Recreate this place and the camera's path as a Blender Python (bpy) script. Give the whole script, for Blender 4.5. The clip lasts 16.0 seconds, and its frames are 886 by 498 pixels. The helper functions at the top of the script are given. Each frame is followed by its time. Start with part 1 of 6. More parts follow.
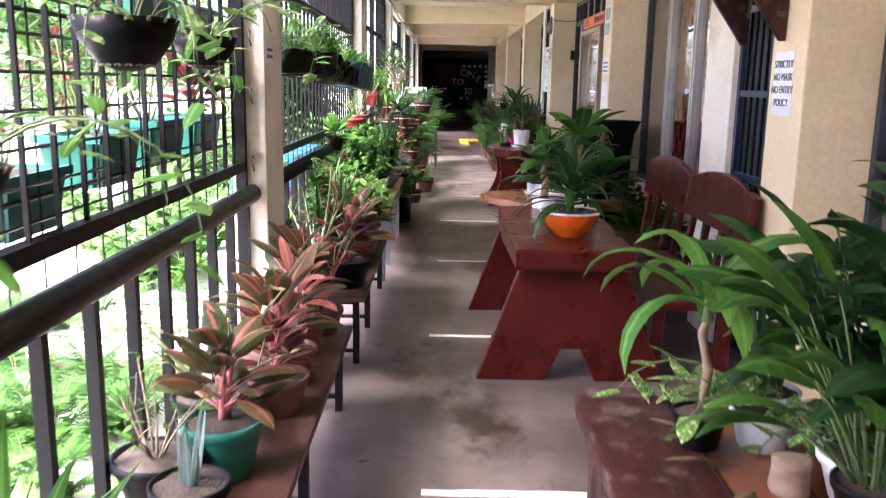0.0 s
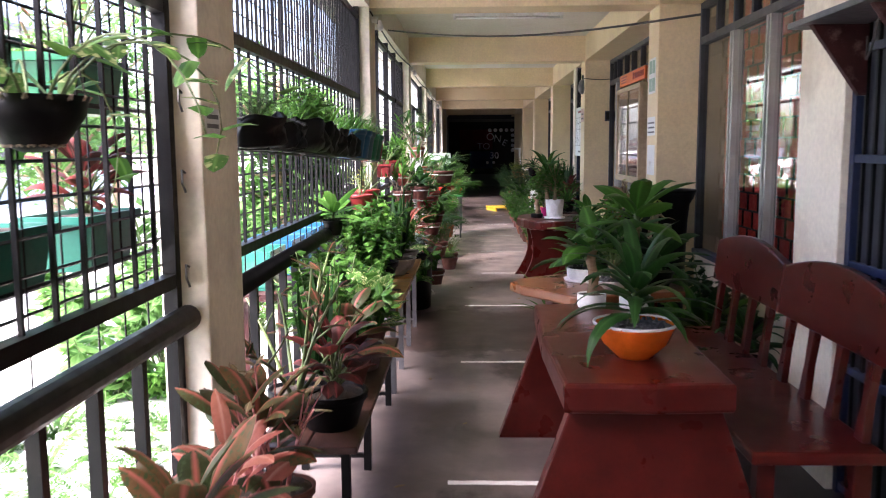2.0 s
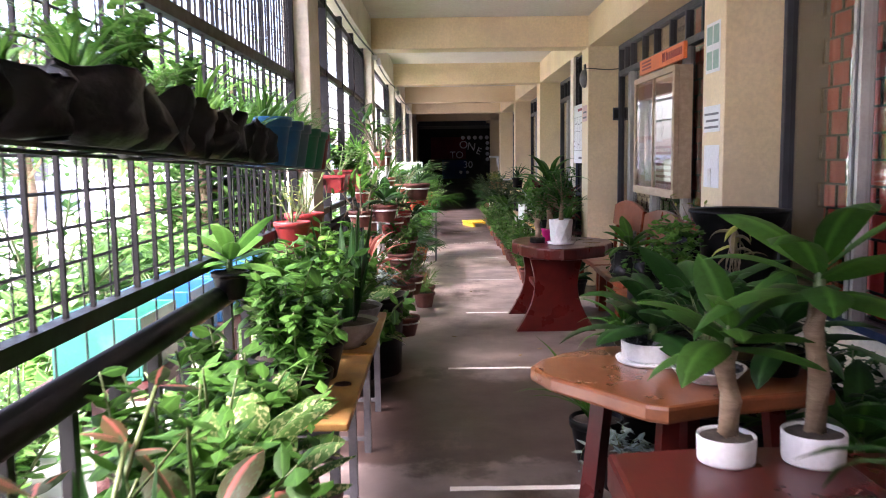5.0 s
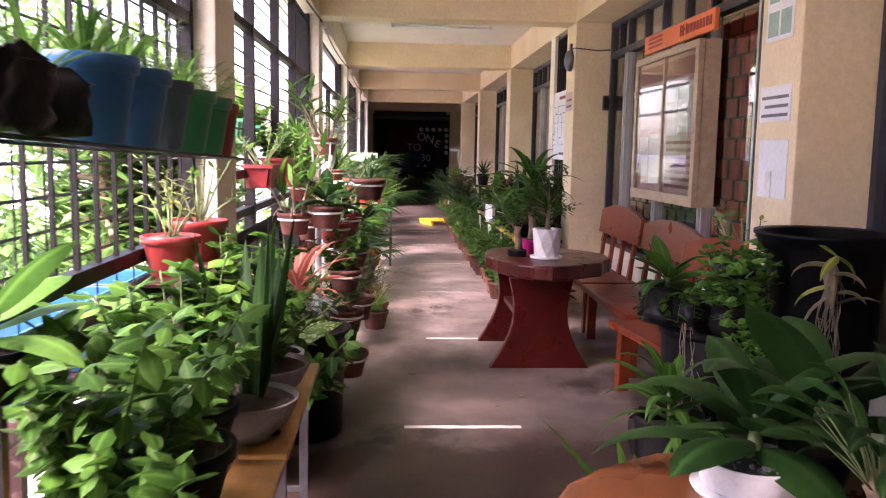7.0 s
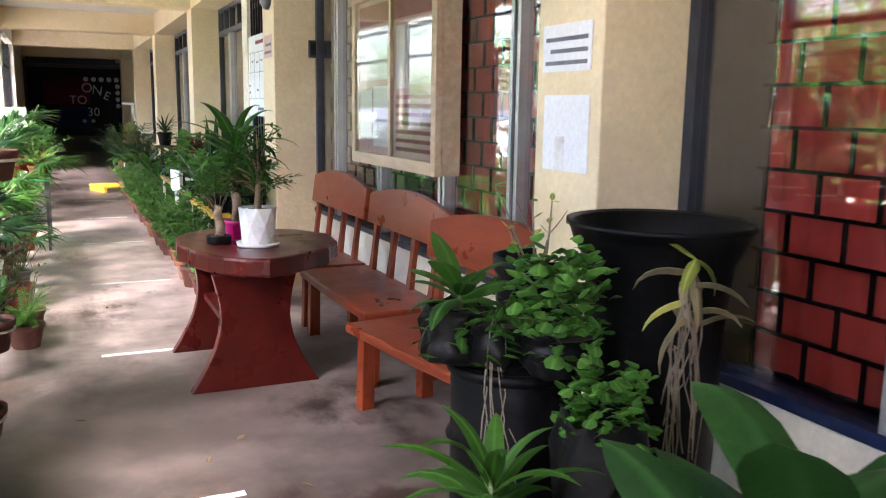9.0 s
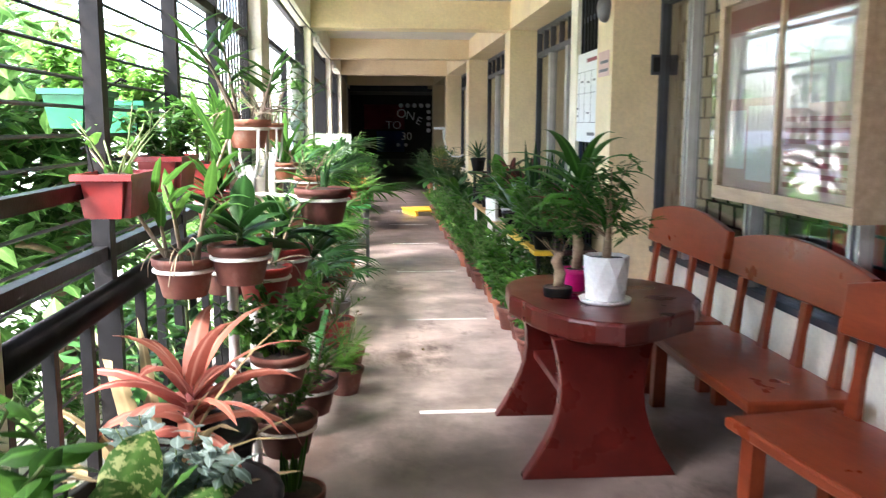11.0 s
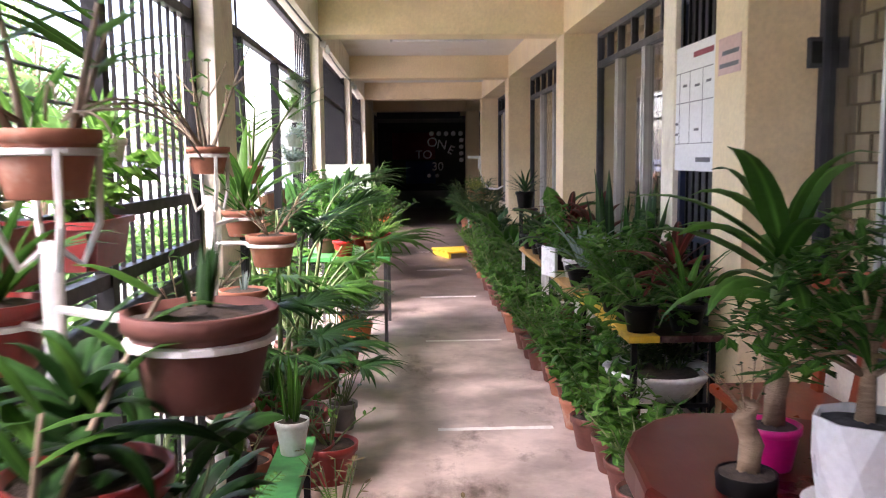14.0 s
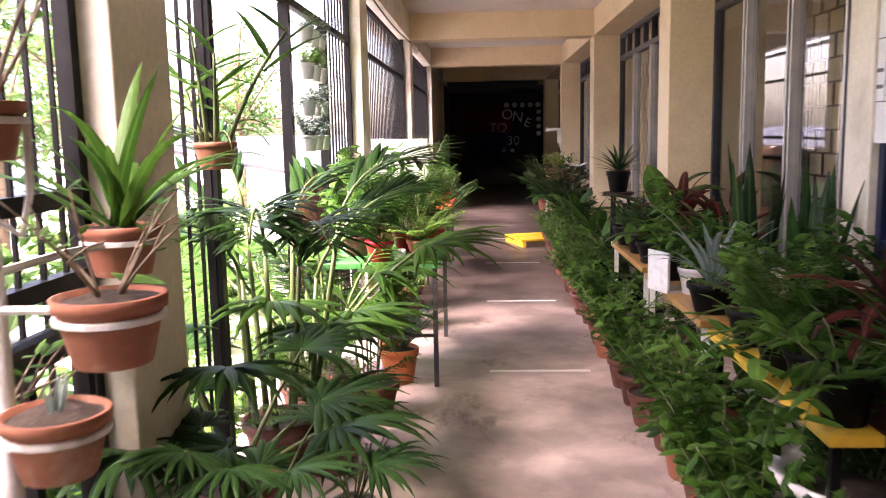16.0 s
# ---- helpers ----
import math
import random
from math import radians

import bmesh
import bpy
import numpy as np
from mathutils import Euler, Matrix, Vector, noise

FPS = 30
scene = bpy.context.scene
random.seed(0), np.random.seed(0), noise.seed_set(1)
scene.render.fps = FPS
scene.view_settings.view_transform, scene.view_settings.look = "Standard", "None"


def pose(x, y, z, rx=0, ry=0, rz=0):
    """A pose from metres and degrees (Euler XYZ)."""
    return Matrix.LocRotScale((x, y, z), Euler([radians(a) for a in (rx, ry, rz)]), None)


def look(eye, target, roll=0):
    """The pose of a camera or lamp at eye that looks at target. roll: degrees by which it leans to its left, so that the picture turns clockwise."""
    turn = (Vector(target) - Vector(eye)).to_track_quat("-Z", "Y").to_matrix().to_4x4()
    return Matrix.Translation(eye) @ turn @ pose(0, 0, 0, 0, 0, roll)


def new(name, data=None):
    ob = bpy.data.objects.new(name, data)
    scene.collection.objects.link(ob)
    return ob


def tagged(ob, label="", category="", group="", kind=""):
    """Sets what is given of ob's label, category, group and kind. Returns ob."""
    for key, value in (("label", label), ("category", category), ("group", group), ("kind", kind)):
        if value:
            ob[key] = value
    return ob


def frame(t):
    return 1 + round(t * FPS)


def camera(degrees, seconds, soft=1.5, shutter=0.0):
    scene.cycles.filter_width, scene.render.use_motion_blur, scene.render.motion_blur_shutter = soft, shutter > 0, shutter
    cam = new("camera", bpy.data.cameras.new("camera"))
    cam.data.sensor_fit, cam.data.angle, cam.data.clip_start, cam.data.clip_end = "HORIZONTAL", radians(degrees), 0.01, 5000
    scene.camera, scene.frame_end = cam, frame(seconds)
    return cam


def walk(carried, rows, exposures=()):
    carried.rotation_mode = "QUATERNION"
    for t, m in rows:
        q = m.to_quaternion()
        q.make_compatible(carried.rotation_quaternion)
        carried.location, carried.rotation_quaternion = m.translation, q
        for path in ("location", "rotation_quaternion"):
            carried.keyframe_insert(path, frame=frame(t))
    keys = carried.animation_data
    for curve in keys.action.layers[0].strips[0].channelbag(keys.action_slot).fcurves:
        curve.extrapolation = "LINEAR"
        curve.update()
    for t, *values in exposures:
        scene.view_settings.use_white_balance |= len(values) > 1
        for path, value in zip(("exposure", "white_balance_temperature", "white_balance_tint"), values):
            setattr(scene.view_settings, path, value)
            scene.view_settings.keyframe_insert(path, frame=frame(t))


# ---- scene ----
cam = camera(56.3, 16.0, soft=1.0, shutter=0.5)
# seconds, x, y, z, pitch, roll, yaw
PATH = [
    (0, 0.027, -0.335, 1.489, -11.25, -1.01, 0.04),
    (0.5, 0.079, -0.068, 1.515, -9.99, -1.12, 0.99),
    (1, 0.073, 0.223, 1.511, -8.87, -0.68, 1.24),
    (1.5, 0.067, 0.531, 1.520, -7.74, -0.08, 1.25),
    (2, 0.073, 0.827, 1.522, -6.93, 0.39, 1.88),
    (2.5, 0.037, 1.174, 1.514, -6.44, 0.88, 2.28),
    (3, 0.023, 1.525, 1.506, -6.27, 1.33, 0.36),
    (5.5, -0.030, 3.404, 1.479, -6.26, 0.37, -0.57),
    (6, -0.012, 3.761, 1.477, -5.75, -0.34, -1.28),
    (6.5, -0.045, 4.126, 1.475, -5.84, -0.60, -2.07),
    (7, -0.049, 4.498, 1.460, -6.71, -1.06, -3.26),
    (7.5, -0.008, 4.827, 1.463, -7.20, -1.53, -6.37),
    (8, -0.019, 5.152, 1.476, -7.19, -1.44, -13.80),
    (8.5, 0.015, 5.448, 1.473, -7.93, -1.37, -20.82),
    (9, 0.064, 5.708, 1.485, -9.58, -0.91, -24.53),
    (9.5, 0.031, 5.953, 1.503, -11.88, -0.04, -23.67),
    (10, -0.005, 6.154, 1.508, -11.09, 0.31, -15.80),
    (12.5, -0.021, 7.546, 1.503, -4.28, -0.38, -1.66),
    (13, -0.004, 7.893, 1.509, -3.12, 0.42, -2.68),
    (13.5, 0.011, 8.252, 1.490, -3.84, 0.79, -3.20),
    (14, 0.073, 8.625, 1.484, -6.27, 0.54, -2.51),
    (14.5, 0.167, 9.022, 1.484, -7.82, 0.09, -0.23),
    (15, 0.188, 9.456, 1.478, -8.19, -0.05, 1.28),
    (15.5, 0.218, 9.861, 1.473, -7.94, 0.42, 2.35),
    (16, 0.191, 10.266, 1.466, -7.95, 1.08, 2.79),
]
# seconds, stops, kelvin, tint
EXPO = [(0.0, 3.5, 6100, 29), (0.5, 3.25, 6200, 30), (2.0, 3.1, 6200, 27), (3.0, 3.05, 6200, 26), (5.5, 3.42, 6400, 36), (6.5, 3.35, 6900, 46), (7.5, 3.42, 6700, 40), (8.5, 3.75, 6500, 25), (9.0, 3.9, 6300, 20), (9.5, 4.02, 6250, 15), (10.0, 4.05, 6250, 15), (12.5, 3.25, 6450, 16), (14.0, 3.3, 6500, 32), (14.5, 3.27, 6500, 36), (15.0, 3.4, 6350, 34), (15.5, 3.38, 6450, 37), (16.0, 3.3, 7200, 42)]
walk(cam, [(t, pose(x, y, z, 90 + pitch, roll, yaw)) for t, x, y, z, pitch, roll, yaw in PATH], EXPO)

# ---- light ----
SUN_EL, SUN_AZ = radians(56), radians(-125)
world = bpy.data.worlds.new("sky")
scene.world = world
world.use_nodes = True
wn = world.node_tree
sky = wn.nodes.new("ShaderNodeTexSky")
sky.sky_type, sky.sun_disc = "NISHITA", False
sky.sun_elevation, sky.sun_rotation = SUN_EL, SUN_AZ
sky.air_density, sky.dust_density, sky.ozone_density = 1.0, 3.0, 1.0
wn.nodes["Background"].inputs["Strength"].default_value = 0.15
wn.links.new(sky.outputs[0], wn.nodes["Background"].inputs[0])
sun = new("sun", bpy.data.lights.new("sun", "SUN"))
sun.data.energy, sun.data.angle, sun.data.color = 4.5, radians(40), (1.0, 0.95, 0.88)
sun_dir = Vector((math.sin(SUN_AZ) * math.cos(SUN_EL), math.cos(SUN_AZ) * math.cos(SUN_EL), math.sin(SUN_EL)))
sun.matrix_world = look(sun_dir * 40, (0, 0, 0))


# ---- materials ----
def material(name, rough=0.6, metal=0.0):
    m = bpy.data.materials.new(name)
    m.use_nodes = True
    nt = m.node_tree
    b = nt.nodes["Principled BSDF"]
    b.inputs["Roughness"].default_value, b.inputs["Metallic"].default_value = rough, metal
    return m, nt, b


def noise_node(nt, scale, detail=4, stretch=None, rough=0.55):
    tc = nt.nodes.new("ShaderNodeTexCoord")
    n = nt.nodes.new("ShaderNodeTexNoise")
    n.inputs["Scale"].default_value, n.inputs["Detail"].default_value, n.inputs["Roughness"].default_value = scale, detail, rough
    if stretch:
        mp = nt.nodes.new("ShaderNodeMapping")
        mp.inputs["Scale"].default_value = stretch
        nt.links.new(tc.outputs["Object"], mp.inputs[0])
        nt.links.new(mp.outputs[0], n.inputs["Vector"])
    else:
        nt.links.new(tc.outputs["Object"], n.inputs["Vector"])
    return n.outputs["Fac"]


def ramp(nt, fac, stops):
    r = nt.nodes.new("ShaderNodeValToRGB")
    els = r.color_ramp.elements
    while len(els) < len(stops):
        els.new(0.5)
    for e, (p, c) in zip(els, stops):
        e.position, e.color = p, (*c, 1)
    nt.links.new(fac, r.inputs[0])
    return r.outputs[0]


def mixc(nt, a, b, fac, mode="MIX"):
    n = nt.nodes.new("ShaderNodeMix")
    n.data_type, n.blend_type = "RGBA", mode
    for s, v in ((n.inputs[6], a), (n.inputs[7], b)):
        if isinstance(v, tuple):
            s.default_value = (*v, 1)
        else:
            nt.links.new(v, s)
    if isinstance(fac, float):
        n.inputs[0].default_value = fac
    else:
        nt.links.new(fac, n.inputs[0])
    return n.outputs[2]


def bump(nt, b, height, strength=0.3, dist=0.01):
    n = nt.nodes.new("ShaderNodeBump")
    n.inputs["Strength"].default_value, n.inputs["Distance"].default_value = strength, dist
    nt.links.new(height, n.inputs["Height"])
    nt.links.new(n.outputs[0], b.inputs["Normal"])


def surface(name, low, high, scale=3.0, fine=60.0, rough=0.6, metal=0.0, relief=0.15, stretch=None, dirt=None, dirt_scale=1.2, gloss_var=0.15, coat=0.0, spec=0.5):
    """Two-scale mottled colour, optional dirt patches, fine relief and uneven gloss."""
    m, nt, b = material(name, rough, metal)
    c = ramp(nt, noise_node(nt, scale, 5, stretch), [(0.3, low), (0.7, high)])
    f = noise_node(nt, fine, 3, stretch)
    c = mixc(nt, c, ramp(nt, f, [(0.3, (0.78, 0.78, 0.78)), (0.7, (1.0, 1.0, 1.0))]), 0.6, "MULTIPLY")
    if dirt:
        d = ramp(nt, noise_node(nt, dirt_scale, 6, None, 0.65), [(0.52, (0, 0, 0)), (0.72, (1, 1, 1))])
        c = mixc(nt, c, dirt, d)
    nt.links.new(c, b.inputs["Base Color"])
    rr = nt.nodes.new("ShaderNodeMapRange")
    rr.inputs[3].default_value, rr.inputs[4].default_value = max(0.02, rough - gloss_var), min(1, rough + gloss_var)
    nt.links.new(noise_node(nt, scale * 2.3, 4), rr.inputs[0])
    nt.links.new(rr.outputs[0], b.inputs["Roughness"])
    b.inputs["Specular IOR Level"].default_value = spec
    bump(nt, b, f, relief, 0.004)
    if coat:
        b.inputs["Coat Weight"].default_value, b.inputs["Coat Roughness"].default_value = coat, 0.12
    return m


M = {}
M["cream"] = surface("cream_paint", (0.78, 0.62, 0.37), (0.85, 0.70, 0.45), 2.0, 40, 0.45, dirt=(0.66, 0.52, 0.34), dirt_scale=1.5)
M["cream_pale"] = surface("pale_cream_paint", (0.80, 0.74, 0.60), (0.86, 0.80, 0.66), 2.0, 40, 0.5, dirt=(0.55, 0.48, 0.38), dirt_scale=2.2)
M["ceiling"] = surface("ceiling_paint", (0.70, 0.66, 0.60), (0.78, 0.74, 0.68), 1.2, 30, 0.7, dirt=(0.6, 0.54, 0.46))
M["black_metal"] = surface("black_enamel", (0.003, 0.003, 0.0035), (0.006, 0.006, 0.007), 8, 90, 0.45, 0.0, dirt=(0.012, 0.010, 0.009), dirt_scale=6, spec=0.22)
M["grey_metal"] = surface("grey_enamel", (0.10, 0.10, 0.11), (0.17, 0.17, 0.18), 8, 90, 0.4, 0.5)
M["alu"] = surface("aluminium_frame", (0.42, 0.42, 0.42), (0.55, 0.55, 0.54), 6, 120, 0.35, 0.7)
M["dark_frame"] = surface("dark_window_frame", (0.02, 0.022, 0.03), (0.04, 0.045, 0.06), 6, 80, 0.4)
M["blue_frame"] = surface("blue_painted_steel", (0.006, 0.013, 0.042), (0.012, 0.024, 0.07), 6, 80, 0.4)
M["wood_red"] = surface("red_varnished_wood", (0.045, 0.0045, 0.0035), (0.080, 0.0085, 0.0065), 2, 18, 0.3, stretch=(4, 0.7, 4), relief=0.05, coat=0.06, spec=0.25)
M["wood_brown"] = surface("brown_varnished_wood", (0.13, 0.042, 0.016), (0.22, 0.075, 0.028), 2, 18, 0.3, stretch=(4, 0.7, 4), relief=0.12, coat=0.2, spec=0.4)
M["wood_chair"] = surface("orange_brown_varnished_wood", (0.165, 0.028, 0.010), (0.26, 0.050, 0.017), 2, 18, 0.32, stretch=(4, 0.7, 4), relief=0.05, coat=0.06, spec=0.28)
M["wood_old"] = surface("worn_dark_painted_wood", (0.022, 0.006, 0.006), (0.046, 0.011, 0.010), 4, 40, 0.45, stretch=(4, 1, 4), dirt=(0.15, 0.10, 0.09), dirt_scale=13, spec=0.3)
M["wood_bench"] = surface("weathered_brown_bench_wood", (0.045, 0.018, 0.012), (0.09, 0.038, 0.026), 4, 40, 0.5, stretch=(5, 1, 5), dirt=(0.05, 0.03, 0.025), dirt_scale=4)
M["wood_yellow"] = surface("yellow_stained_wood", (0.40, 0.21, 0.06), (0.55, 0.31, 0.10), 4, 40, 0.4, stretch=(5, 1, 5), dirt=(0.25, 0.13, 0.05), dirt_scale=5)
M["yellow_paint"] = surface("yellow_painted_wood", (0.70, 0.42, 0.03), (0.85, 0.55, 0.05), 4, 40, 0.45, dirt=(0.45, 0.27, 0.05), dirt_scale=6)
M["white_paint"] = surface("white_enamel", (0.72, 0.72, 0.70), (0.82, 0.82, 0.80), 5, 60, 0.35, dirt=(0.5, 0.46, 0.40), dirt_scale=6)
M["tape"] = surface("white_floor_tape", (0.86, 0.85, 0.83), (0.92, 0.91, 0.89), 9, 80, 0.5, dirt=(0.70, 0.66, 0.62), dirt_scale=10)
M["paper"] = surface("white_paper", (0.78, 0.79, 0.80), (0.86, 0.87, 0.88), 3, 50, 0.6, relief=0.03)
M["ink"] = surface("grey_ink", (0.12, 0.12, 0.14), (0.2, 0.2, 0.22), 9, 50, 0.7, relief=0.0)
# Dark base colour carries the dimness of the rooms and corridor end.
M["dark_room"] = surface("dimmed_room_plaster", (0.10, 0.10, 0.11), (0.16, 0.155, 0.15), 2, 30, 0.7)
M["curtain_red"] = surface("red_curtain", (0.58, 0.06, 0.05), (0.72, 0.10, 0.075), 3, 30, 0.8, stretch=(1, 6, 0.5))
M["curtain_cream"] = surface("cream_curtain", (0.62, 0.58, 0.40), (0.74, 0.70, 0.50), 3, 30, 0.8, stretch=(1, 6, 0.5))
M["orange_board"] = surface("orange_sign", (0.80, 0.16, 0.04), (0.88, 0.22, 0.06), 4, 40, 0.5, relief=0.03)
M["cable"] = surface("black_cable", (0.02, 0.018, 0.016), (0.05, 0.045, 0.04), 9, 60, 0.5)


def floor_material():
    m, nt, b = material("polished_concrete", 0.4)
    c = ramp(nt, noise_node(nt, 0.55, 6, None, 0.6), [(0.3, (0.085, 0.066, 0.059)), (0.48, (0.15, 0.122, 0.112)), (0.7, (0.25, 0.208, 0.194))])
    tc = nt.nodes.new("ShaderNodeTexCoord")
    sep = nt.nodes.new("ShaderNodeSeparateXYZ")
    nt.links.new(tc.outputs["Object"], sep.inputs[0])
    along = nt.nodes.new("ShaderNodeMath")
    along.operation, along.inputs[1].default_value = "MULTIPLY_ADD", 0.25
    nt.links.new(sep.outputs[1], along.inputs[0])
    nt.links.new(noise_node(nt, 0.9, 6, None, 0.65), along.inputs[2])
    # Painted light: paler colour where daylight floods in through the open bay.
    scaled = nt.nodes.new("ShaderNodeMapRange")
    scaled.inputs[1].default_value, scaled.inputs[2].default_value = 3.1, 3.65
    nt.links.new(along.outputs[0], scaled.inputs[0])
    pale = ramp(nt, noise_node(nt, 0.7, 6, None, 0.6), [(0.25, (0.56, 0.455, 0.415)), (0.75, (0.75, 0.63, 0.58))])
    wet = ramp(nt, noise_node(nt, 0.75, 7, (1.0, 0.6, 1.0), 0.68), [(0.53, (0, 0, 0)), (0.60, (1, 1, 1))])
    c = mixc(nt, c, (0.040, 0.027, 0.022), wet)
    # a broad damp stain across the corridor beside the yellow desks
    mid = nt.nodes.new("ShaderNodeMath")
    mid.operation, mid.inputs[1].default_value = "SUBTRACT", 8.45
    nt.links.new(sep.outputs[1], mid.inputs[0])
    ragged = nt.nodes.new("ShaderNodeMath")
    ragged.operation, ragged.inputs[1].default_value = "MULTIPLY_ADD", 1.5
    nt.links.new(noise_node(nt, 1.6, 6, None, 0.65), ragged.inputs[0])
    nt.links.new(mid.outputs[0], ragged.inputs[2])
    away = nt.nodes.new("ShaderNodeMath")
    away.operation = "ABSOLUTE"
    nt.links.new(ragged.outputs[0], away.inputs[0])
    damp = nt.nodes.new("ShaderNodeMapRange")
    damp.inputs[1].default_value, damp.inputs[2].default_value, damp.inputs[3].default_value, damp.inputs[4].default_value = 0.76, 0.88, 0.9, 0.0
    nt.links.new(away.outputs[0], damp.inputs[0])
    c = mixc(nt, c, (0.048, 0.030, 0.025), damp.outputs[0])
    # Painted shade: a darker floor colour for the dim bays farther along.
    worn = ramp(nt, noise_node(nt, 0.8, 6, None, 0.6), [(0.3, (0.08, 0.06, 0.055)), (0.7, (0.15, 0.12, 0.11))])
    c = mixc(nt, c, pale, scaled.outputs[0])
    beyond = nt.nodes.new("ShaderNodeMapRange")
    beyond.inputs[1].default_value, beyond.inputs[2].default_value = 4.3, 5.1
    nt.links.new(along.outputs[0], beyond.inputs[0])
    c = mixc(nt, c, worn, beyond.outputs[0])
    c = mixc(nt, c, ramp(nt, noise_node(nt, 5.0, 6, None, 0.7), [(0.3, (0.72, 0.70, 0.69)), (0.7, (1, 1, 1))]), 0.8, "MULTIPLY")
    stain = ramp(nt, noise_node(nt, 1.3, 7, (1.0, 0.5, 1.0), 0.7), [(0.56, (0, 0, 0)), (0.66, (1, 1, 1))])
    c = mixc(nt, c, (0.13, 0.09, 0.075), stain)
    c = mixc(nt, c, ramp(nt, noise_node(nt, 2.6, 5, None, 0.55), [(0.42, (0.58, 0.575, 0.575)), (0.58, (1, 1, 1))]), 0.8, "MULTIPLY")
    nt.links.new(c, b.inputs["Base Color"])
    r = nt.nodes.new("ShaderNodeMapRange")
    r.inputs[3].default_value, r.inputs[4].default_value = 0.22, 0.55
    nt.links.new(noise_node(nt, 2.2, 6, None, 0.65), r.inputs[0])
    nt.links.new(r.outputs[0], b.inputs["Roughness"])
    b.inputs["Specular IOR Level"].default_value = 0.36
    bump(nt, b, noise_node(nt, 22, 6), 0.12, 0.004)
    return m


def glass_material(name, tint, rough=0.02, ior=1.5):
    m, nt, b = material(name, rough)
    b.inputs["Base Color"].default_value = (*tint, 1)
    b.inputs["Transmission Weight"].default_value, b.inputs["IOR"].default_value = 1.0, ior
    return m


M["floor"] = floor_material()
M["glass_dark"] = glass_material("tinted_window_glass", (0.93, 0.91, 0.89), 0.02, 1.8)
M["glass_clear"] = glass_material("clear_glass", (0.95, 0.95, 0.95))


# ---- mesh helpers ----
def part(name, bm, mat, parent=None, label="", smooth=False, m=None):
    me = bpy.data.meshes.new(name)
    bm.to_mesh(me)
    bm.free()
    me.materials.append(mat)
    if smooth:
        for p in me.polygons:
            p.use_smooth = True
    ob = new(name, me)
    if parent:
        ob.parent = parent
    if m is not None:
        ob.matrix_basis = m
    if label:
        ob["label"] = label
    return ob


def structure(name, bm, mat, label, category, smooth=False):
    return tagged(part(name, bm, mat, None, "", smooth), label, category, "", "structure")


def root(name, m, label, category, group=""):
    ob = new(name)
    ob.empty_display_size = 0.1
    ob.matrix_basis = m
    return tagged(ob, label, category, group)


def box(bm, x0, x1, y0, y1, z0, z1, bevel=0.0):
    vs = [bm.verts.new((x, y, z)) for x in (x0, x1) for y in (y0, y1) for z in (z0, z1)]
    fs = [bm.faces.new([vs[i] for i in f]) for f in ((0, 1, 3, 2), (4, 6, 7, 5), (0, 4, 5, 1), (2, 3, 7, 6), (0, 2, 6, 4), (1, 5, 7, 3))]
    if bevel:
        es = list({e for f in fs for e in f.edges})
        bmesh.ops.bevel(bm, geom=es, offset=bevel, segments=2, affect="EDGES", profile=0.5)
    return bm


def slab(x0, x1, y0, y1, z0, z1, bevel=0.0):
    return box(bmesh.new(), x0, x1, y0, y1, z0, z1, bevel)


def rod(bm, a, b, r0, r1=None, n=8):
    a, b = Vector(a), Vector(b)
    r1 = r0 if r1 is None else r1
    q = (b - a).to_track_quat("Z", "Y")
    rings = []
    for p, r in ((a, r0), (b, r1)):
        rings.append([bm.verts.new(p + q @ Vector((r * math.cos(6.28319 * k / n), r * math.sin(6.28319 * k / n), 0))) for k in range(n)])
    for k in range(n):
        bm.faces.new((rings[0][k], rings[0][(k + 1) % n], rings[1][(k + 1) % n], rings[1][k]))
    bm.faces.new(rings[0][::-1])
    bm.faces.new(rings[1])
    return bm


def tube(bm, pts, r, n=6, taper=1.0):
    pts = [Vector(p) for p in pts]
    rings = []
    for i, p in enumerate(pts):
        d = pts[min(i + 1, len(pts) - 1)] - pts[max(i - 1, 0)]
        q = d.to_track_quat("Z", "Y")
        rr = r * (1 + (taper - 1) * i / (len(pts) - 1))
        rings.append([bm.verts.new(p + q @ Vector((rr * math.cos(6.28319 * k / n), rr * math.sin(6.28319 * k / n), 0))) for k in range(n)])
    for a, b in zip(rings, rings[1:]):
        for k in range(n):
            bm.faces.new((a[k], a[(k + 1) % n], b[(k + 1) % n], b[k]))
    bm.faces.new(rings[0][::-1])
    bm.faces.new(rings[-1])
    return bm


def lathe(bm, prof, n=20, cx=0.0, cy=0.0, wob=0.0):
    """Turn (radius, height) pairs about the z axis."""
    rings = []
    for r, z in prof:
        rings.append([bm.verts.new((cx + r * (1 + wob * math.sin(3 * a + z * 9)) * math.cos(a), cy + r * (1 + wob * math.cos(2 * a)) * math.sin(a), z)) for a in (6.28319 * k / n for k in range(n))])
    for a, b in zip(rings, rings[1:]):
        for k in range(n):
            bm.faces.new((a[k], a[(k + 1) % n], b[(k + 1) % n], b[k]))
    bm.faces.new(rings[0][::-1])
    bm.faces.new(rings[-1])
    return bm


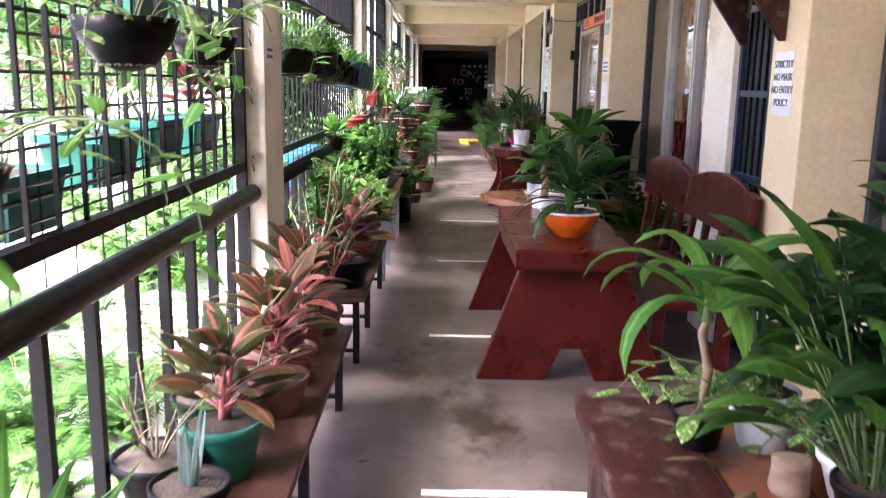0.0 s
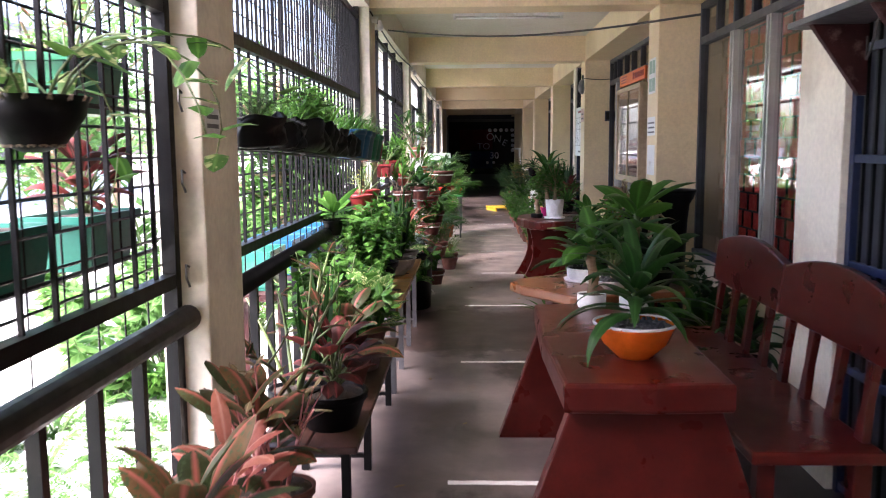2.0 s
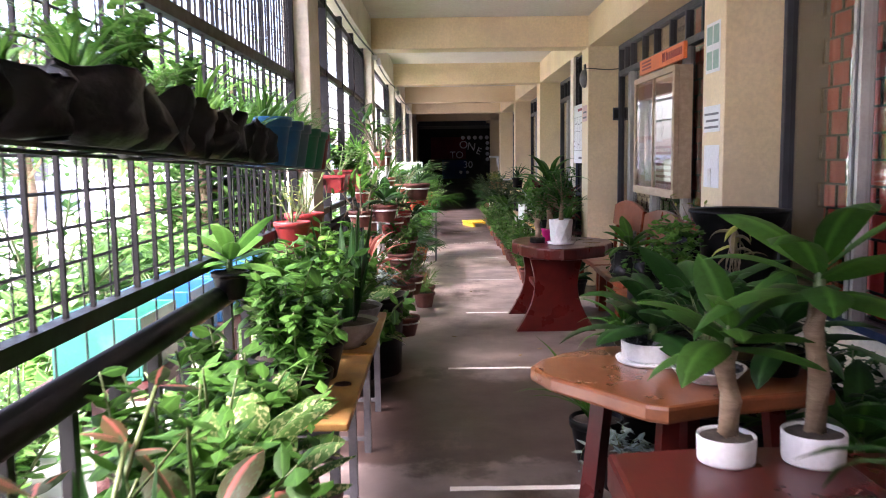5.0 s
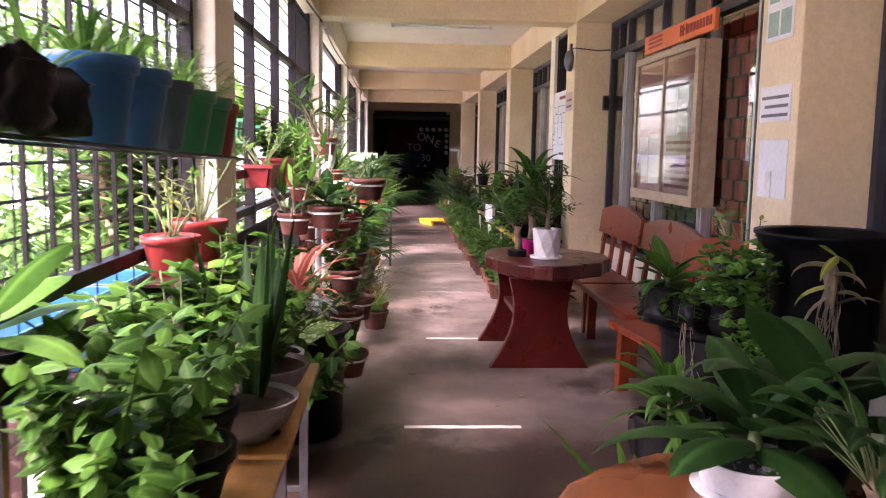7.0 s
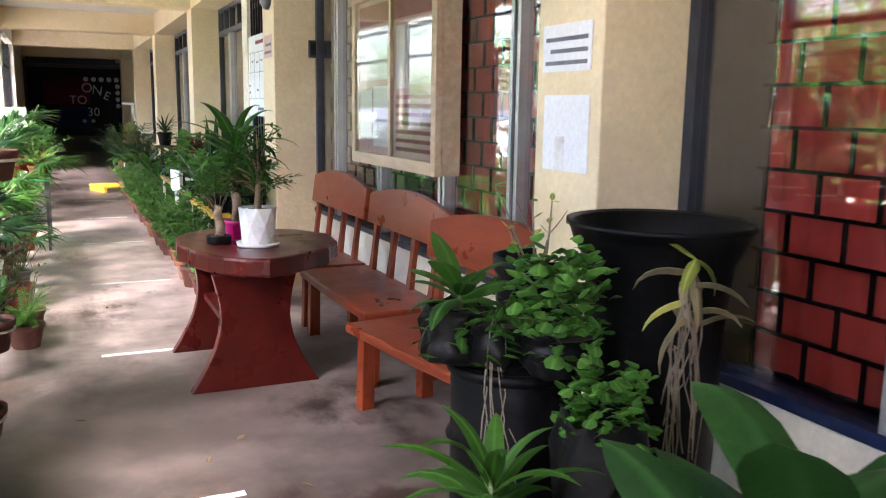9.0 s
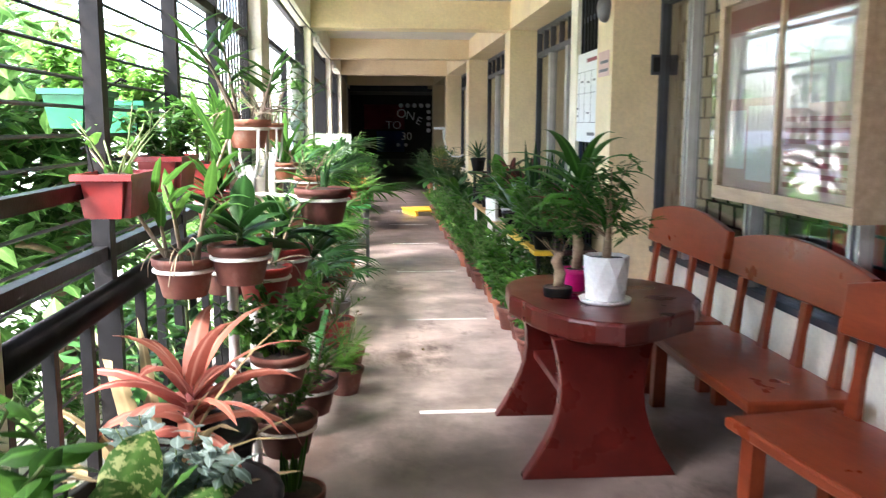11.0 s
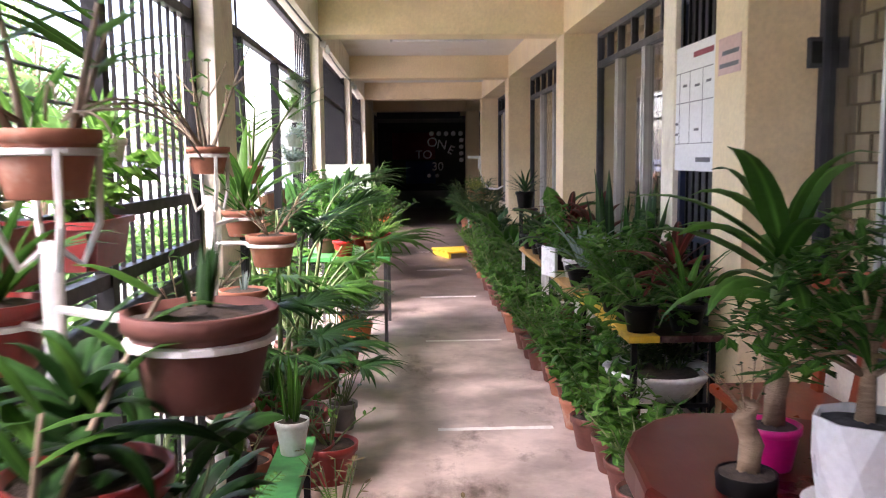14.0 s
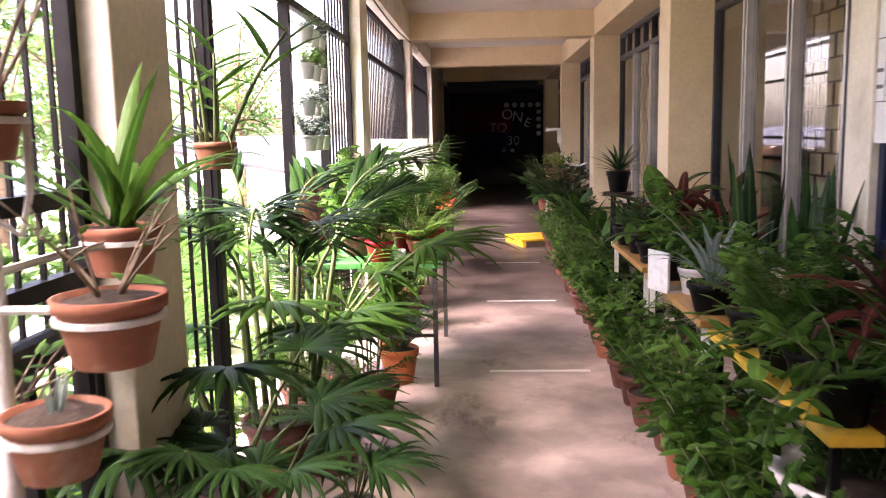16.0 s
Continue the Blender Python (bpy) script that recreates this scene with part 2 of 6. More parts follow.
def prism(bm, outline, axis, lo, hi, bevel=0.0):
    """Extrude a 2D outline along an axis."""
    def at(u, v, w):
        return {"x": (w, u, v), "y": (u, w, v), "z": (u, v, w)}[axis]
    a = [bm.verts.new(at(u, v, lo)) for u, v in outline]
    b = [bm.verts.new(at(u, v, hi)) for u, v in outline]
    n = len(outline)
    fs = [bm.faces.new(a), bm.faces.new(b[::-1])]
    for k in range(n):
        fs.append(bm.faces.new((a[k], b[k], b[(k + 1) % n], a[(k + 1) % n])))
    bmesh.ops.recalc_face_normals(bm, faces=fs)
    if bevel:
        bmesh.ops.bevel(bm, geom=list(fs[0].edges) + list(fs[1].edges), offset=bevel, segments=2, affect="EDGES", profile=0.5)
    return bm


def words(name, text, size, mat, m, parent=None):
    cu = bpy.data.curves.new(name, "FONT")
    cu.body, cu.size, cu.extrude, cu.align_x, cu.align_y = text, size, 0.002, "CENTER", "CENTER"
    tmp = new(name, cu)
    me = bpy.data.meshes.new_from_object(tmp.evaluated_get(bpy.context.evaluated_depsgraph_get()))
    bpy.data.objects.remove(tmp)
    me.materials.clear()
    me.materials.append(mat)
    ob = new(name, me)
    if parent:
        ob.parent = parent
    ob.matrix_basis = m
    return ob


# ---- large structure ----
COLS = [-1.03, 3.47, 7.96, 12.46, 16.97, 21.48, 25.99, 30.5]
XR, XW, XL, ZB, ZC = 1.65, 2.0, -0.77, 2.70, 3.04
Y0, Y1 = -4.0, 33.0

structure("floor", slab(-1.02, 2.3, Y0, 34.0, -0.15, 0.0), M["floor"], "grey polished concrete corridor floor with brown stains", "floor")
structure("ceiling", slab(-1.55, 2.3, Y0, 34.0, ZC, ZC + 0.15), M["ceiling"], "off-white painted corridor ceiling", "ceiling")
bm = bmesh.new()
for y in COLS:
    box(bm, XL - 0.15, XW, y + 0.02, y + 0.36, ZB, ZC + 0.01, 0.008)
structure("beam", bm, M["cream"], "cream painted concrete cross beams", "beam")
structure("beam_right", slab(XR + 0.003, XW + 0.3, Y0, 34.0, ZB + 0.004, ZC + 0.02), M["cream"], "cream painted beam above the windows", "beam")
structure("beam_left", slab(XL - 0.17, XL - 0.004, Y0, 34.0, ZB + 0.004, ZC + 0.02), M["cream_pale"], "pale painted edge beam above the grilles", "beam")
for k, y in enumerate(COLS):
    structure("column_right_%d" % k, slab(XR, XW + 0.01, y, y + 0.40, 0, ZB + 0.002, 0.006), M["cream"], "cream painted square concrete column", "column")
    structure("column_left_%d" % k, slab(XL - 0.155, XL, y - 0.04, y + 0.36, -0.1, ZB + 0.002, 0.006), M["cream_pale"], "pale painted concrete pillar by the railing", "column")


def sill_wall(name, y0, y1, top=0.62):
    structure(name, slab(XW, XW + 0.15, y0, y1, 0, top), M["cream_pale"], "pale painted wall below the windows", "wall")


def brick_grille(bm, x, y0, y1, z0, z1):
    row, brick = 0.13, 0.21
    k, z = 0, z0
    while z < z1:
        box(bm, x, x + 0.012, y0, y1, z, z + 0.012)
        y = y0 + (brick / 2 if k % 2 else 0.0)
        while y < y1:
            box(bm, x, x + 0.012, y, y + 0.012, z, min(z + row, z1))
            y += brick
        z += row
        k += 1
    return bm


def window_bay(idx, y0, y1, mullions, curtains, frame_mat, grille_span=None):
    """Dark framed window from the sill to the beam with transom lights, tinted panes and a grille behind."""
    win = tagged(new("window_%d" % idx), "dark framed tall window with tinted panes and transom lights", "window", "", "structure")
    win.matrix_basis = pose(XW, 0, 0)
    sill, trans = 0.66, 2.36
    part("window_sill", slab(-0.03, 0.16, y0, y1, 0.62, sill, 0.004), M["blue_frame"] if frame_mat == "blue" else M["dark_frame"], win)
    edges = [y0] + mullions + [y1]
    for y in edges:
        a, b = (y, y + 0.05) if y < y1 - 0.06 else (y - 0.05, y)
        edge = y in (y0, y1)
        part("window_frame", slab(-0.012, 0.07, a, b - (0 if edge else 0.018), sill, ZB, 0.004), M["dark_frame"], win)
        if not edge:
            part("window_frame", slab(-0.022, 0.05, b - 0.016, b + 0.012, sill, trans, 0.003), M["alu"], win)
            part("window_frame", slab(-0.022, 0.05, a - 0.03, a - 0.002, sill, trans, 0.003), M["alu"], win)
    part("window_frame", slab(-0.015, 0.072, y0 + 0.05, y1 - 0.05, trans, trans + 0.06, 0.004), M["dark_frame"], win)
    part("window_frame", slab(-0.015, 0.072, y0 + 0.05, y1 - 0.05, ZB - 0.05, ZB, 0.004), M["dark_frame"], win)
    for a, b in zip(edges, edges[1:]):
        p = part("pane", slab(0.02, 0.026, a + 0.05, b, sill, trans), M["glass_dark"], win)
        q = part("pane", slab(0.02, 0.026, a + 0.05, b, trans + 0.06, ZB - 0.05), M["glass_dark"], win)
        half = (a + b) / 2
        part("window_frame", slab(-0.008, 0.06, half - 0.02, half + 0.02, trans + 0.06, ZB - 0.05), M["dark_frame"], win)
        p.visible_shadow = q.visible_shadow = False
    for a, b, mat in curtains:
        bm = bmesh.new()
        n = max(8, int((b - a) / 0.03))
        rows = []
        for i in range(n + 1):
            y = a + (b - a) * i / n
            x = 0.155 + 0.018 * math.sin(y * 55) + 0.008 * math.sin(y * 23)
            rows.append([bm.verts.new((x, y, 0.5)), bm.verts.new((x * 0.98, y, ZB))])
        for r, s in zip(rows, rows[1:]):
            bm.faces.new((r[0], s[0], s[1], r[1]))
        part("curtain", bm, M[mat], win, "plain hanging curtain", True)
    if grille_span:
        part("security_grille", brick_grille(bmesh.new(), 0.10, grille_span[0], grille_span[1], sill, trans), M["black_metal"], win, "black steel grille in a brick pattern")
    return win


BAYS = [
    (1, -0.63, 3.47, [0.4, 1.45, 2.5], [(-0.6, 3.4, "curtain_red")], "dark", (-0.6, 3.4)),
    (2, 4.90, 7.96, [5.62, 6.30, 7.05], [(4.9, 7.72, "curtain_red")], "blue", (4.95, 7.72)),
    (3, 8.36, 12.46, [9.1, 9.9, 10.9, 11.85], [(8.4, 10.4, "curtain_red"), (10.9, 12.4, "curtain_cream")], "dark", (8.4, 12.4)),
    (4, 13.72, 16.97, [14.5, 15.3, 16.15], [(13.8, 14.7, "curtain_red"), (14.7, 15.4, "curtain_cream")], "dark", (13.8, 15.4)),
    (5, 17.37, 21.48, [18.4, 19.4, 20.4], [(17.4, 21.4, "curtain_cream")], "dark", (17.4, 21.4)),
    (6, 21.88, 25.99, [22.9, 23.9, 24.9], [(21.9, 25.9, "curtain_cream")], "dark", (21.9, 25.9)),
    (7, 26.39, 30.5, [27.4, 28.4, 29.4], [(26.4, 30.4, "curtain_cream")], "dark", (26.4, 30.4)),
]
for bay in BAYS:
    window_bay(*bay)
    sill_wall("wall_below_window_%d" % bay[0], bay[1], bay[2])
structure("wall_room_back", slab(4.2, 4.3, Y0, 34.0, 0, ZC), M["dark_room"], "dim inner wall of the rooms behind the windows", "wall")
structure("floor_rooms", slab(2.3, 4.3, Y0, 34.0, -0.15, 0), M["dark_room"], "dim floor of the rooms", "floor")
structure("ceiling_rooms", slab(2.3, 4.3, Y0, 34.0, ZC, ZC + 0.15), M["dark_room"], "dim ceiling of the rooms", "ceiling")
structure("wall_behind", slab(-1.9, 4.3, Y0 - 0.2, Y0, 0, ZC + 0.15), M["cream"], "cream painted wall closing the corridor", "wall")
structure("wall_right_start", slab(XW, XW + 0.15, Y0, -0.63, 0, ZB), M["cream"], "cream painted wall", "wall")
structure("wall_right_end", slab(XW, XW + 0.15, 30.9, 34.0, 0, ZB + 0.01), M["cream"], "cream painted wall", "wall")
structure("wall_end", slab(-1.9, 4.3, 34.0, 34.2, 0, ZC + 0.15), M["dark_room"], "end wall of the corridor, dimness put into its colour", "wall")
# Added side walls: they close the last bays to keep the end dark.
structure("wall_end_left_added", slab(-0.92, -0.80, 30.86, 34.0, 0, ZB + 0.003), M["dark_room"], "dark side wall added to shut light off the corridor's end", "wall")
structure("wall_far_left_added", slab(-0.92, -0.80, 26.35, 30.859, 0, ZB + 0.003), M["cream"], "cream painted side wall added to dim the corridor's end", "wall")
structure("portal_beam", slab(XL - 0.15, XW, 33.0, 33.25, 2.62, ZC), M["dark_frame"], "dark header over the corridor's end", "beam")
# Unseen overhang past the edge beam, sized to hold back the sun.
structure("roof_added_eave", slab(-1.6, 4.4, Y0 - 0.3, 34.3, ZC + 0.16, ZC + 0.30), M["ceiling"], "flat roof slab with an added overhang to block the sun", "roof")


def gate(idx, y0, y1, pier):
    g = tagged(new("door_%d" % idx), "dark blue barred steel door beside the column", "door", "", "structure")
    g.matrix_basis = pose(XR, 0, 0)
    for a, b in ((y0, y0 + 0.04), (y1 - 0.04, y1)):
        part("frame", slab(0.03, 0.07, a, b, 0, ZB, 0.003), M["blue_frame"], g)
    for z in (0.02, 0.55, 1.0, 1.45, 1.9, 2.35, ZB - 0.05):
        part("rail", slab(0.035, 0.065, y0 + 0.04, y1 - 0.04, z, z + 0.035, 0.003), M["blue_frame"], g)
    n = 6
    for k in range(1, n):
        y = y0 + (y1 - y0) * k / n
        part("bar", slab(0.042, 0.056, y - 0.007, y + 0.007, 0.055, ZB - 0.05), M["black_metal"], g)
    part("backing_sheet", slab(0.08, 0.085, y0 + 0.002, y1 - 0.002, 0.01, ZB), M["dark_frame"], g)
    structure("pier_%d" % idx, slab(XR - 0.002, XW + 0.15, y1, pier, 0, ZB + 0.003, 0.005), M["cream_pale"], "pale painted pier beside the barred door", "wall")
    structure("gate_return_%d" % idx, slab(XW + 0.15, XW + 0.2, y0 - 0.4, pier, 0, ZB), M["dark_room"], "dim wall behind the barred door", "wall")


gate(1, 3.87, 4.42, 4.90)
gate(2, 12.86, 13.49, 13.72)

# left railing and grilles
XG = -0.88


def railing(idx, y0, y1):
    r = tagged(new("railing_%d" % idx), "black steel pipe railing with square balusters", "railing", "", "structure")
    part("top_rail", rod(bmesh.new(), (-0.84, y0, 0.985), (-0.84, y1, 0.985), 0.042, n=14), M["black_metal"], r, "", True)
    part("bottom_rail", slab(-0.855, -0.825, y0, y1, 0.06, 0.09), M["black_metal"], r)
    n = round((y1 - y0) / 0.27)
    for k in range(n):
        y = y0 + (k + 0.5) * (y1 - y0) / n
        part("baluster", slab(-0.856, -0.824, y - 0.016, y + 0.016, 0.09, 0.95), M["black_metal"], r)


def grille(idx, y0, y1, style):
    g = tagged(new("grille_%d" % idx), "black steel bar grille with wire mesh behind", "grille", "", "structure")
    bars, rails = [], []
    for y in (y0 + 0.02, y1 - 0.02):
        part("post", slab(XG - 0.022, XG + 0.022, y - 0.022, y + 0.022, -0.1, ZB), M["black_metal"], g)
    if style == "frames":
        for y in (y0 + 1.0, y0 + 2.0, y0 + 2.95):
            part("post", slab(XG - 0.028, XG + 0.028, y - 0.028, y + 0.028, 0.0, ZB), M["black_metal"], g)
    zs = {"bars": (1.11, 1.96, 2.62), "frames": (1.11, 1.32, 2.12, 2.62), "open": (1.30, 2.2, 2.62)}[style]
    if idx == 4:
        for y in (y0 + 0.67, y0 + 2.0, y0 + 3.05):
            part("post", slab(XG - 0.028, XG + 0.028, y - 0.028, y + 0.028, 0.0, zs[1] - 0.022), M["black_metal"], g)
        zs = zs[1:]
    for z in zs:
        part("rail", slab(XG - 0.02, XG + 0.02, y0 + 0.042, y1 - 0.042, z - 0.022, z + 0.022), M["black_metal"], g)
    step = {"bars": 0.15, "frames": 0.11, "open": 0.13}[style]
    n = round((y1 - y0) / step)
    for k in range(1, n):
        y = y0 + (y1 - y0) * k / n
        if (idx == 4 and y0 + 0.65 < y < y0 + 3.1) or (style == "frames" and y < y0 + 3.0):
            continue
        part("bar", slab(XG - 0.006, XG + 0.006, y - 0.006, y + 0.006, 0.0 if style != "bars" else zs[0], ZB - 0.05), M["black_metal"], g)
    if style == "bars":
        for k in range(1, 2 * n, 2):
            y = y0 + (y1 - y0) * k / (2 * n)
            part("bar", slab(XG - 0.004, XG + 0.004, y - 0.004, y + 0.004, zs[1], ZB - 0.05), M["black_metal"], g)
    if style != "open":
        bm = bmesh.new()
        z = 0.99 if style == "bars" else 0.12
        far = y1 if style == "bars" else y0 + 2.95
        while z < ZB:
            rod(bm, (XG - 0.03, y0, z), (XG - 0.03, far, z), 0.0042 if style == "bars" else 0.0055, n=4)
            z += 0.085
        y = y0 + 0.05
        while y < y1 and style == "bars":
            rod(bm, (XG - 0.034, y, 0.93), (XG - 0.034, y, ZB), 0.0032, n=4)
            y += 0.17
        tagged(part("wire_mesh", bm, M["black_metal"], g, "thin black welded wire mesh"), kind="stuff")


STYLES = ["bars", "bars", "frames", "open", "open", "open", "open", "open"]
ENDS = COLS + [33.0]
for k in range(6):
    a, b = ENDS[k] + 0.36, ENDS[k + 1] - 0.04
    if k != 3:
        railing(k + 1, a, b)
    grille(k + 1, a, b, STYLES[k])
railing(9, Y0, COLS[0] - 0.04)
grille(9, Y0, COLS[0] - 0.04, "bars")

# floor tape
for x0, x1, y in ((-0.03, 0.62, 2.50), (-0.035, 0.60, 4.46), (0.0, 0.60, 6.62), (0.015, 0.64, 8.76), (0.21, 0.72, 10.87), (0.225, 0.86, 13.03), (0.21, 0.83, 15.25), (0.2, 0.8, 17.4), (0.2, 0.8, 19.55), (0.2, 0.8, 21.7)):
    bm = bmesh.new()
    n = 12
    a = [bm.verts.new((x0 + (x1 - x0) * k / n, y - 0.024 + random.uniform(-0.004, 0.004), 0.003)) for k in range(n + 1)]
    b = [bm.verts.new((x0 + (x1 - x0) * k / n, y + 0.024 + random.uniform(-0.004, 0.004), 0.003)) for k in range(n + 1)]
    for k in range(n):
        bm.faces.new((a[k], a[k + 1], b[k + 1], b[k]))
    tagged(part("floor_marking", bm, M["tape"]), "worn white distance strip stuck on the floor", "floor marking", "distance strips on the corridor floor")

# ---- foliage and pot materials ----
def leaf_material(name, dark, light, vein=None, trans=0.35, rough=0.48, spots=None):
    m, nt, b = material(name, rough)
    b.inputs["Specular IOR Level"].default_value = 0.2
    geo = nt.nodes.new("ShaderNodeNewGeometry")
    info = nt.nodes.new("ShaderNodeObjectInfo")
    add = nt.nodes.new("ShaderNodeMath")
    add.operation = "ADD"
    nt.links.new(geo.outputs["Random Per Island"], add.inputs[0])
    nt.links.new(info.outputs["Random"], add.inputs[1])
    fr = nt.nodes.new("ShaderNodeMath")
    fr.operation = "FRACT"
    nt.links.new(add.outputs[0], fr.inputs[0])
    c = ramp(nt, fr.outputs[0], [(0.0, dark), (0.55, tuple((a + d) / 2 for a, d in zip(dark, light))), (1.0, light)])
    c = mixc(nt, c, ramp(nt, noise_node(nt, 25, 4), [(0.3, (0.7, 0.7, 0.65)), (0.7, (1.0, 1.0, 1.0))]), 0.7, "MULTIPLY")
    if spots:
        c = mixc(nt, c, spots, ramp(nt, noise_node(nt, 38, 3), [(0.52, (0, 0, 0)), (0.60, (1, 1, 1))]))
    rib = nt.nodes.new("ShaderNodeAttribute")
    rib.attribute_name = "midrib"
    if vein is None:
        vein = tuple(min(0.6, v * 1.25 + 0.006) for v in light)
    c = mixc(nt, c, vein, ramp(nt, rib.outputs["Fac"], [(0.72, (0, 0, 0)), (0.97, (0.75, 0.75, 0.75))]))
    nt.links.new(c, b.inputs["Base Color"])
    t = nt.nodes.new("ShaderNodeBsdfTranslucent")
    nt.links.new(c, t.inputs[0])
    mx = nt.nodes.new("ShaderNodeMixShader")
    mx.inputs[0].default_value = trans
    nt.links.new(b.outputs[0], mx.inputs[1])
    nt.links.new(t.outputs[0], mx.inputs[2])
    nt.links.new(mx.outputs[0], nt.nodes["Material Output"].inputs[0])
    bump(nt, b, noise_node(nt, 60, 3), 0.25, 0.003)
    return m


L = {
    "green": leaf_material("green_leaf", (0.022, 0.078, 0.012), (0.065, 0.18, 0.026)),
    "dark": leaf_material("dark_green_leaf", (0.008, 0.036, 0.008), (0.026, 0.088, 0.018), trans=0.2, rough=0.42),
    "light": leaf_material("light_green_leaf", (0.045, 0.155, 0.026), (0.12, 0.28, 0.05)),
    "bright": leaf_material("bright_green_leaf", (0.07, 0.21, 0.03), (0.17, 0.36, 0.06)),
    "red": leaf_material("red_green_leaf", (0.022, 0.050, 0.018), (0.15, 0.08, 0.035), vein=(0.48, 0.13, 0.11), spots=(0.05, 0.075, 0.03)),
    "pink": leaf_material("pink_red_leaf", (0.26, 0.06, 0.05), (0.50, 0.20, 0.14), vein=(0.55, 0.30, 0.24)),
    "wine": leaf_material("dark_red_leaf", (0.045, 0.022, 0.016), (0.15, 0.032, 0.026), vein=(0.30, 0.06, 0.06)),
    "varieg": leaf_material("variegated_leaf", (0.05, 0.14, 0.03), (0.12, 0.26, 0.06), spots=(0.50, 0.55, 0.25)),
    "silver": leaf_material("silvery_leaf", (0.13, 0.20, 0.17), (0.32, 0.42, 0.40)),
    "dry": leaf_material("dry_leaf", (0.12, 0.095, 0.05), (0.28, 0.22, 0.12)),
    "yellowing": leaf_material("yellow_green_leaf", (0.18, 0.24, 0.04), (0.42, 0.40, 0.10)),
    "outer": leaf_material("sunlit_foliage", (0.05, 0.14, 0.03), (0.16, 0.32, 0.09), trans=0.55),
}
M["stem"] = surface("green_stem", (0.08, 0.13, 0.04), (0.15, 0.20, 0.07), 9, 60, 0.5)
M["stem_pink"] = surface("pink_stem", (0.40, 0.12, 0.12), (0.58, 0.24, 0.22), 9, 60, 0.45)
M["bark"] = surface("pale_bark", (0.20, 0.13, 0.08), (0.36, 0.26, 0.17), 12, 60, 0.8, relief=0.6, stretch=(1, 1, 4))
M["twig"] = surface("grey_brown_twig", (0.16, 0.12, 0.08), (0.30, 0.24, 0.17), 12, 60, 0.8)
M["soil"] = surface("dark_potting_soil", (0.025, 0.018, 0.013), (0.075, 0.055, 0.04), 30, 120, 0.95, relief=1.0)
M["pebble"] = surface("dark_grey_pebbles", (0.03, 0.033, 0.036), (0.13, 0.13, 0.135), 60, 160, 0.6, relief=0.3)
M["gravel"] = surface("dark_grey_gravel", (0.025, 0.027, 0.03), (0.10, 0.10, 0.11), 40, 120, 0.7, relief=0.8)
POT = {
    "black": surface("black_plastic_pot", (0.0025, 0.0025, 0.003), (0.005, 0.005, 0.0055), 6, 60, 0.42, dirt=(0.010, 0.009, 0.008), dirt_scale=7, spec=0.12),
    "bag": surface("black_polythene_bag", (0.004, 0.004, 0.0045), (0.009, 0.009, 0.0095), 6, 40, 0.4, relief=0.8, dirt=(0.014, 0.011, 0.010), dirt_scale=6, spec=0.2),
    "clay": surface("terracotta_clay", (0.30, 0.105, 0.06), (0.42, 0.17, 0.10), 6, 60, 0.75, dirt=(0.45, 0.33, 0.26), dirt_scale=8),
    "darkclay": surface("dark_damp_clay", (0.11, 0.036, 0.027), (0.185, 0.066, 0.047), 6, 60, 0.7, dirt=(0.22, 0.13, 0.10), dirt_scale=8),
    "teal": surface("teal_green_plastic", (0.004, 0.11, 0.078), (0.008, 0.16, 0.112), 5, 50, 0.4, dirt=(0.05, 0.14, 0.11), dirt_scale=6),
    "green": surface("green_plastic", (0.006, 0.14, 0.06), (0.012, 0.22, 0.10), 5, 50, 0.4, dirt=(0.04, 0.10, 0.06), dirt_scale=6),
    "blue": surface("blue_plastic", (0.006, 0.075, 0.20), (0.012, 0.12, 0.28), 5, 50, 0.4, dirt=(0.06, 0.09, 0.16), dirt_scale=6),
    "greyblue": surface("grey_blue_plastic", (0.05, 0.10, 0.14), (0.09, 0.15, 0.19), 5, 50, 0.45, dirt=(0.05, 0.06, 0.07), dirt_scale=6),
    "red": surface("dark_red_plastic", (0.22, 0.018, 0.018), (0.33, 0.035, 0.03), 5, 50, 0.42, dirt=(0.16, 0.06, 0.05), dirt_scale=6),
    "brightred": surface("bright_red_plastic", (0.55, 0.02, 0.02), (0.65, 0.03, 0.03), 5, 50, 0.35),
    "orange": surface("orange_brown_plastic", (0.45, 0.12, 0.03), (0.56, 0.17, 0.045), 5, 50, 0.45, dirt=(0.3, 0.12, 0.06), dirt_scale=6),
    "white": surface("white_glazed_ceramic", (0.74, 0.75, 0.75), (0.82, 0.83, 0.83), 5, 50, 0.3, relief=0.04, dirt=(0.6, 0.57, 0.52), dirt_scale=5),
    "grey": surface("grey_cement", (0.22, 0.21, 0.20), (0.36, 0.34, 0.32), 6, 60, 0.85, dirt=(0.15, 0.13, 0.11), dirt_scale=7, relief=0.5),
    "magenta": surface("magenta_plastic", (0.55, 0.008, 0.17), (0.66, 0.015, 0.23), 5, 50, 0.35, relief=0.03),
    "glaze": surface("orange_glazed_ceramic", (0.68, 0.10, 0.008), (0.80, 0.20, 0.015), 3, 40, 0.18, relief=0.05, coat=0.5),
}


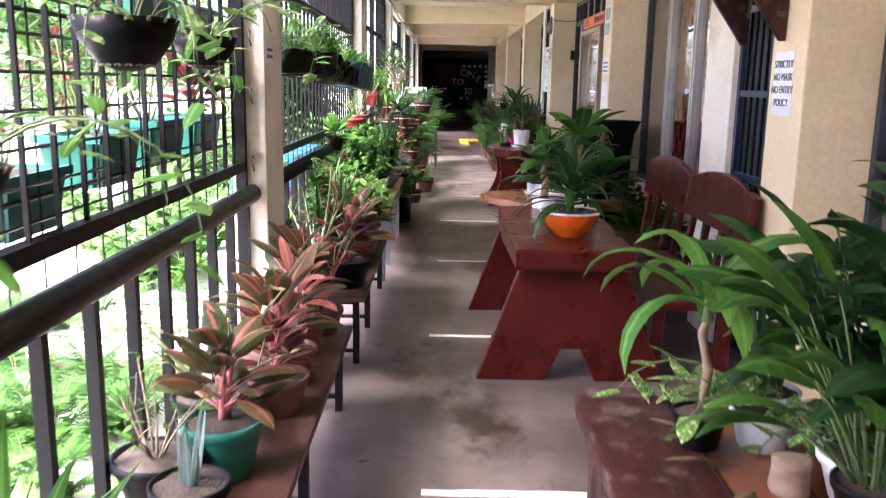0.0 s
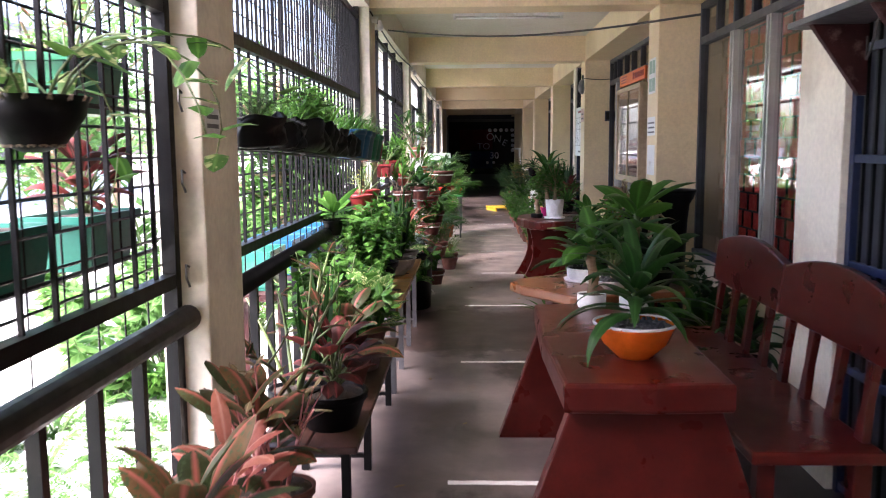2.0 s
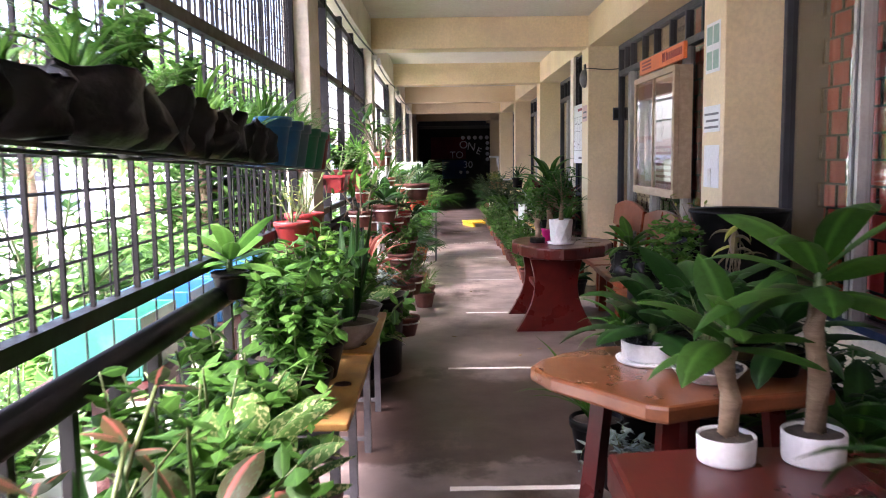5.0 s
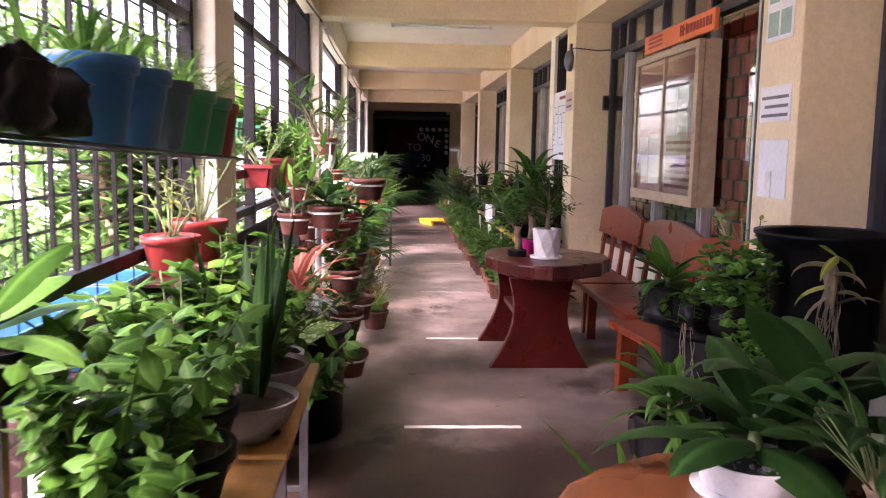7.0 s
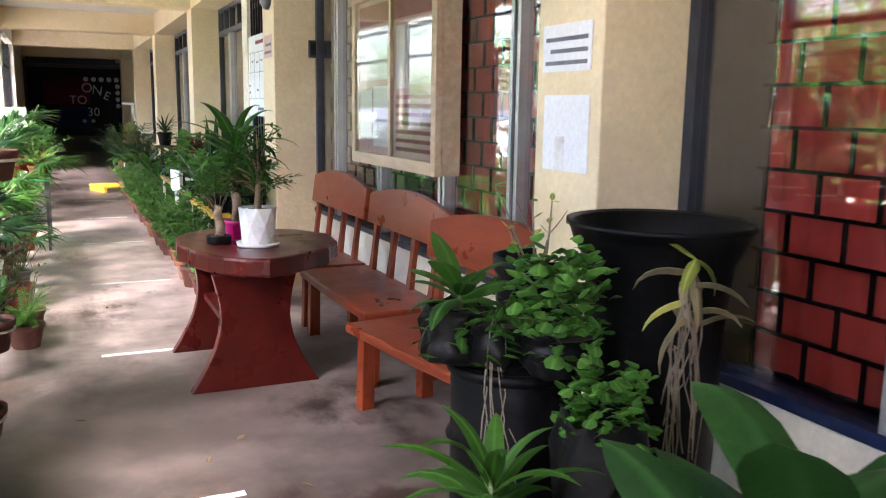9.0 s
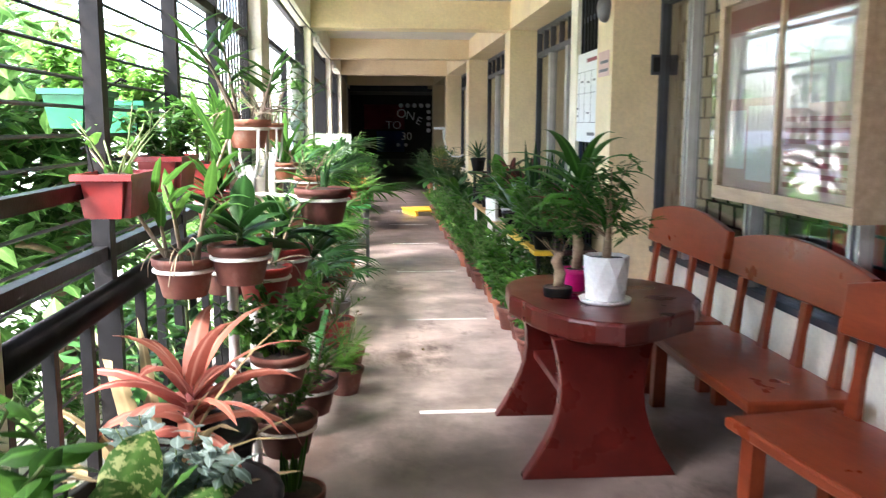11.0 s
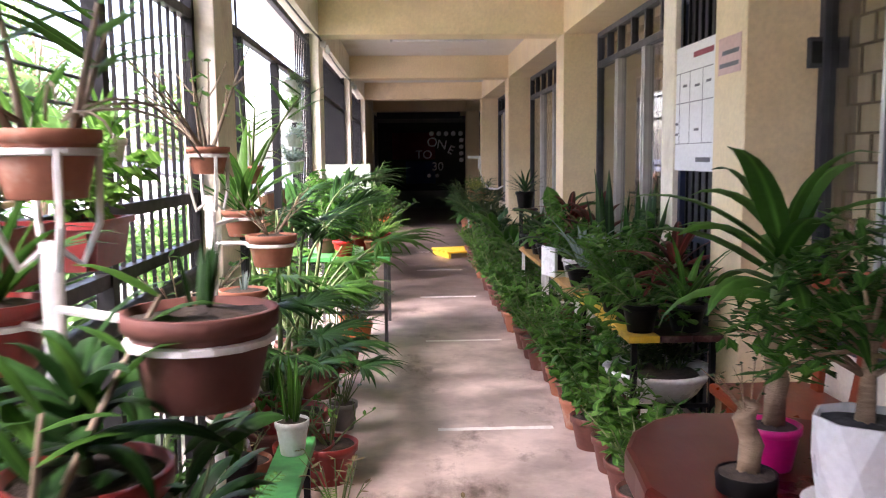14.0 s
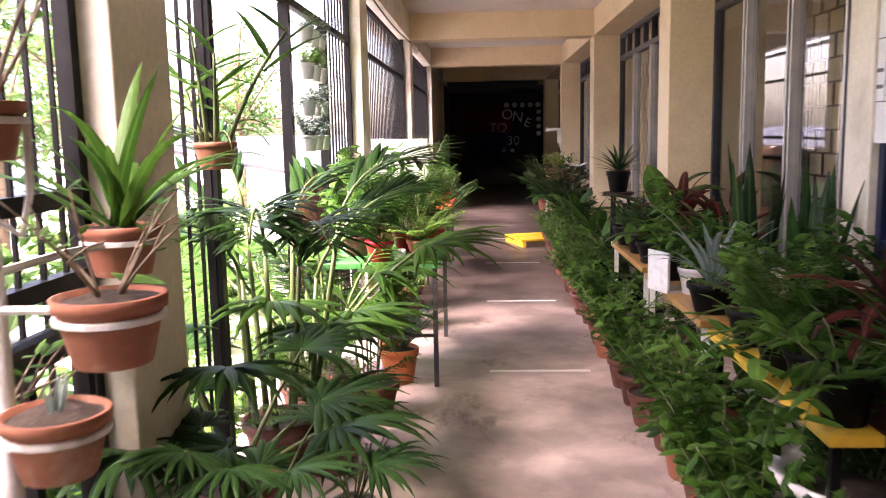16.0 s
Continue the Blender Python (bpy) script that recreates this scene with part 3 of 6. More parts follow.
# ---- plant builders (unit size, scaled when planted) ----
def leaf(bm, base, az, elev, length, width, droop=0.8, shape="lance", segs=4, fold=0.25, roll=0.0):
    """One folded, arching leaf blade; the layer "midrib" is 1 along its middle."""
    rib = bm.verts.layers.float.get("midrib") or bm.verts.layers.float.new("midrib")
    p = Vector(base)
    side = Vector((-math.sin(az), math.cos(az), 0))
    rows = []
    for i in range(segs + 1):
        t = i / segs
        e = elev - droop * t * (0.4 + 0.6 * t)
        d = Vector((math.cos(az) * math.cos(e), math.sin(az) * math.cos(e), math.sin(e)))
        up = side.cross(d)
        if shape == "strap":
            w = min(1.0, 0.45 + 3 * t) * max(0.03, 1 - t ** 3)
        elif shape == "round":
            w = max(0.3, 1 - (2 * t - 0.95) ** 2) ** 0.5
        elif shape == "heart":
            w = max(0.03, (1 - t) ** 0.6 * (0.75 + 0.6 * t))
        else:
            w = max(0.04, (4 * t * (1 - t)) ** 0.75 + 0.02)
        s = side * math.cos(roll) + up * math.sin(roll)
        h = width * w * 0.5
        rows.append((bm.verts.new(p + s * h + up * h * fold), bm.verts.new(p), bm.verts.new(p - s * h + up * h * fold)))
        rows[-1][1][rib] = 1.0
        p = p + d * (length / segs)
    for a, b in zip(rows, rows[1:]):
        bm.faces.new((a[0], a[1], b[1], b[0]))
        bm.faces.new((a[1], a[2], b[2], b[1]))


def stalk(bm, base, az, elev, length, r, bend=0.0, n=5, k=4):
    p, pts = Vector(base), [Vector(base)]
    for i in range(k):
        e = elev - bend * i / k
        p = p + Vector((math.cos(az) * math.cos(e), math.sin(az) * math.cos(e), math.sin(e))) * (length / k)
        pts.append(p)
    tube(bm, pts, r, n, 0.5)
    return pts


def grow(kind, seed):
    """Leaves (list of leaf arguments) and a stem mesh for one plant about 1 high."""
    g = random.Random(seed)
    lv, st = [], bmesh.new()
    u = g.uniform
    if kind == "aglaonema":
        for s in range(g.choice((1, 2))):
            a0 = u(0, 6.28)
            top = stalk(st, (0.06 * s * math.cos(a0), 0.06 * s * math.sin(a0), 0), a0, u(1.4, 1.55), u(0.3, 0.45), 0.034, 0, 7)
            for k in range(13):
                a, e = k * 2.4 + u(-0.3, 0.3), 0.50 + 0.9 * k / 13 + u(-0.15, 0.15)
                pts = stalk(st, top[0].lerp(top[-1], 0.15 + 0.85 * k / 13), a, e, u(0.12, 0.26), 0.014, u(-0.2, 0.2), 5, 3)
                lv.append((pts[-1], a + u(-0.3, 0.3), e - u(0.0, 0.35), u(0.32, 0.50), u(0.14, 0.20), u(0.6, 1.7), "lance", 6, 0.35, u(-0.5, 0.5)))
    elif kind == "dracaena":
        top = stalk(st, (0, 0, 0), u(0, 6), 1.5, 0.35, 0.04)
        for k in range(24):
            q = top[1].lerp(top[-1], k / 24)
            lv.append((q, k * 2.39 + u(-0.2, 0.2), 0.1 + 1.1 * k / 24 + u(-0.2, 0.2), u(0.45, 0.75), u(0.10, 0.14), u(1.0, 2.2), "strap", 7, 0.25, u(-0.3, 0.3)))
    elif kind == "broadleaf":
        top = stalk(st, (0, 0, 0), u(0, 6), 1.55, 0.25, 0.05)
        for k in range(13):
            q = top[1].lerp(top[-1], k / 13)
            lv.append((q, k * 2.39 + u(-0.25, 0.25), 0.15 + 0.95 * k / 13 + u(-0.15, 0.15), u(0.6, 0.9), u(0.20, 0.29), u(0.7, 1.7), "lance", 7, 0.3, u(-0.4, 0.4)))
    elif kind == "cane":
        top = stalk(st, (0, 0, 0), u(0, 6), 1.55, 0.2, 0.04)
        for k in range(14):
            q = top[1].lerp(top[-1], k / 14)
            lv.append((q, k * 2.39 + u(-0.3, 0.3), 0.5 + 0.8 * k / 14 + u(-0.2, 0.2), u(0.8, 1.15), u(0.15, 0.20), u(2.3, 3.1), "lance", 8, 0.25, u(-0.3, 0.3)))
    elif kind == "lily":
        for s in range(34):
            a0 = s * 2.39 + u(-0.3, 0.3)
            e0 = u(0.75, 1.5)
            pts = stalk(st, (0.06 * math.cos(a0), 0.06 * math.sin(a0), 0), a0, e0, u(0.25, 0.68), 0.009, u(0.0, 0.4), 4, 4)
            lv.append((pts[-1], a0 + u(-0.5, 0.5), e0 - u(0.2, 0.6), u(0.32, 0.48), u(0.09, 0.13), u(0.9, 2.0), "lance", 6, 0.3, u(-0.4, 0.4)))
    elif kind == "bush":
        for s in range(16):
            a0, e0, ln = u(0, 6.28), u(0.7, 1.5), u(0.5, 0.95)
            pts = stalk(st, (0.05 * math.cos(a0), 0.05 * math.sin(a0), 0), a0, e0, ln, 0.012, u(0, 0.5), 4, 5)
            for k in range(20):
                t = u(0.25, 1.0) * 5
                q = pts[int(min(4, t))].lerp(pts[min(5, int(t) + 1)], t % 1)
                lv.append((q, u(0, 6.28), u(-0.2, 0.8), u(0.09, 0.17), u(0.045, 0.08), u(0.2, 1.0), "lance", 2, 0.25))
    elif kind == "herb":
        for s in range(11):
            a0, e0, ln = u(0, 6.28), u(0.85, 1.5), u(0.55, 0.95)
            pts = stalk(st, (0.08 * math.cos(a0), 0.08 * math.sin(a0), 0), a0, e0, ln, 0.011, u(0, 0.5), 4, 6)
            for k in range(17):
                t = (0.15 + 0.84 * k / 16) * 6
                q = pts[int(min(5, t))].lerp(pts[min(6, int(t) + 1)], t % 1)
                for sgn in (0, 3.14):
                    lv.append((q, k * 1.57 + sgn + u(-1.2, 1.2), u(-0.7, 0.8), u(0.11, 0.19), u(0.065, 0.11), u(0.2, 1.3), "lance", 3, 0.25, u(-0.6, 0.6)))
    elif kind == "fern":
        for s in range(22):
            a0, e0, ln = u(0, 6.28), u(0.5, 1.4), u(0.6, 1.0)
            pts = stalk(st, (0, 0, 0), a0, e0, ln, 0.006, u(0.6, 1.4), 3, 6)
            for k in range(22):
                t = (0.15 + 0.84 * k / 22) * 6
                q = pts[int(min(5, t))].lerp(pts[min(6, int(t) + 1)], t % 1)
                for sgn in (1.2, -1.2):
                    lv.append((q, a0 + sgn, u(-0.1, 0.3), 0.17 * (1 - 0.6 * k / 22), 0.028, 0.5, "lance", 2, 0.1))
    elif kind == "orchid":
        for s in range(5):
            a0 = u(0, 6.28)
            pts = stalk(st, (0.1 * math.cos(a0), 0.1 * math.sin(a0), 0), a0, u(0.9, 1.5), u(0.4, 0.85), 0.016, u(-0.2, 0.7), 6, 5)
            for k in range(5):
                lv.append((pts[-1].lerp(pts[2], k / 5), k * 3.1 + u(-0.5, 0.5), u(0.3, 1.1), u(0.28, 0.5), u(0.05, 0.085), u(0.3, 1.3), "strap", 4, 0.3))
        for s in range(8):
            a0 = u(0, 6.28)
            stalk(st, (0.08 * math.cos(a0), 0.08 * math.sin(a0), 0.05), a0, u(0.0, 0.9), u(0.25, 0.5), 0.007, u(1.0, 2.4), 4, 5)
    elif kind == "straps":
        for k in range(18):
            lv.append(((0.04 * math.cos(k), 0.04 * math.sin(k), 0), k * 2.39 + u(-0.2, 0.2), u(0.6, 1.4), u(0.6, 1.0), u(0.06, 0.10), u(0.5, 1.6), "strap", 6, 0.25))
    elif kind == "sansevieria":
        for k in range(9):
            a = u(0, 6.28)
            lv.append(((0.07 * math.cos(a), 0.07 * math.sin(a), 0), a, u(1.25, 1.52), u(0.6, 1.0), u(0.09, 0.13), u(-0.1, 0.15), "strap", 5, 0.35, u(-0.5, 0.5)))
    elif kind == "bromeliad":
        for k in range(26):
            lv.append(((0, 0, 0.02 + 0.004 * k), k * 2.39, 0.25 + 1.0 * k / 26, u(0.6, 0.9), u(0.06, 0.09), u(0.4, 1.2), "strap", 5, 0.35))
    elif kind == "pothos":
        for s in range(12):
            a0 = u(0, 6.28)
            pts = stalk(st, (0.1 * math.cos(a0), 0.1 * math.sin(a0), 0), a0, u(0.4, 1.2), u(0.5, 1.1), 0.008, u(1.2, 3.4), 4, 7)
            for k in range(9):
                q = pts[min(7, 1 + k * 7 // 9)]
                lv.append((q, u(0, 6.28), u(-0.6, 0.7), u(0.14, 0.24), u(0.10, 0.17), u(0.3, 0.9), "heart", 3, 0.2))
    elif kind == "twiggy":
        for s in range(9):
            a0 = u(0, 6.28)
            pts = stalk(st, (0.05 * math.cos(a0), 0.05 * math.sin(a0), 0), a0, u(0.8, 1.5), u(0.6, 1.0), 0.014, u(-0.3, 0.6), 5, 5)
            stalk(st, pts[3], a0 + u(-1.5, 1.5), u(0.3, 1.2), u(0.2, 0.45), 0.008, u(-0.4, 0.6), 4, 4)
            for k in range(4):
                lv.append((pts[-1 - k % 3], u(0, 6.28), u(-0.2, 0.9), u(0.08, 0.18), u(0.04, 0.08), u(0.2, 1.0), "lance", 3, 0.25))
    elif kind == "bonsai":
        top = stalk(st, (0, 0, 0), u(0, 6), 1.5, 0.4, 0.045, 0, 8)
        for s in range(22):
            a0 = u(0, 6.28)
            pts = stalk(st, top[g.choice((2, 3, 4))], a0, u(0.1, 1.4), u(0.3, 0.6), 0.012, u(-0.1, 0.8), 4, 4)
            for k in range(38):
                q = pts[g.choice((2, 3, 3, 4, 4))] + Vector((u(-0.06, 0.06), u(-0.06, 0.06), u(-0.05, 0.05)))
                lv.append((q, u(0, 6.28), u(-0.5, 0.6), u(0.10, 0.17), u(0.035, 0.055), u(0.3, 1.0), "lance", 2, 0.2))
    elif kind == "lettuce":
        for k in range(260):
            a, e = u(0, 6.28), u(-1.1, 1.3)
            q = Vector((math.cos(a) * math.cos(e), math.sin(a) * math.cos(e), math.sin(e) * 1.25)) * u(0.12, 0.40) + Vector((0, 0, 0.22))
            lv.append((q, a + u(-0.9, 0.9), u(-0.5, 0.9), u(0.07, 0.13), u(0.09, 0.15), u(0.2, 0.9), "round", 4, 0.4, u(-0.4, 0.4)))
    elif kind == "palm":
        for s in range(8):
            a0, e0, ln = s * 2.39 + u(-0.3, 0.3), u(1.05, 1.5), u(0.7, 1.15)
            pts = stalk(st, (0.05 * math.cos(a0), 0.05 * math.sin(a0), 0), a0, e0, ln, 0.012, u(0.3, 1.1), 5, 8)
            for k in range(20):
                t = (0.35 + 0.63 * k / 20) * 8
                q = pts[int(min(7, t))].lerp(pts[min(8, int(t) + 1)], t % 1)
                for sgn in (0.85, -0.85):
                    lv.append((q, a0 + sgn + u(-0.1, 0.1), u(0.0, 0.5), u(0.24, 0.34) * (1.1 - 0.5 * k / 20), 0.036, u(0.5, 1.0), "lance", 4, 0.25))
    elif kind == "areca":
        for s in range(8):
            a0 = s * 2.39 + u(-0.4, 0.4)
            cane = stalk(st, (0.09 * math.cos(a0), 0.09 * math.sin(a0), 0), a0, u(1.36, 1.54), u(0.38, 0.58), 0.011, u(-0.05, 0.05), 6, 3)
            a1 = a0 + u(-0.6, 0.6)
            pts = stalk(st, cane[-1], a1, u(1.0, 1.4), u(0.34, 0.5), 0.006, u(0.7, 2.2), 4, 8)
            for k in range(24):
                t = (0.18 + 0.81 * k / 24) * 8
                q = pts[int(min(7, t))].lerp(pts[min(8, int(t) + 1)], t % 1)
                d = (pts[min(8, int(t) + 1)] - pts[int(min(7, t))]).normalized()
                e = math.asin(max(-1, min(1, d.z)))
                for sgn in (0.75, -0.75):
                    lv.append((q, a1 + sgn + u(-0.08, 0.08), e * 0.55 + u(0.0, 0.3), u(0.17, 0.22) * math.sin(math.pi * (0.2 + 0.75 * k / 24)) + 0.04, 0.019, u(0.5, 1.1), "lance", 3, 0.3))
    elif kind == "fanpalm":
        for s in range(9):
            a0, e0, ln = s * 2.39 + u(-0.3, 0.3), u(0.55, 1.4), u(0.4, 0.78)
            pts = stalk(st, (0, 0, 0), a0, e0, ln, 0.012, u(0.2, 0.6), 5, 5)
            for k in range(22):
                w = (k - 10.5) / 10.5
                lv.append((pts[-1], a0 + w * 1.75, u(0.0, 0.22) + 0.25 * (1 - abs(w)), u(0.34, 0.42) * (1 - 0.25 * abs(w)), 0.042, u(0.7, 1.5), "strap", 6, 0.55))
    return lv, st


BIG = {"cane", "lily", "broadleaf", "dracaena", "sansevieria", "straps", "bromeliad", "aglaonema"}
PLANTS = {}


def plant_meshes(kind, variant):
    """Foliage and stem meshes, made once for each kind and variant; large leaves are meshes of their own."""
    key = (kind, variant)
    if key not in PLANTS:
        lv, st = grow(kind, hash_seed(kind, variant))
        meshes = []
        if kind in BIG:
            for args in lv:
                bm = bmesh.new()
                leaf(bm, *args)
                meshes.append(("leaf", to_mesh("leaf", bm)))
        else:
            bm = bmesh.new()
            for args in lv:
                leaf(bm, *args)
            meshes.append(("foliage", to_mesh("foliage", bm)))
        stem = to_mesh("stem", st) if len(st.verts) else None
        PLANTS[key] = (meshes, stem)
    return PLANTS[key]


def hash_seed(kind, variant):
    return sum(ord(c) * (i + 3) for i, c in enumerate(kind)) * 7 + variant * 101


def to_mesh(name, bm):
    me = bpy.data.meshes.new(name)
    bm.to_mesh(me)
    bm.free()
    for p in me.polygons:
        p.use_smooth = True
    return me


TINTED = {}


def tinted(me, mat):
    """The mesh with that material; one copy for each pair."""
    key = (me.name, mat.name)
    if key not in TINTED:
        c = me.copy()
        c.materials.clear()
        c.materials.append(mat)
        TINTED[key] = c
    return TINTED[key]


def child(name, me, parent, m=None):
    ob = new(name, me)
    ob.parent = parent
    if m is not None:
        ob.matrix_basis = m
    return ob


POTS = {}


def pot_profile(style, r, h):
    if style == "bowl":
        return [(r * 0.45, 0), (r * 0.5, 0.012), (r * 0.8, h * 0.45), (r * 0.96, h * 0.9), (r, h), (r * 0.95, h), (r * 0.9, h * 0.86), (r * 0.5, h * 0.8)]
    if style == "low":
        return [(r * 0.93, 0), (r * 0.97, h * 0.1), (r, h * 0.95), (r * 0.985, h), (r * 0.93, h * 0.97), (r * 0.92, h * 0.8)]
    if style == "bag":
        return [(r * 0.6, 0), (r * 0.9, h * 0.08), (r * 1.0, h * 0.3), (r * 0.98, h * 0.45), (r * 1.0, h * 0.6), (r * 0.97, h * 0.72), (r * 1.0, h * 0.85), (r * 0.93, h * 0.97), (r * 0.96, h), (r * 0.86, h * 0.98), (r * 0.84, h * 0.85)]
    if style == "drum":
        return [(r * 0.86, 0), (r * 0.88, h * 0.02), (r * 0.95, h * 0.8), (r * 0.97, h * 0.93), (r * 1.06, h * 0.95), (r * 1.07, h), (r * 0.97, h), (r * 0.93, h * 0.93)]
    return [(r * 0.68, 0), (r * 0.7, h * 0.02), (r * 0.92, h * 0.78), (r * 0.93, h * 0.8), (r * 1.0, h * 0.81), (r * 1.02, h * 0.99), (r * 1.0, h), (r * 0.93, h), (r * 0.88, h * 0.88)]


def pot_meshes(style, r, h, mat):
    key = (style, round(r, 3), round(h, 3), mat)
    if key not in POTS:
        if style == "faceted":
            bm = bmesh.new()
            n, rings = 8, []
            for i, (rr, z, off) in enumerate(((0.84, 0.0, 0), (0.97, h * 0.5, 0.5), (1.0, h, 0), (0.93, h, 0), (0.9, h * 0.9, 0))):
                rings.append([bm.verts.new((r * rr * math.cos(6.28319 * (k + off) / n), r * rr * math.sin(6.28319 * (k + off) / n), z)) for k in range(n)])
            for i, (a, b) in enumerate(zip(rings, rings[1:])):
                for k in range(n):
                    if i == 0:
                        bm.faces.new((a[k], a[(k + 1) % n], b[k]))
                        bm.faces.new((a[(k + 1) % n], b[(k + 1) % n], b[k]))
                    elif i == 1:
                        bm.faces.new((a[k], b[(k + 1) % n], b[k]))
                        bm.faces.new((a[k], a[(k + 1) % n], b[(k + 1) % n]))
                    else:
                        bm.faces.new((a[k], a[(k + 1) % n], b[(k + 1) % n], b[k]))
            bm.faces.new(rings[0][::-1])
            me = bpy.data.meshes.new("pot")
            bm.to_mesh(me)
            bm.free()
        elif style == "box":
            bm = bmesh.new()
            a, b = r, r * 0.55
            lo = [(-a * 0.85, -b * 0.8), (a * 0.85, -b * 0.8), (a * 0.85, b * 0.8), (-a * 0.85, b * 0.8)]
            hi = [(-a, -b), (a, -b), (a, b), (-a, b)]
            rings = [[bm.verts.new((x * s, y * s, z)) for x, y in o] for o, s, z in ((lo, 1, 0), (hi, 0.97, h * 0.85), (hi, 1.04, h * 0.86), (hi, 1.04, h), (hi, 0.95, h), (hi, 0.93, h * 0.85))]
            for p, q in zip(rings, rings[1:]):
                for k in range(4):
                    bm.faces.new((p[k], p[(k + 1) % 4], q[(k + 1) % 4], q[k]))
            bm.faces.new(rings[0][::-1])
            bm.faces.new(rings[-1])
            bmesh.ops.bevel(bm, geom=[e for e in bm.edges if abs(e.verts[0].co.z - e.verts[1].co.z) > h * 0.5], offset=0.02, segments=2, affect="EDGES")
            me = bpy.data.meshes.new("pot")
            bm.to_mesh(me)
            bm.free()
        else:
            bm = lathe(bmesh.new(), pot_profile(style, r, h), 22, wob=0.05 if style == "bag" else 0.006)
            if style == "bag":
                off = Vector((r * 900, h * 700, 0))
                for v in bm.verts:
                    k = noise.noise_vector(v.co * 13 + off) * 0.045 + noise.noise_vector(v.co * 40 + off) * 0.012
                    v.co += Vector((k.x, k.y, k.z * (0.8 if v.co.z > 0.01 else 0.2)))
            me = to_mesh("pot", bm)
        me.materials.append(POT[mat])
        g = random.Random(len(POTS))
        bm = bmesh.new()
        n, rings = 14, []
        top = h * {"bowl": 0.88, "low": 0.85}.get(style, 0.9)
        for i, rr in enumerate((0.0, 0.35, 0.65, 0.9)):
            s = (1.0, 0.5) if style == "box" else (1.0, 1.0)
            rings.append([bm.verts.new((r * rr * s[0] * math.cos(6.28319 * k / n), r * rr * s[1] * math.sin(6.28319 * k / n), top + (1 - rr) * 0.012 + g.uniform(-0.004, 0.006))) for k in range(n if i else 1)])
        for k in range(n):
            bm.faces.new((rings[0][0], rings[1][k], rings[1][(k + 1) % n]))
        for a, b in zip(rings[1:], rings[2:]):
            for k in range(n):
                bm.faces.new((a[k], b[k], b[(k + 1) % n], a[(k + 1) % n]))
        soil = to_mesh("soil", bm)
        POTS[key] = (me, soil, top)
    return POTS[key]


COUNT = [0]
KIND_WORDS = {"cane": "drooping bright strap leaves", "aglaonema": "broad red and green leaves", "dracaena": "long arching strap leaves", "broadleaf": "large glossy dark leaves", "lily": "glossy pointed leaves on thin stalks", "bush": "dense small green leaves", "herb": "soft oval leaves on thin stems",
              "fern": "fine feathery fronds", "orchid": "orchid canes and strap leaves", "straps": "narrow arching leaves", "sansevieria": "upright sword leaves", "bromeliad": "a stiff leaf rosette",
              "pothos": "trailing heart-shaped leaves", "twiggy": "bare twiggy stems", "bonsai": "a small bushy tree crown", "lettuce": "round frilled leaves", "palm": "long palm fronds", "fanpalm": "fan palm leaves", "areca": "slender canes and feathery palm fronds"}
POT_WORDS = {"black": "black plastic pot", "bag": "black grow bag", "clay": "terracotta pot", "darkclay": "dark clay pot", "teal": "teal plastic pot", "green": "green plastic pot", "blue": "blue plastic pot", "greyblue": "grey-blue plastic pot",
             "red": "dark red plastic pot", "brightred": "bright red pot", "orange": "orange-brown pot", "white": "white ceramic pot", "grey": "grey cement pot", "magenta": "magenta pot", "glaze": "orange glazed bowl"}


def potted(kind, x, y, z, pot, r, h, size, tint="green", style="tapered", where="", turn=None, stem="stem", tilt=0.0, variant=None, soil="soil", trunk=0.0, group=""):
    """A pot with soil and a plant of that size (height of its foliage), standing or hanging at z."""
    COUNT[0] += 1
    k = COUNT[0]
    g = random.Random(int(abs(x) * 9770 + abs(y) * 33310 + z * 1710))
    label = "%s with %s" % (POT_WORDS[pot], KIND_WORDS[kind])
    if where and len((label + " " + where).split()) <= 12:
        label += " " + where
    ob = root("potted_plant", pose(x, y, z, 0, 0, 0), label, "potted plant", group)
    me, so, top = pot_meshes(style, r, h, pot)
    rot = pose(0, 0, 0, 0, 0, 90 if style == "box" else g.uniform(0, 360))
    child("pot", me, ob, rot)
    child("soil", tinted(so, M[soil]), ob, rot)
    zt = top
    if trunk:
        bm = bmesh.new()
        tube(bm, [(0, 0, top - 0.02), (0.012, 0.006, top + trunk * 0.4), (-0.006, 0.01, top + trunk * 0.75), (0.004, 0, top + trunk)], 0.012 if kind == "cane" else 0.03, 9, 0.85)
        part("trunk", bm, M["bark"], ob, "cut pale woody trunk", True)
        zt = top + trunk - 0.03
    meshes, st = plant_meshes(kind, g.randrange(3) if variant is None else variant)
    m = pose(0, 0, zt, tilt * g.uniform(-1, 1), tilt * g.uniform(-1, 1), g.uniform(0, 360) if turn is None else turn) @ Matrix.Diagonal((size, size, size, 1))
    for name, lm in meshes:
        child(name, tinted(lm, L[tint]), ob, m)
    if st:
        child("stem", tinted(st, M[stem]), ob, m)
    return ob



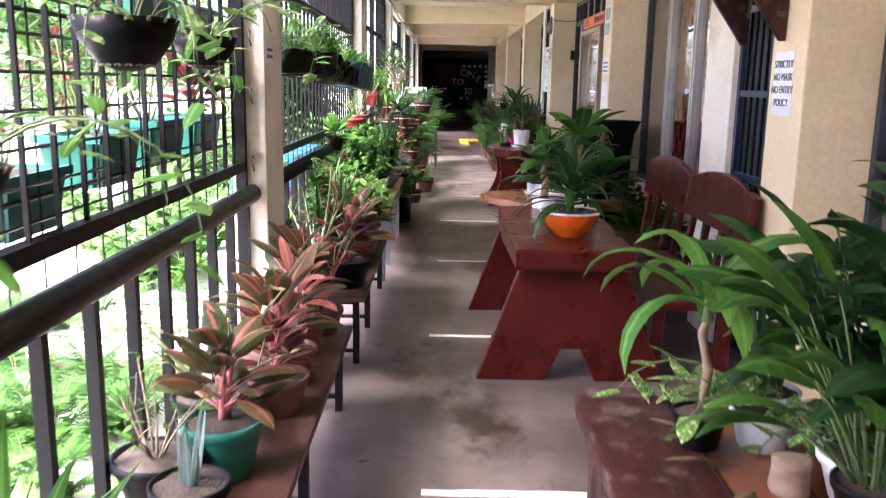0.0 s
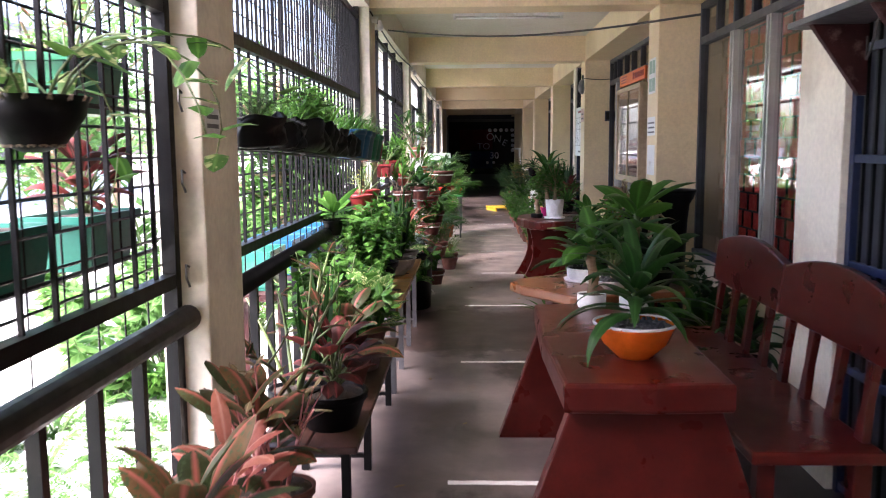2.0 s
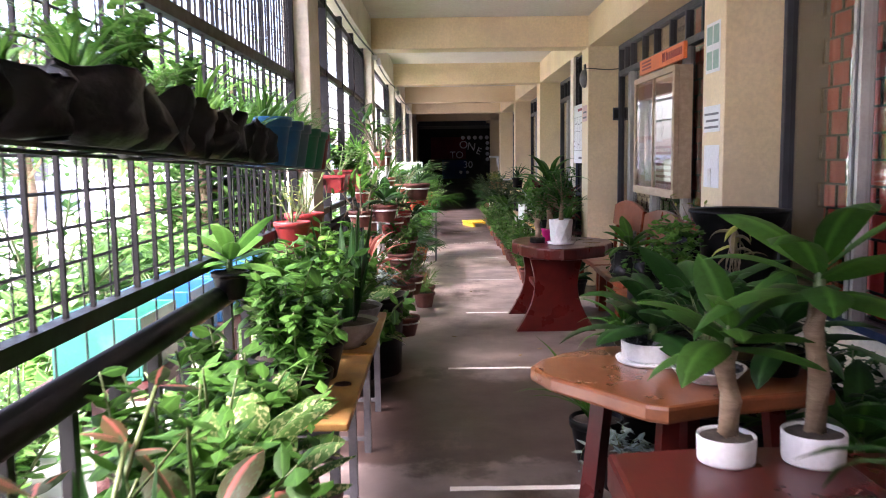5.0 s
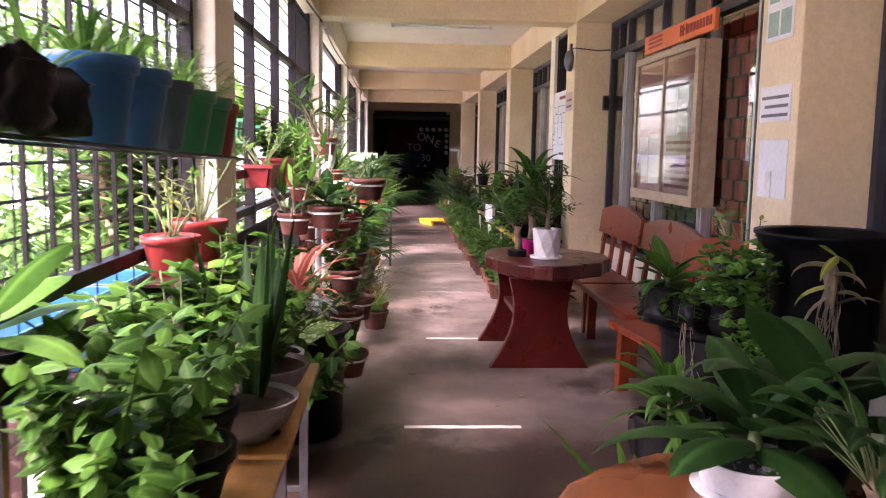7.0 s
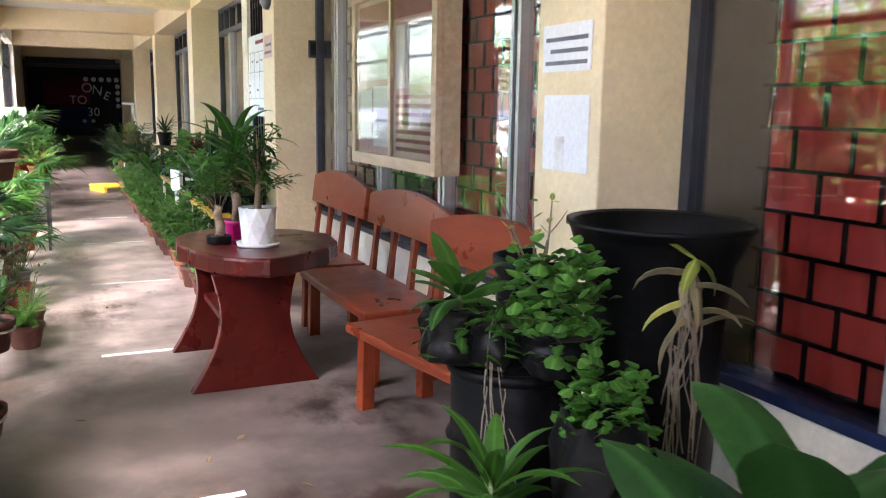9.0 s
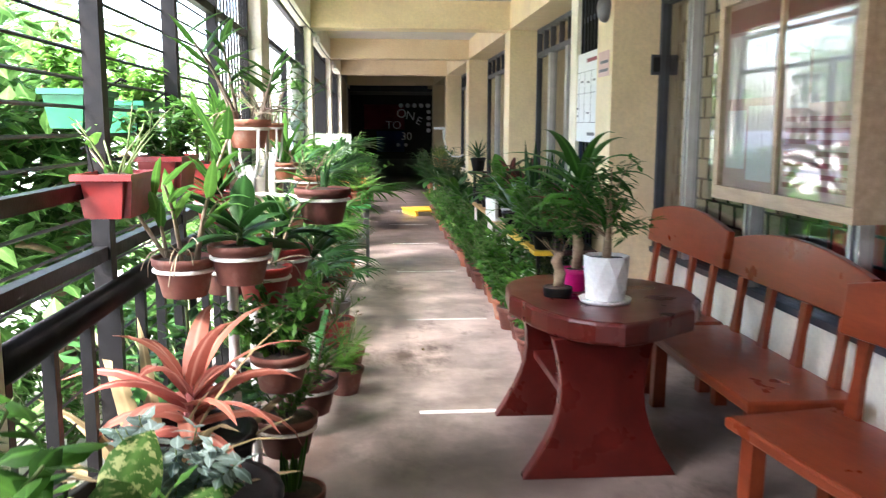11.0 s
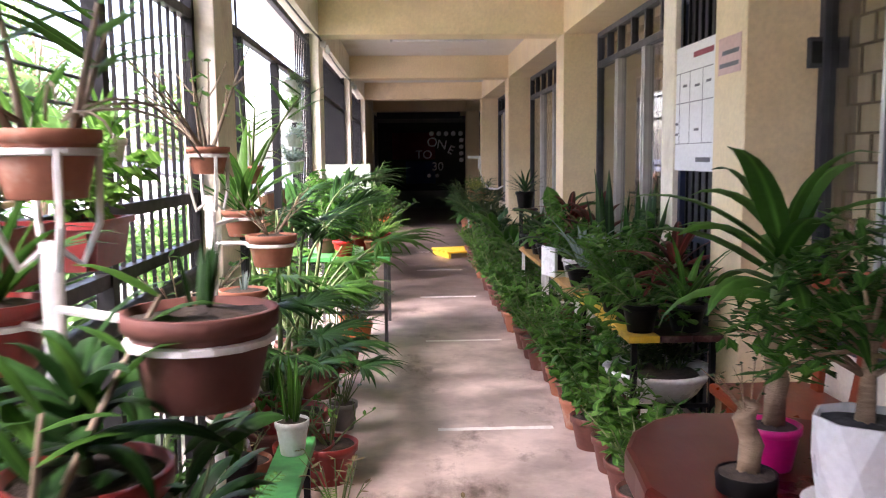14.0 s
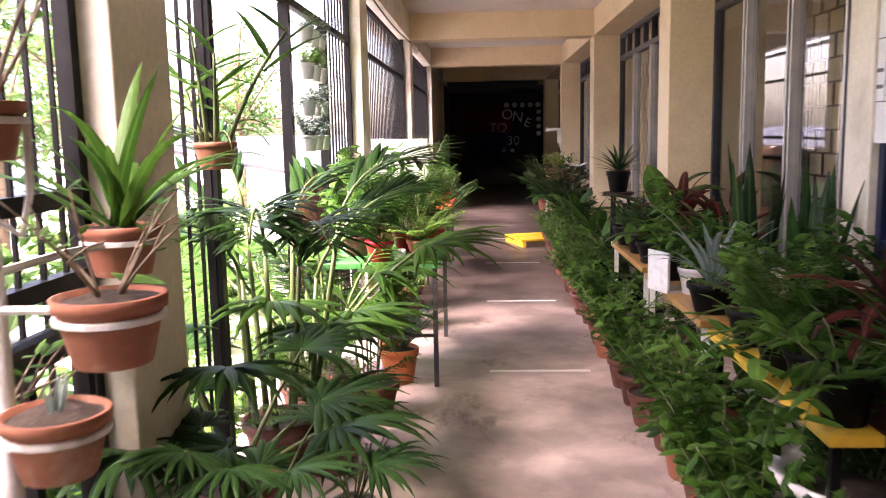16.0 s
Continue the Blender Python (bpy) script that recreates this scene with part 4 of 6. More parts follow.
def pebbles(ob, r, z, n, seed):
    """Loose dark gravel heaped in a pot."""
    q = random.Random(seed)
    bm = bmesh.new()
    for k in range(n):
        a, d, c = q.uniform(0, 6.28), r * q.random() ** 0.5, q.uniform(0.006, 0.013)
        m = pose(d * math.cos(a), d * math.sin(a), z + q.uniform(0, 0.012), q.uniform(0, 90), q.uniform(0, 90), q.uniform(0, 360)) @ Matrix.Diagonal((c, c * q.uniform(0.7, 1.0), c * q.uniform(0.5, 0.8), 1))
        bmesh.ops.create_icosphere(bm, subdivisions=1, radius=1.0, matrix=m)
    tagged(part("gravel", bm, M["pebble"], ob, "loose dark grey gravel"), kind="stuff")


# ---- outdoors ----
M["yard"] = surface("pale_sunlit_concrete", (0.56, 0.55, 0.52), (0.68, 0.66, 0.62), 0.8, 20, 0.9, dirt=(0.42, 0.40, 0.34), dirt_scale=0.5)
M["facade"] = surface("white_washed_facade", (0.76, 0.76, 0.73), (0.84, 0.84, 0.81), 0.6, 15, 0.8, dirt=(0.5, 0.48, 0.42), dirt_scale=0.4)
structure("ground", slab(-400, -1.02, -400, 400, -0.6, -0.35), M["yard"], "pale sunlit concrete and earth yard", "ground")
structure("ground_right", slab(-1.02, 400, -400, 400, -0.62, -0.37), M["yard"], "pale ground under the building", "ground")


def outdoor_bush(x, y, z, size, kind, tint, name="shrub"):
    ob = root(name, pose(x, y, z, 0, 0, (x * 77 + y * 131) % 360), "sunlit green %s growing outside the grille" % name, name, "shrubs outside the grille")
    meshes, st = plant_meshes(kind, int(abs(y * 10)) % 3)
    m = Matrix.Diagonal((size, size, size, 1))
    for nm, me in meshes:
        child(nm, tinted(me, L[tint]), ob, m)
    if st:
        child("stem", tinted(st, M["stem"]), ob, m)


g = random.Random(4)
for k in range(64):
    y = -2.5 + k * 0.42 + g.uniform(-0.2, 0.2)
    if 2.3 < y < 6.4:
        continue
    outdoor_bush(g.uniform(-2.9, -1.25), y, -0.35, g.uniform(0.55, 1.1), g.choice(("fern", "bush", "herb", "bush")), g.choice(("outer", "bright", "light", "outer")))
for k in range(16):
    y = 7.5 + k * 1.1 + g.uniform(-0.3, 0.3)
    outdoor_bush(g.uniform(-5.0, -3.4), y, -0.35, g.uniform(1.0, 1.9), g.choice(("bush", "herb")), "outer")


def tree(x, y, h, crown, seed):
    q = random.Random(seed)
    ob = root("tree", pose(x, y, -0.35), "leafy tree with pale trunk in the sunlit yard", "tree", "trees in the yard")
    bm, lf = bmesh.new(), bmesh.new()
    tube(bm, [(0, 0, 0), (0.06, 0.03, h * 0.3), (-0.03, 0.08, h * 0.6), (0.05, 0, h * 0.9)], 0.12, 9, 0.3)
    for s in range(17):
        a, e = q.uniform(0, 6.28), q.uniform(-0.1, 1.1)
        b = Vector((0, 0, h * q.uniform(0.35, 0.85)))
        pts = stalk(bm, b, a, e, crown * q.uniform(0.6, 1.15), 0.035, q.uniform(-0.2, 0.6), 5, 5)
        for k in range(120):
            t = q.uniform(1.2, 5)
            c = pts[int(min(4, t))].lerp(pts[min(5, int(t) + 1)], t % 1) + Vector((q.gauss(0, 0.24), q.gauss(0, 0.24), q.gauss(0, 0.2)))
            leaf(lf, c, q.uniform(0, 6.28), q.uniform(-0.7, 0.6), q.uniform(0.14, 0.24), q.uniform(0.07, 0.11), 0.6, "lance", 2, 0.2)
    part("trunk", bm, M["bark"], ob, "", True)
    part("crown", lf, L["outer"], ob)


for k in range(46):
    outdoor_bush(g.uniform(-3.4, -1.5), g.uniform(2.4, 6.0), -0.35, g.uniform(0.38, 0.62), "fern", g.choice(("green", "outer", "green")))
for i, (x, y, h, c) in enumerate(((-2.3, 11.0, 3.0, 0.85), (-2.1, 12.1, 2.4, 0.7), (-5.4, 11.5, 3.6, 1.5), (-6.6, 14.6, 3.2, 1.3), (-7.2, 17.5, 4.2, 1.8), (-6.6, 21.5, 4.0, 1.7), (-7.5, 10.0, 4.2, 1.8), (-6.8, 24.5, 4.6, 2.0), (-5.5, 29.5, 4.4, 1.9))):
    tree(x, y, h, c, i + 3)

house = root("building", pose(-17, 8, -0.35), "white-washed two-storey building across the yard", "building")
part("wall", slab(-0.3, 0, -26, 34, 0, 6.4), M["facade"], house)
part("roof", prism(bmesh.new(), [(-4.0, 6.4), (0.7, 6.3), (0.7, 6.45), (-4.0, 8.2)], "y", -26.5, 34.5), M["grey_metal"], house)
for k in range(14):
    for z in (1.0, 4.0):
        w = part("window", slab(0.0, 0.06, -24 + 4.1 * k, -22.2 + 4.1 * k, z, z + 1.4, 0.01), M["alu"], house)
        part("pane", slab(0.05, 0.07, -23.9 + 4.1 * k, -22.3 + 4.1 * k, z + 0.1, z + 1.3), M["dark_frame"], w)

# Stand-in for a brown facade beyond the bars; its height dims the far bays.
shed = root("shed", pose(-1.45, 0, -0.35), "low reddish-brown boarded wall outside the grille, added to dim the corridor", "shed")
M["shed_wood"] = surface("reddish_brown_boards", (0.20, 0.10, 0.065), (0.32, 0.17, 0.11), 2, 30, 0.8, stretch=(1, 6, 0.4), dirt=(0.15, 0.09, 0.06))
for k in range(42):
    part("board", slab(-0.03, 0.0 + 0.006 * (k % 2), 17.4 + 0.31 * k, 17.7 + 0.31 * k, 0.0, 1.45 + 0.012 * (k % 3)), M["shed_wood"], shed)
part("roof", prism(bmesh.new(), [(-1.6, 1.80), (0.06, 1.475), (0.06, 1.50), (-1.6, 1.83)], "y", 17.3, 30.5), M["grey_metal"], shed)

# stacked timber beside the railing, and blue crates
for k in range(9):
    tagged(part("plank", slab(-2.5 + 0.02 * k, -1.45, 4.5 + 0.16 * k, 4.57 + 0.16 * k, -0.2, -0.14, 0.006), M["white_paint"]), "pale weathered timber slat of a low rack", "plank", "planks in the yard")
tagged(part("plank_support", slab(-2.3, -1.55, 4.45, 5.9, -0.35, -0.205), M["twig"]), "low timber bearer under the planks", "timber")
for y, c in ((6.62, "teal"), (7.35, "blue"), (7.95, "blue"), (8.5, "blue")):
    bm = slab(-1.75, -1.35, y, y + 0.5, 0.52, 0.535)
    for x0, x1, y0, y1 in ((-1.75, -1.735, y, y + 0.5), (-1.365, -1.35, y, y + 0.5), (-1.734, -1.366, y, y + 0.015), (-1.734, -1.366, y + 0.485, y + 0.5)):
        box(bm, x0, x1, y0, y1, 0.536, 0.80, 0.004)
    tagged(part("crate", bm, POT[c]), "open %s plastic crate on a stand outside the grille" % c, "crate", "crates outside the grille")
tagged(part("stand", slab(-1.8, -1.3, 6.5, 9.1, 0.46, 0.515, 0.005), M["wood_old"]), "low timber shelf under the crates", "shelf")
for y in (6.6, 7.75, 8.95):
    tagged(part("shelf_post", slab(-1.58, -1.52, y, y + 0.06, -0.35, 0.46), M["wood_old"]), "timber post carrying the shelf", "post", "posts of the outdoor shelf")

# ---- furniture ----
def bench(x0, x1, y0, y1, z, mat, leg_mat, label, legs, thick=0.03, planks=2, name="bench"):
    ob = root(name, pose(0, 0, 0), label, "bench")
    w = (x1 - x0) / planks
    for k in range(planks):
        part("plank", slab(x0 + w * k + 0.003, x0 + w * (k + 1) - 0.003, y0, y1, z - thick, z, 0.006), M[mat], ob)
    for y in legs:
        for x in (x0 + 0.04, x1 - 0.06):
            part("leg", slab(x - 0.017, x + 0.017, y - 0.017, y + 0.017, 0, z - thick), M[leg_mat], ob)
        part("crossbar", slab(x0 + 0.057, x1 - 0.077, y - 0.01, y + 0.01, 0.06, 0.08), M[leg_mat], ob)
        part("crossbar", slab(x0 + 0.057, x1 - 0.077, y - 0.012, y + 0.012, z - thick - 0.03, z - thick - 0.002), M[leg_mat], ob)
    return ob


bench(-0.80, -0.37, 0.2, 3.35, 0.39, "wood_bench", "black_metal", "long weathered brown plank bench on black legs", (0.4, 1.3, 2.3, 3.28))
bench(-0.76, -0.36, 3.86, 5.72, 0.39, "wood_bench", "black_metal", "weathered brown plank bench beside the railing", (3.95, 4.62, 5.62))
desk = bench(-0.80, -0.35, 5.80, 6.80, 0.58, "wood_yellow", "grey_metal", "yellow-stained school desk bench on grey steel legs", (5.86, 6.44), planks=3)
desk2 = bench(-0.80, -0.35, 6.84, 7.88, 0.58, "wood_yellow", "grey_metal", "yellow-stained school desk bench with round holes", (7.12, 7.80), planks=3)
for dk, y in ((desk, 6.3), (desk2, 7.02)):
    # A dark disc on the top puts the hole's shade into its colour.
    part("hole_disc", lathe(bmesh.new(), [(0.035, 0.5805), (0.035, 0.583), (0.028, 0.584), (0.026, 0.581)], 16, -0.43, y), M["wood_old"], dk, "dark disc painting the shaded round hole in the desk top")


def trestle(x0, x1, y, waist, half_top, z, notch=True):
    """Splayed plank leg with curved sides and a notch at the foot."""
    cx = (x0 + x1) / 2
    half = (x1 - x0) / 2
    side = []
    for k in range(9):
        t = k / 8
        w = half * (1 - t) + half_top * t - waist * math.sin(math.pi * t)
        side.append((w, t * z))
    o = [(cx + w, h) for w, h in side] + [(cx - w, h) for w, h in side[::-1]]
    if notch:
        o += [(cx - 0.13, 0.0), (cx - 0.05, 0.17), (cx + 0.05, 0.17), (cx + 0.13, 0.0)]
    return prism(bmesh.new(), o, "y", y, y + 0.075, 0.006)


def table_one():
    ob = root("table", pose(0, 0, 0), "heavy red varnished wooden table with splayed plank legs", "table")
    part("tabletop", prism(bmesh.new(), [(0.40, 3.66), (0.72, 3.65), (1.0, 3.67), (1.02, 4.5), (1.01, 5.19), (0.7, 5.2), (0.41, 5.16), (0.385, 4.4)], "z", 0.59, 0.70, 0.016), M["wood_red"], ob)
    for y in (3.72, 5.06):
        part("leg", trestle(0.22, 1.18, y, 0.0, 0.27, 0.59), M["wood_red"], ob)
    part("stretcher", slab(0.62, 0.76, 3.797, 5.058, 0.26, 0.33, 0.008), M["wood_red"], ob)


table_one()


def hump(y0, y1, z0, z1, rise):
    o = [(y0, z0), (y1, z0)]
    n = 10
    for k in range(n + 1):
        t = k / n
        o.append((y1 + (y0 - y1) * t, z1 - rise + rise * math.sin(math.pi * (0.12 + 0.76 * t))))
    return o


def sala_bench(y0, y1, x0, x1, humps, mat, label, seat=0.43, top=1.0, turn=0.0, about=(0, 0)):
    ob = root("wooden_bench", pose(*about, 0, 0, 0, turn) @ pose(-about[0], -about[1], 0), label, "bench")
    part("seat", prism(bmesh.new(), [(x0, y0), (x0 - 0.015, (y0 + y1) / 2), (x0, y1), (x1, y1), (x1, y0)], "z", seat - 0.05, seat, 0.012), M[mat], ob)
    for y in (y0 + 0.05, y1 - 0.12):
        for x in (x0 + 0.03, x1 - 0.10):
            part("leg", prism(bmesh.new(), [(x, 0), (x + 0.07, 0), (x + 0.075, seat - 0.051), (x + 0.01, seat - 0.051)], "y", y, y + 0.07, 0.005), M[mat], ob)
    w = (y1 - y0) / humps
    tilt = pose(x1 - 0.04, 0, seat, 0, 7, 0)
    for k in range(humps):
        a, b = y0 + w * k + 0.01, y0 + w * (k + 1) - 0.01
        part("backrest", prism(bmesh.new(), hump(a, b, 0.30, top - seat, 0.12), "x", -0.015, 0.03, 0.008), M[mat], ob, "", False, tilt)
        for t in (0.12, 0.37, 0.63, 0.88):
            y = a + (b - a) * t
            part("slat", prism(bmesh.new(), [(y - 0.035, 0.001), (y + 0.035, 0.001), (y + 0.022, 0.16), (y + 0.03, 0.299), (y - 0.03, 0.299), (y - 0.022, 0.16)], "x", -0.008, 0.024, 0.003), M[mat], ob, "", False, tilt)
    return ob


sala_bench(3.72, 5.86, 1.08, 1.56, 2, "wood_red", "red-brown varnished wooden bench with two arched backrests", 0.43, 1.04)
sala_bench(11.04, 12.34, 1.47, 1.93, 1, "wood_chair", "orange-brown varnished wooden chair beside the column", 0.43, 1.02)
sala_bench(9.68, 10.98, 1.45, 1.93, 1, "wood_chair", "orange-brown varnished wooden chair under the bulletin board", 0.43, 1.0)
sala_bench(8.52, 9.60, 1.38, 1.86, 1, "wood_chair", "orange-brown varnished chair turned towards the round table", 0.43, 1.0, 9, (1.7, 9.06))


def slab_table():
    ob = root("table", pose(0, 0, 0), "natural-edge brown wooden slab table on splayed legs", "table")
    o = [(0.34, 6.40), (0.40, 6.22), (0.55, 6.02), (0.68, 5.84), (0.75, 5.80), (0.95, 5.88), (1.25, 5.95), (1.42, 6.0), (1.46, 6.2), (1.38, 6.55), (1.05, 6.78), (0.70, 6.74), (0.50, 6.62), (0.40, 6.52)]
    part("tabletop", prism(bmesh.new(), o, "z", 0.555, 0.62, 0.014), M["wood_brown"], ob)
    for x, y, dx, dy in ((0.62, 6.28, -0.06, 0.0), (0.80, 5.98, -0.04, -0.05), (1.22, 6.08, 0.05, -0.04), (1.05, 6.56, 0.02, 0.05)):
        bm = bmesh.new()
        tube(bm, [(x + dx, y + dy, 0), (x + dx * 0.6, y + dy * 0.6, 0.2), (x, y, 0.556)], 0.05, 4, 0.9)
        part("leg", bm, M["wood_red"], ob)


slab_table()


def round_table():
    ob = root("table", pose(0, 0, 0), "dark red wooden table with a rough-edged round top", "table")
    q = random.Random(8)
    o = []
    for k in range(26):
        a = 6.28319 * k / 26
        r = 0.46 + 0.03 * math.sin(3 * a + 1) + q.uniform(-0.015, 0.015)
        o.append((1.05 + r * 0.98 * math.cos(a), 10.45 + r * 1.25 * math.sin(a)))
    part("tabletop", prism(bmesh.new(), o, "z", 0.62, 0.72, 0.016), M["wood_red"], ob)
    for y in (9.98, 10.78):
        part("leg", trestle(0.61, 1.29, y, 0.09, 0.22, 0.62, False), M["wood_red"], ob)
    part("shelf", slab(0.80, 1.10, 10.056, 10.779, 0.32, 0.36, 0.006), M["wood_red"], ob)


round_table()

# worn table and loose boards near the start
ob = root("side_table", pose(0, 0, 0), "worn dark maroon painted table with chipped paint", "table")
o = [(0.37, -0.3), (0.60, -0.3), (0.605, 1.60)] + [(0.487 + 0.118 * math.cos(a), 1.63 + 0.108 * math.sin(a)) for a in (0.3, 0.7, 1.1, 1.57, 2.0, 2.4, 2.8)] + [(0.37, 1.60)]
part("tabletop", prism(bmesh.new(), o, "z", 0.675, 0.72, 0.012), M["wood_old"], ob)
for y in (0.0, 1.4):
    part("leg", slab(0.40, 0.45, y, y + 0.16, 0, 0.675), M["wood_old"], ob)
    part("leg", slab(0.52, 0.57, y, y + 0.16, 0, 0.675), M["wood_old"], ob)
ob = root("low_table", pose(0, 0, 0), "rough brown board platform carrying potted plants", "table")
for k in range(4):
    part("board", slab(0.62 + 0.16 * k, 0.775 + 0.16 * k, -0.2, 1.70 - 0.05 * k, 0.675, 0.70, 0.005), M["wood_brown"], ob)
for x, y in ((0.65, -0.1), (1.18, -0.1), (0.65, 1.45), (1.18, 1.45)):
    part("leg", slab(x, x + 0.05, y, y + 0.05, 0, 0.675), M["wood_old"], ob)

# yellow edged plant bench and far tables
def plant_table(x0, x1, y0, y1, z, top, legs, label):
    ob = root("plant_table", pose(0, 0, 0), label, "table")
    n = 3 if x1 - x0 > 0.2 else 1
    w = (x1 - x0) / n
    for k in range(n):
        part("plank", slab(x0 + w * k + 0.002, x0 + w * (k + 1) - 0.002, y0, y1, z - 0.035, z, 0.005), M[top if k == 0 or top != "yellow_paint" else "wood_old"], ob)
    for x in (x0 + 0.04, x1 - 0.04):
        for y in (y0 + 0.05, y1 - 0.05):
            part("leg", slab(x - 0.014, x + 0.014, y - 0.014, y + 0.014, 0, z - 0.035), M[legs], ob)
    part("crossbar", slab(x0 + 0.054, x1 - 0.054, y0 + 0.04, y0 + 0.06, z * 0.4, z * 0.4 + 0.02), M[legs], ob)


M["green_paint"] = surface("green_painted_wood", (0.05, 0.30, 0.08), (0.09, 0.42, 0.12), 4, 40, 0.45, dirt=(0.04, 0.18, 0.06), dirt_scale=6)
plant_table(1.13, 1.60, 12.50, 13.76, 0.62, "yellow_paint", "black_metal", "yellow painted plank bench on thin black legs")
plant_table(1.16, 1.60, 14.0, 15.3, 0.60, "wood_yellow", "white_paint", "yellow-brown plank bench on white steel legs")
plant_table(1.18, 1.60, 15.5, 16.8, 0.60, "wood_yellow", "white_paint", "yellow-brown plank bench on white steel legs")
plant_table(1.2, 1.60, 23.2, 24.4, 0.75, "wood_yellow", "white_paint", "small far table on thin white legs")
plant_table(-0.74, -0.06, 14.9, 16.2, 0.74, "green_paint", "grey_metal", "bright green painted plant table")
plant_table(-0.74, -0.14, 18.6, 19.8, 0.74, "orange_board", "grey_metal", "orange-red painted plant table")
plant_table(-0.48, -0.33, 10.5, 12.1, 0.30, "green_paint", "black_metal", "low green plank bench beside the grille")

# yellow boards on the floor
ob = root("pallet", pose(0.82, 21.2, 0, 0, 0, 18), "low yellow painted wooden pallet on the floor", "pallet")
for k in range(4):
    part("slat", slab(-0.28, 0.28, -0.34 + 0.18 * k, -0.20 + 0.18 * k, 0.07, 0.10, 0.005), M["yellow_paint"], ob)
for x in (-0.26, 0.22):
    part("runner", slab(x, x + 0.04, -0.34, 0.34, 0, 0.07), M["yellow_paint"], ob)

# ---- fixtures on walls and ceiling ----
board = root("bulletin_board", pose(1.88, 0, 0), "glazed wooden bulletin board with papers on the window wall", "bulletin board")
M["board_wood"] = surface("light_brown_board_wood", (0.42, 0.30, 0.19), (0.55, 0.41, 0.27), 5, 40, 0.5, stretch=(6, 1, 6))
M["pinkish"] = surface("pink_backing_paper", (0.62, 0.40, 0.38), (0.72, 0.52, 0.50), 3, 40, 0.7, relief=0.02)
M["maroon"] = surface("maroon_print", (0.24, 0.04, 0.06), (0.34, 0.07, 0.09), 6, 40, 0.7, relief=0.0)
BY0, BY1, BZ0, BZ1 = 9.72, 11.10, 1.13, 2.20
part("case", slab(0.012, 0.118, BY0 + 0.002, BY1 - 0.002, BZ0 + 0.002, BZ1 - 0.002), M["board_wood"], board)
for a, b, c, d in ((BY0, BY1, BZ0, BZ0 + 0.07), (BY0, BY1, BZ1 - 0.05, BZ1), (BY0, BY0 + 0.06, BZ0 + 0.07, BZ1 - 0.05), (BY1 - 0.06, BY1, BZ0 + 0.07, BZ1 - 0.05)):
    part("frame", slab(-0.03, 0.011, a, b, c, d, 0.004), M["board_wood"], board)
part("frame", slab(-0.028, 0.0, 10.39, 10.42, BZ0 + 0.07, BZ1 - 0.05, 0.002), M["board_wood"], board)
part("backing_paper", slab(0.006, 0.0105, BY0 + 0.06, BY1 - 0.06, BZ0 + 0.07, BZ1 - 0.05), M["pinkish"], board)
for a, b, c, d in ((9.85, 10.15, 1.62, 1.95), (10.17, 10.36, 1.60, 1.96), (10.48, 10.75, 1.25, 1.62), (10.50, 11.0, 1.66, 1.98), (10.78, 11.0, 1.3, 1.6)):
    part("sheet", slab(0.001, 0.004, a, b, c, d), M["paper"], board)
for k in range(7):
    part("print_band", slab(0.002, 0.005, 9.82, 10.36, 1.24 + 0.05 * k, 1.262 + 0.05 * k), M["maroon"], board)
part("print_band", slab(0.002, 0.005, 9.82, 11.02, 2.0, 2.12), M["maroon"], board, "dark red printed heading band")
gl = part("glass", slab(-0.02, -0.016, BY0 + 0.06, BY1 - 0.06, BZ0 + 0.07, BZ1 - 0.05), M["glass_clear"], board)
gl.visible_shadow = False

M["sign_red"] = surface("dark_red_lettering", (0.25, 0.01, 0.01), (0.35, 0.015, 0.01), 6, 40, 0.5, relief=0.0)
sign = root("sign_board", pose(1.86, 10.18, 2.285, 0, 0, 0), "narrow orange sign board above the bulletin board", "sign")
part("panel", slab(-0.012, 0.02, -0.70, 0.70, -0.065, 0.065, 0.004), M["orange_board"], sign)
face = pose(-0.0135, 0, 0, 90, 0, -90)
words("lettering", "BH", 0.11, M["sign_red"], face @ pose(0.16, 0, 0), sign)
for k in range(8):
    part("letter_bar", slab(-0.0145, -0.0125, -0.66 + 0.055 * k, -0.62 + 0.055 * k, -0.028, 0.03), M["sign_red"], sign)
for k in range(3):
    part("letter_bar", slab(-0.0145, -0.0125, 0.28, 0.60, -0.035 + 0.03 * k, -0.02 + 0.03 * k), M["sign_red"], sign)


def notice(y0, y1, z0, z1, label, lines=4, x=XR, mat="paper", head=None):
    ob = root("notice", pose(x - 0.004, 0, 0), label, "notice")
    part("sheet", slab(0.0, 0.003, y0, y1, z0, z1), M[mat], ob)
    h = (z1 - z0) / (lines + 1)
    for k in range(lines):
        a = z0 + h * (k + 0.55)
        part("print_line", slab(-0.001, 0.001, y0 + 0.02, y1 - 0.02 - 0.03 * (k % 2), a, a + h * 0.35), M["ink"], ob)
    return ob


pol = root("notice", pose(XR - 0.004, 3.70, 1.52), "white printed policy notice taped on the column", "notice")
part("sheet", slab(0, 0.003, -0.11, 0.11, -0.15, 0.15), M["paper"], pol)
for txt, z in (("STRICTLY", 0.09), ("NO MASK", 0.03), ("NO ENTRY", -0.03), ("POLICY", -0.09)):
    words("lettering", txt, 0.05, M["ink"], pose(-0.001, 0, z, 90, 0, -90), pol)
M["teal_print"] = surface("green_print", (0.25, 0.42, 0.36), (0.36, 0.52, 0.45), 9, 40, 0.6, relief=0)
nb = root("notice", pose(XR - 0.004, 0, 0), "notice with four pale green panels taped on the column", "notice")
part("sheet", slab(0, 0.003, 8.04, 8.30, 1.98, 2.28), M["paper"], nb)
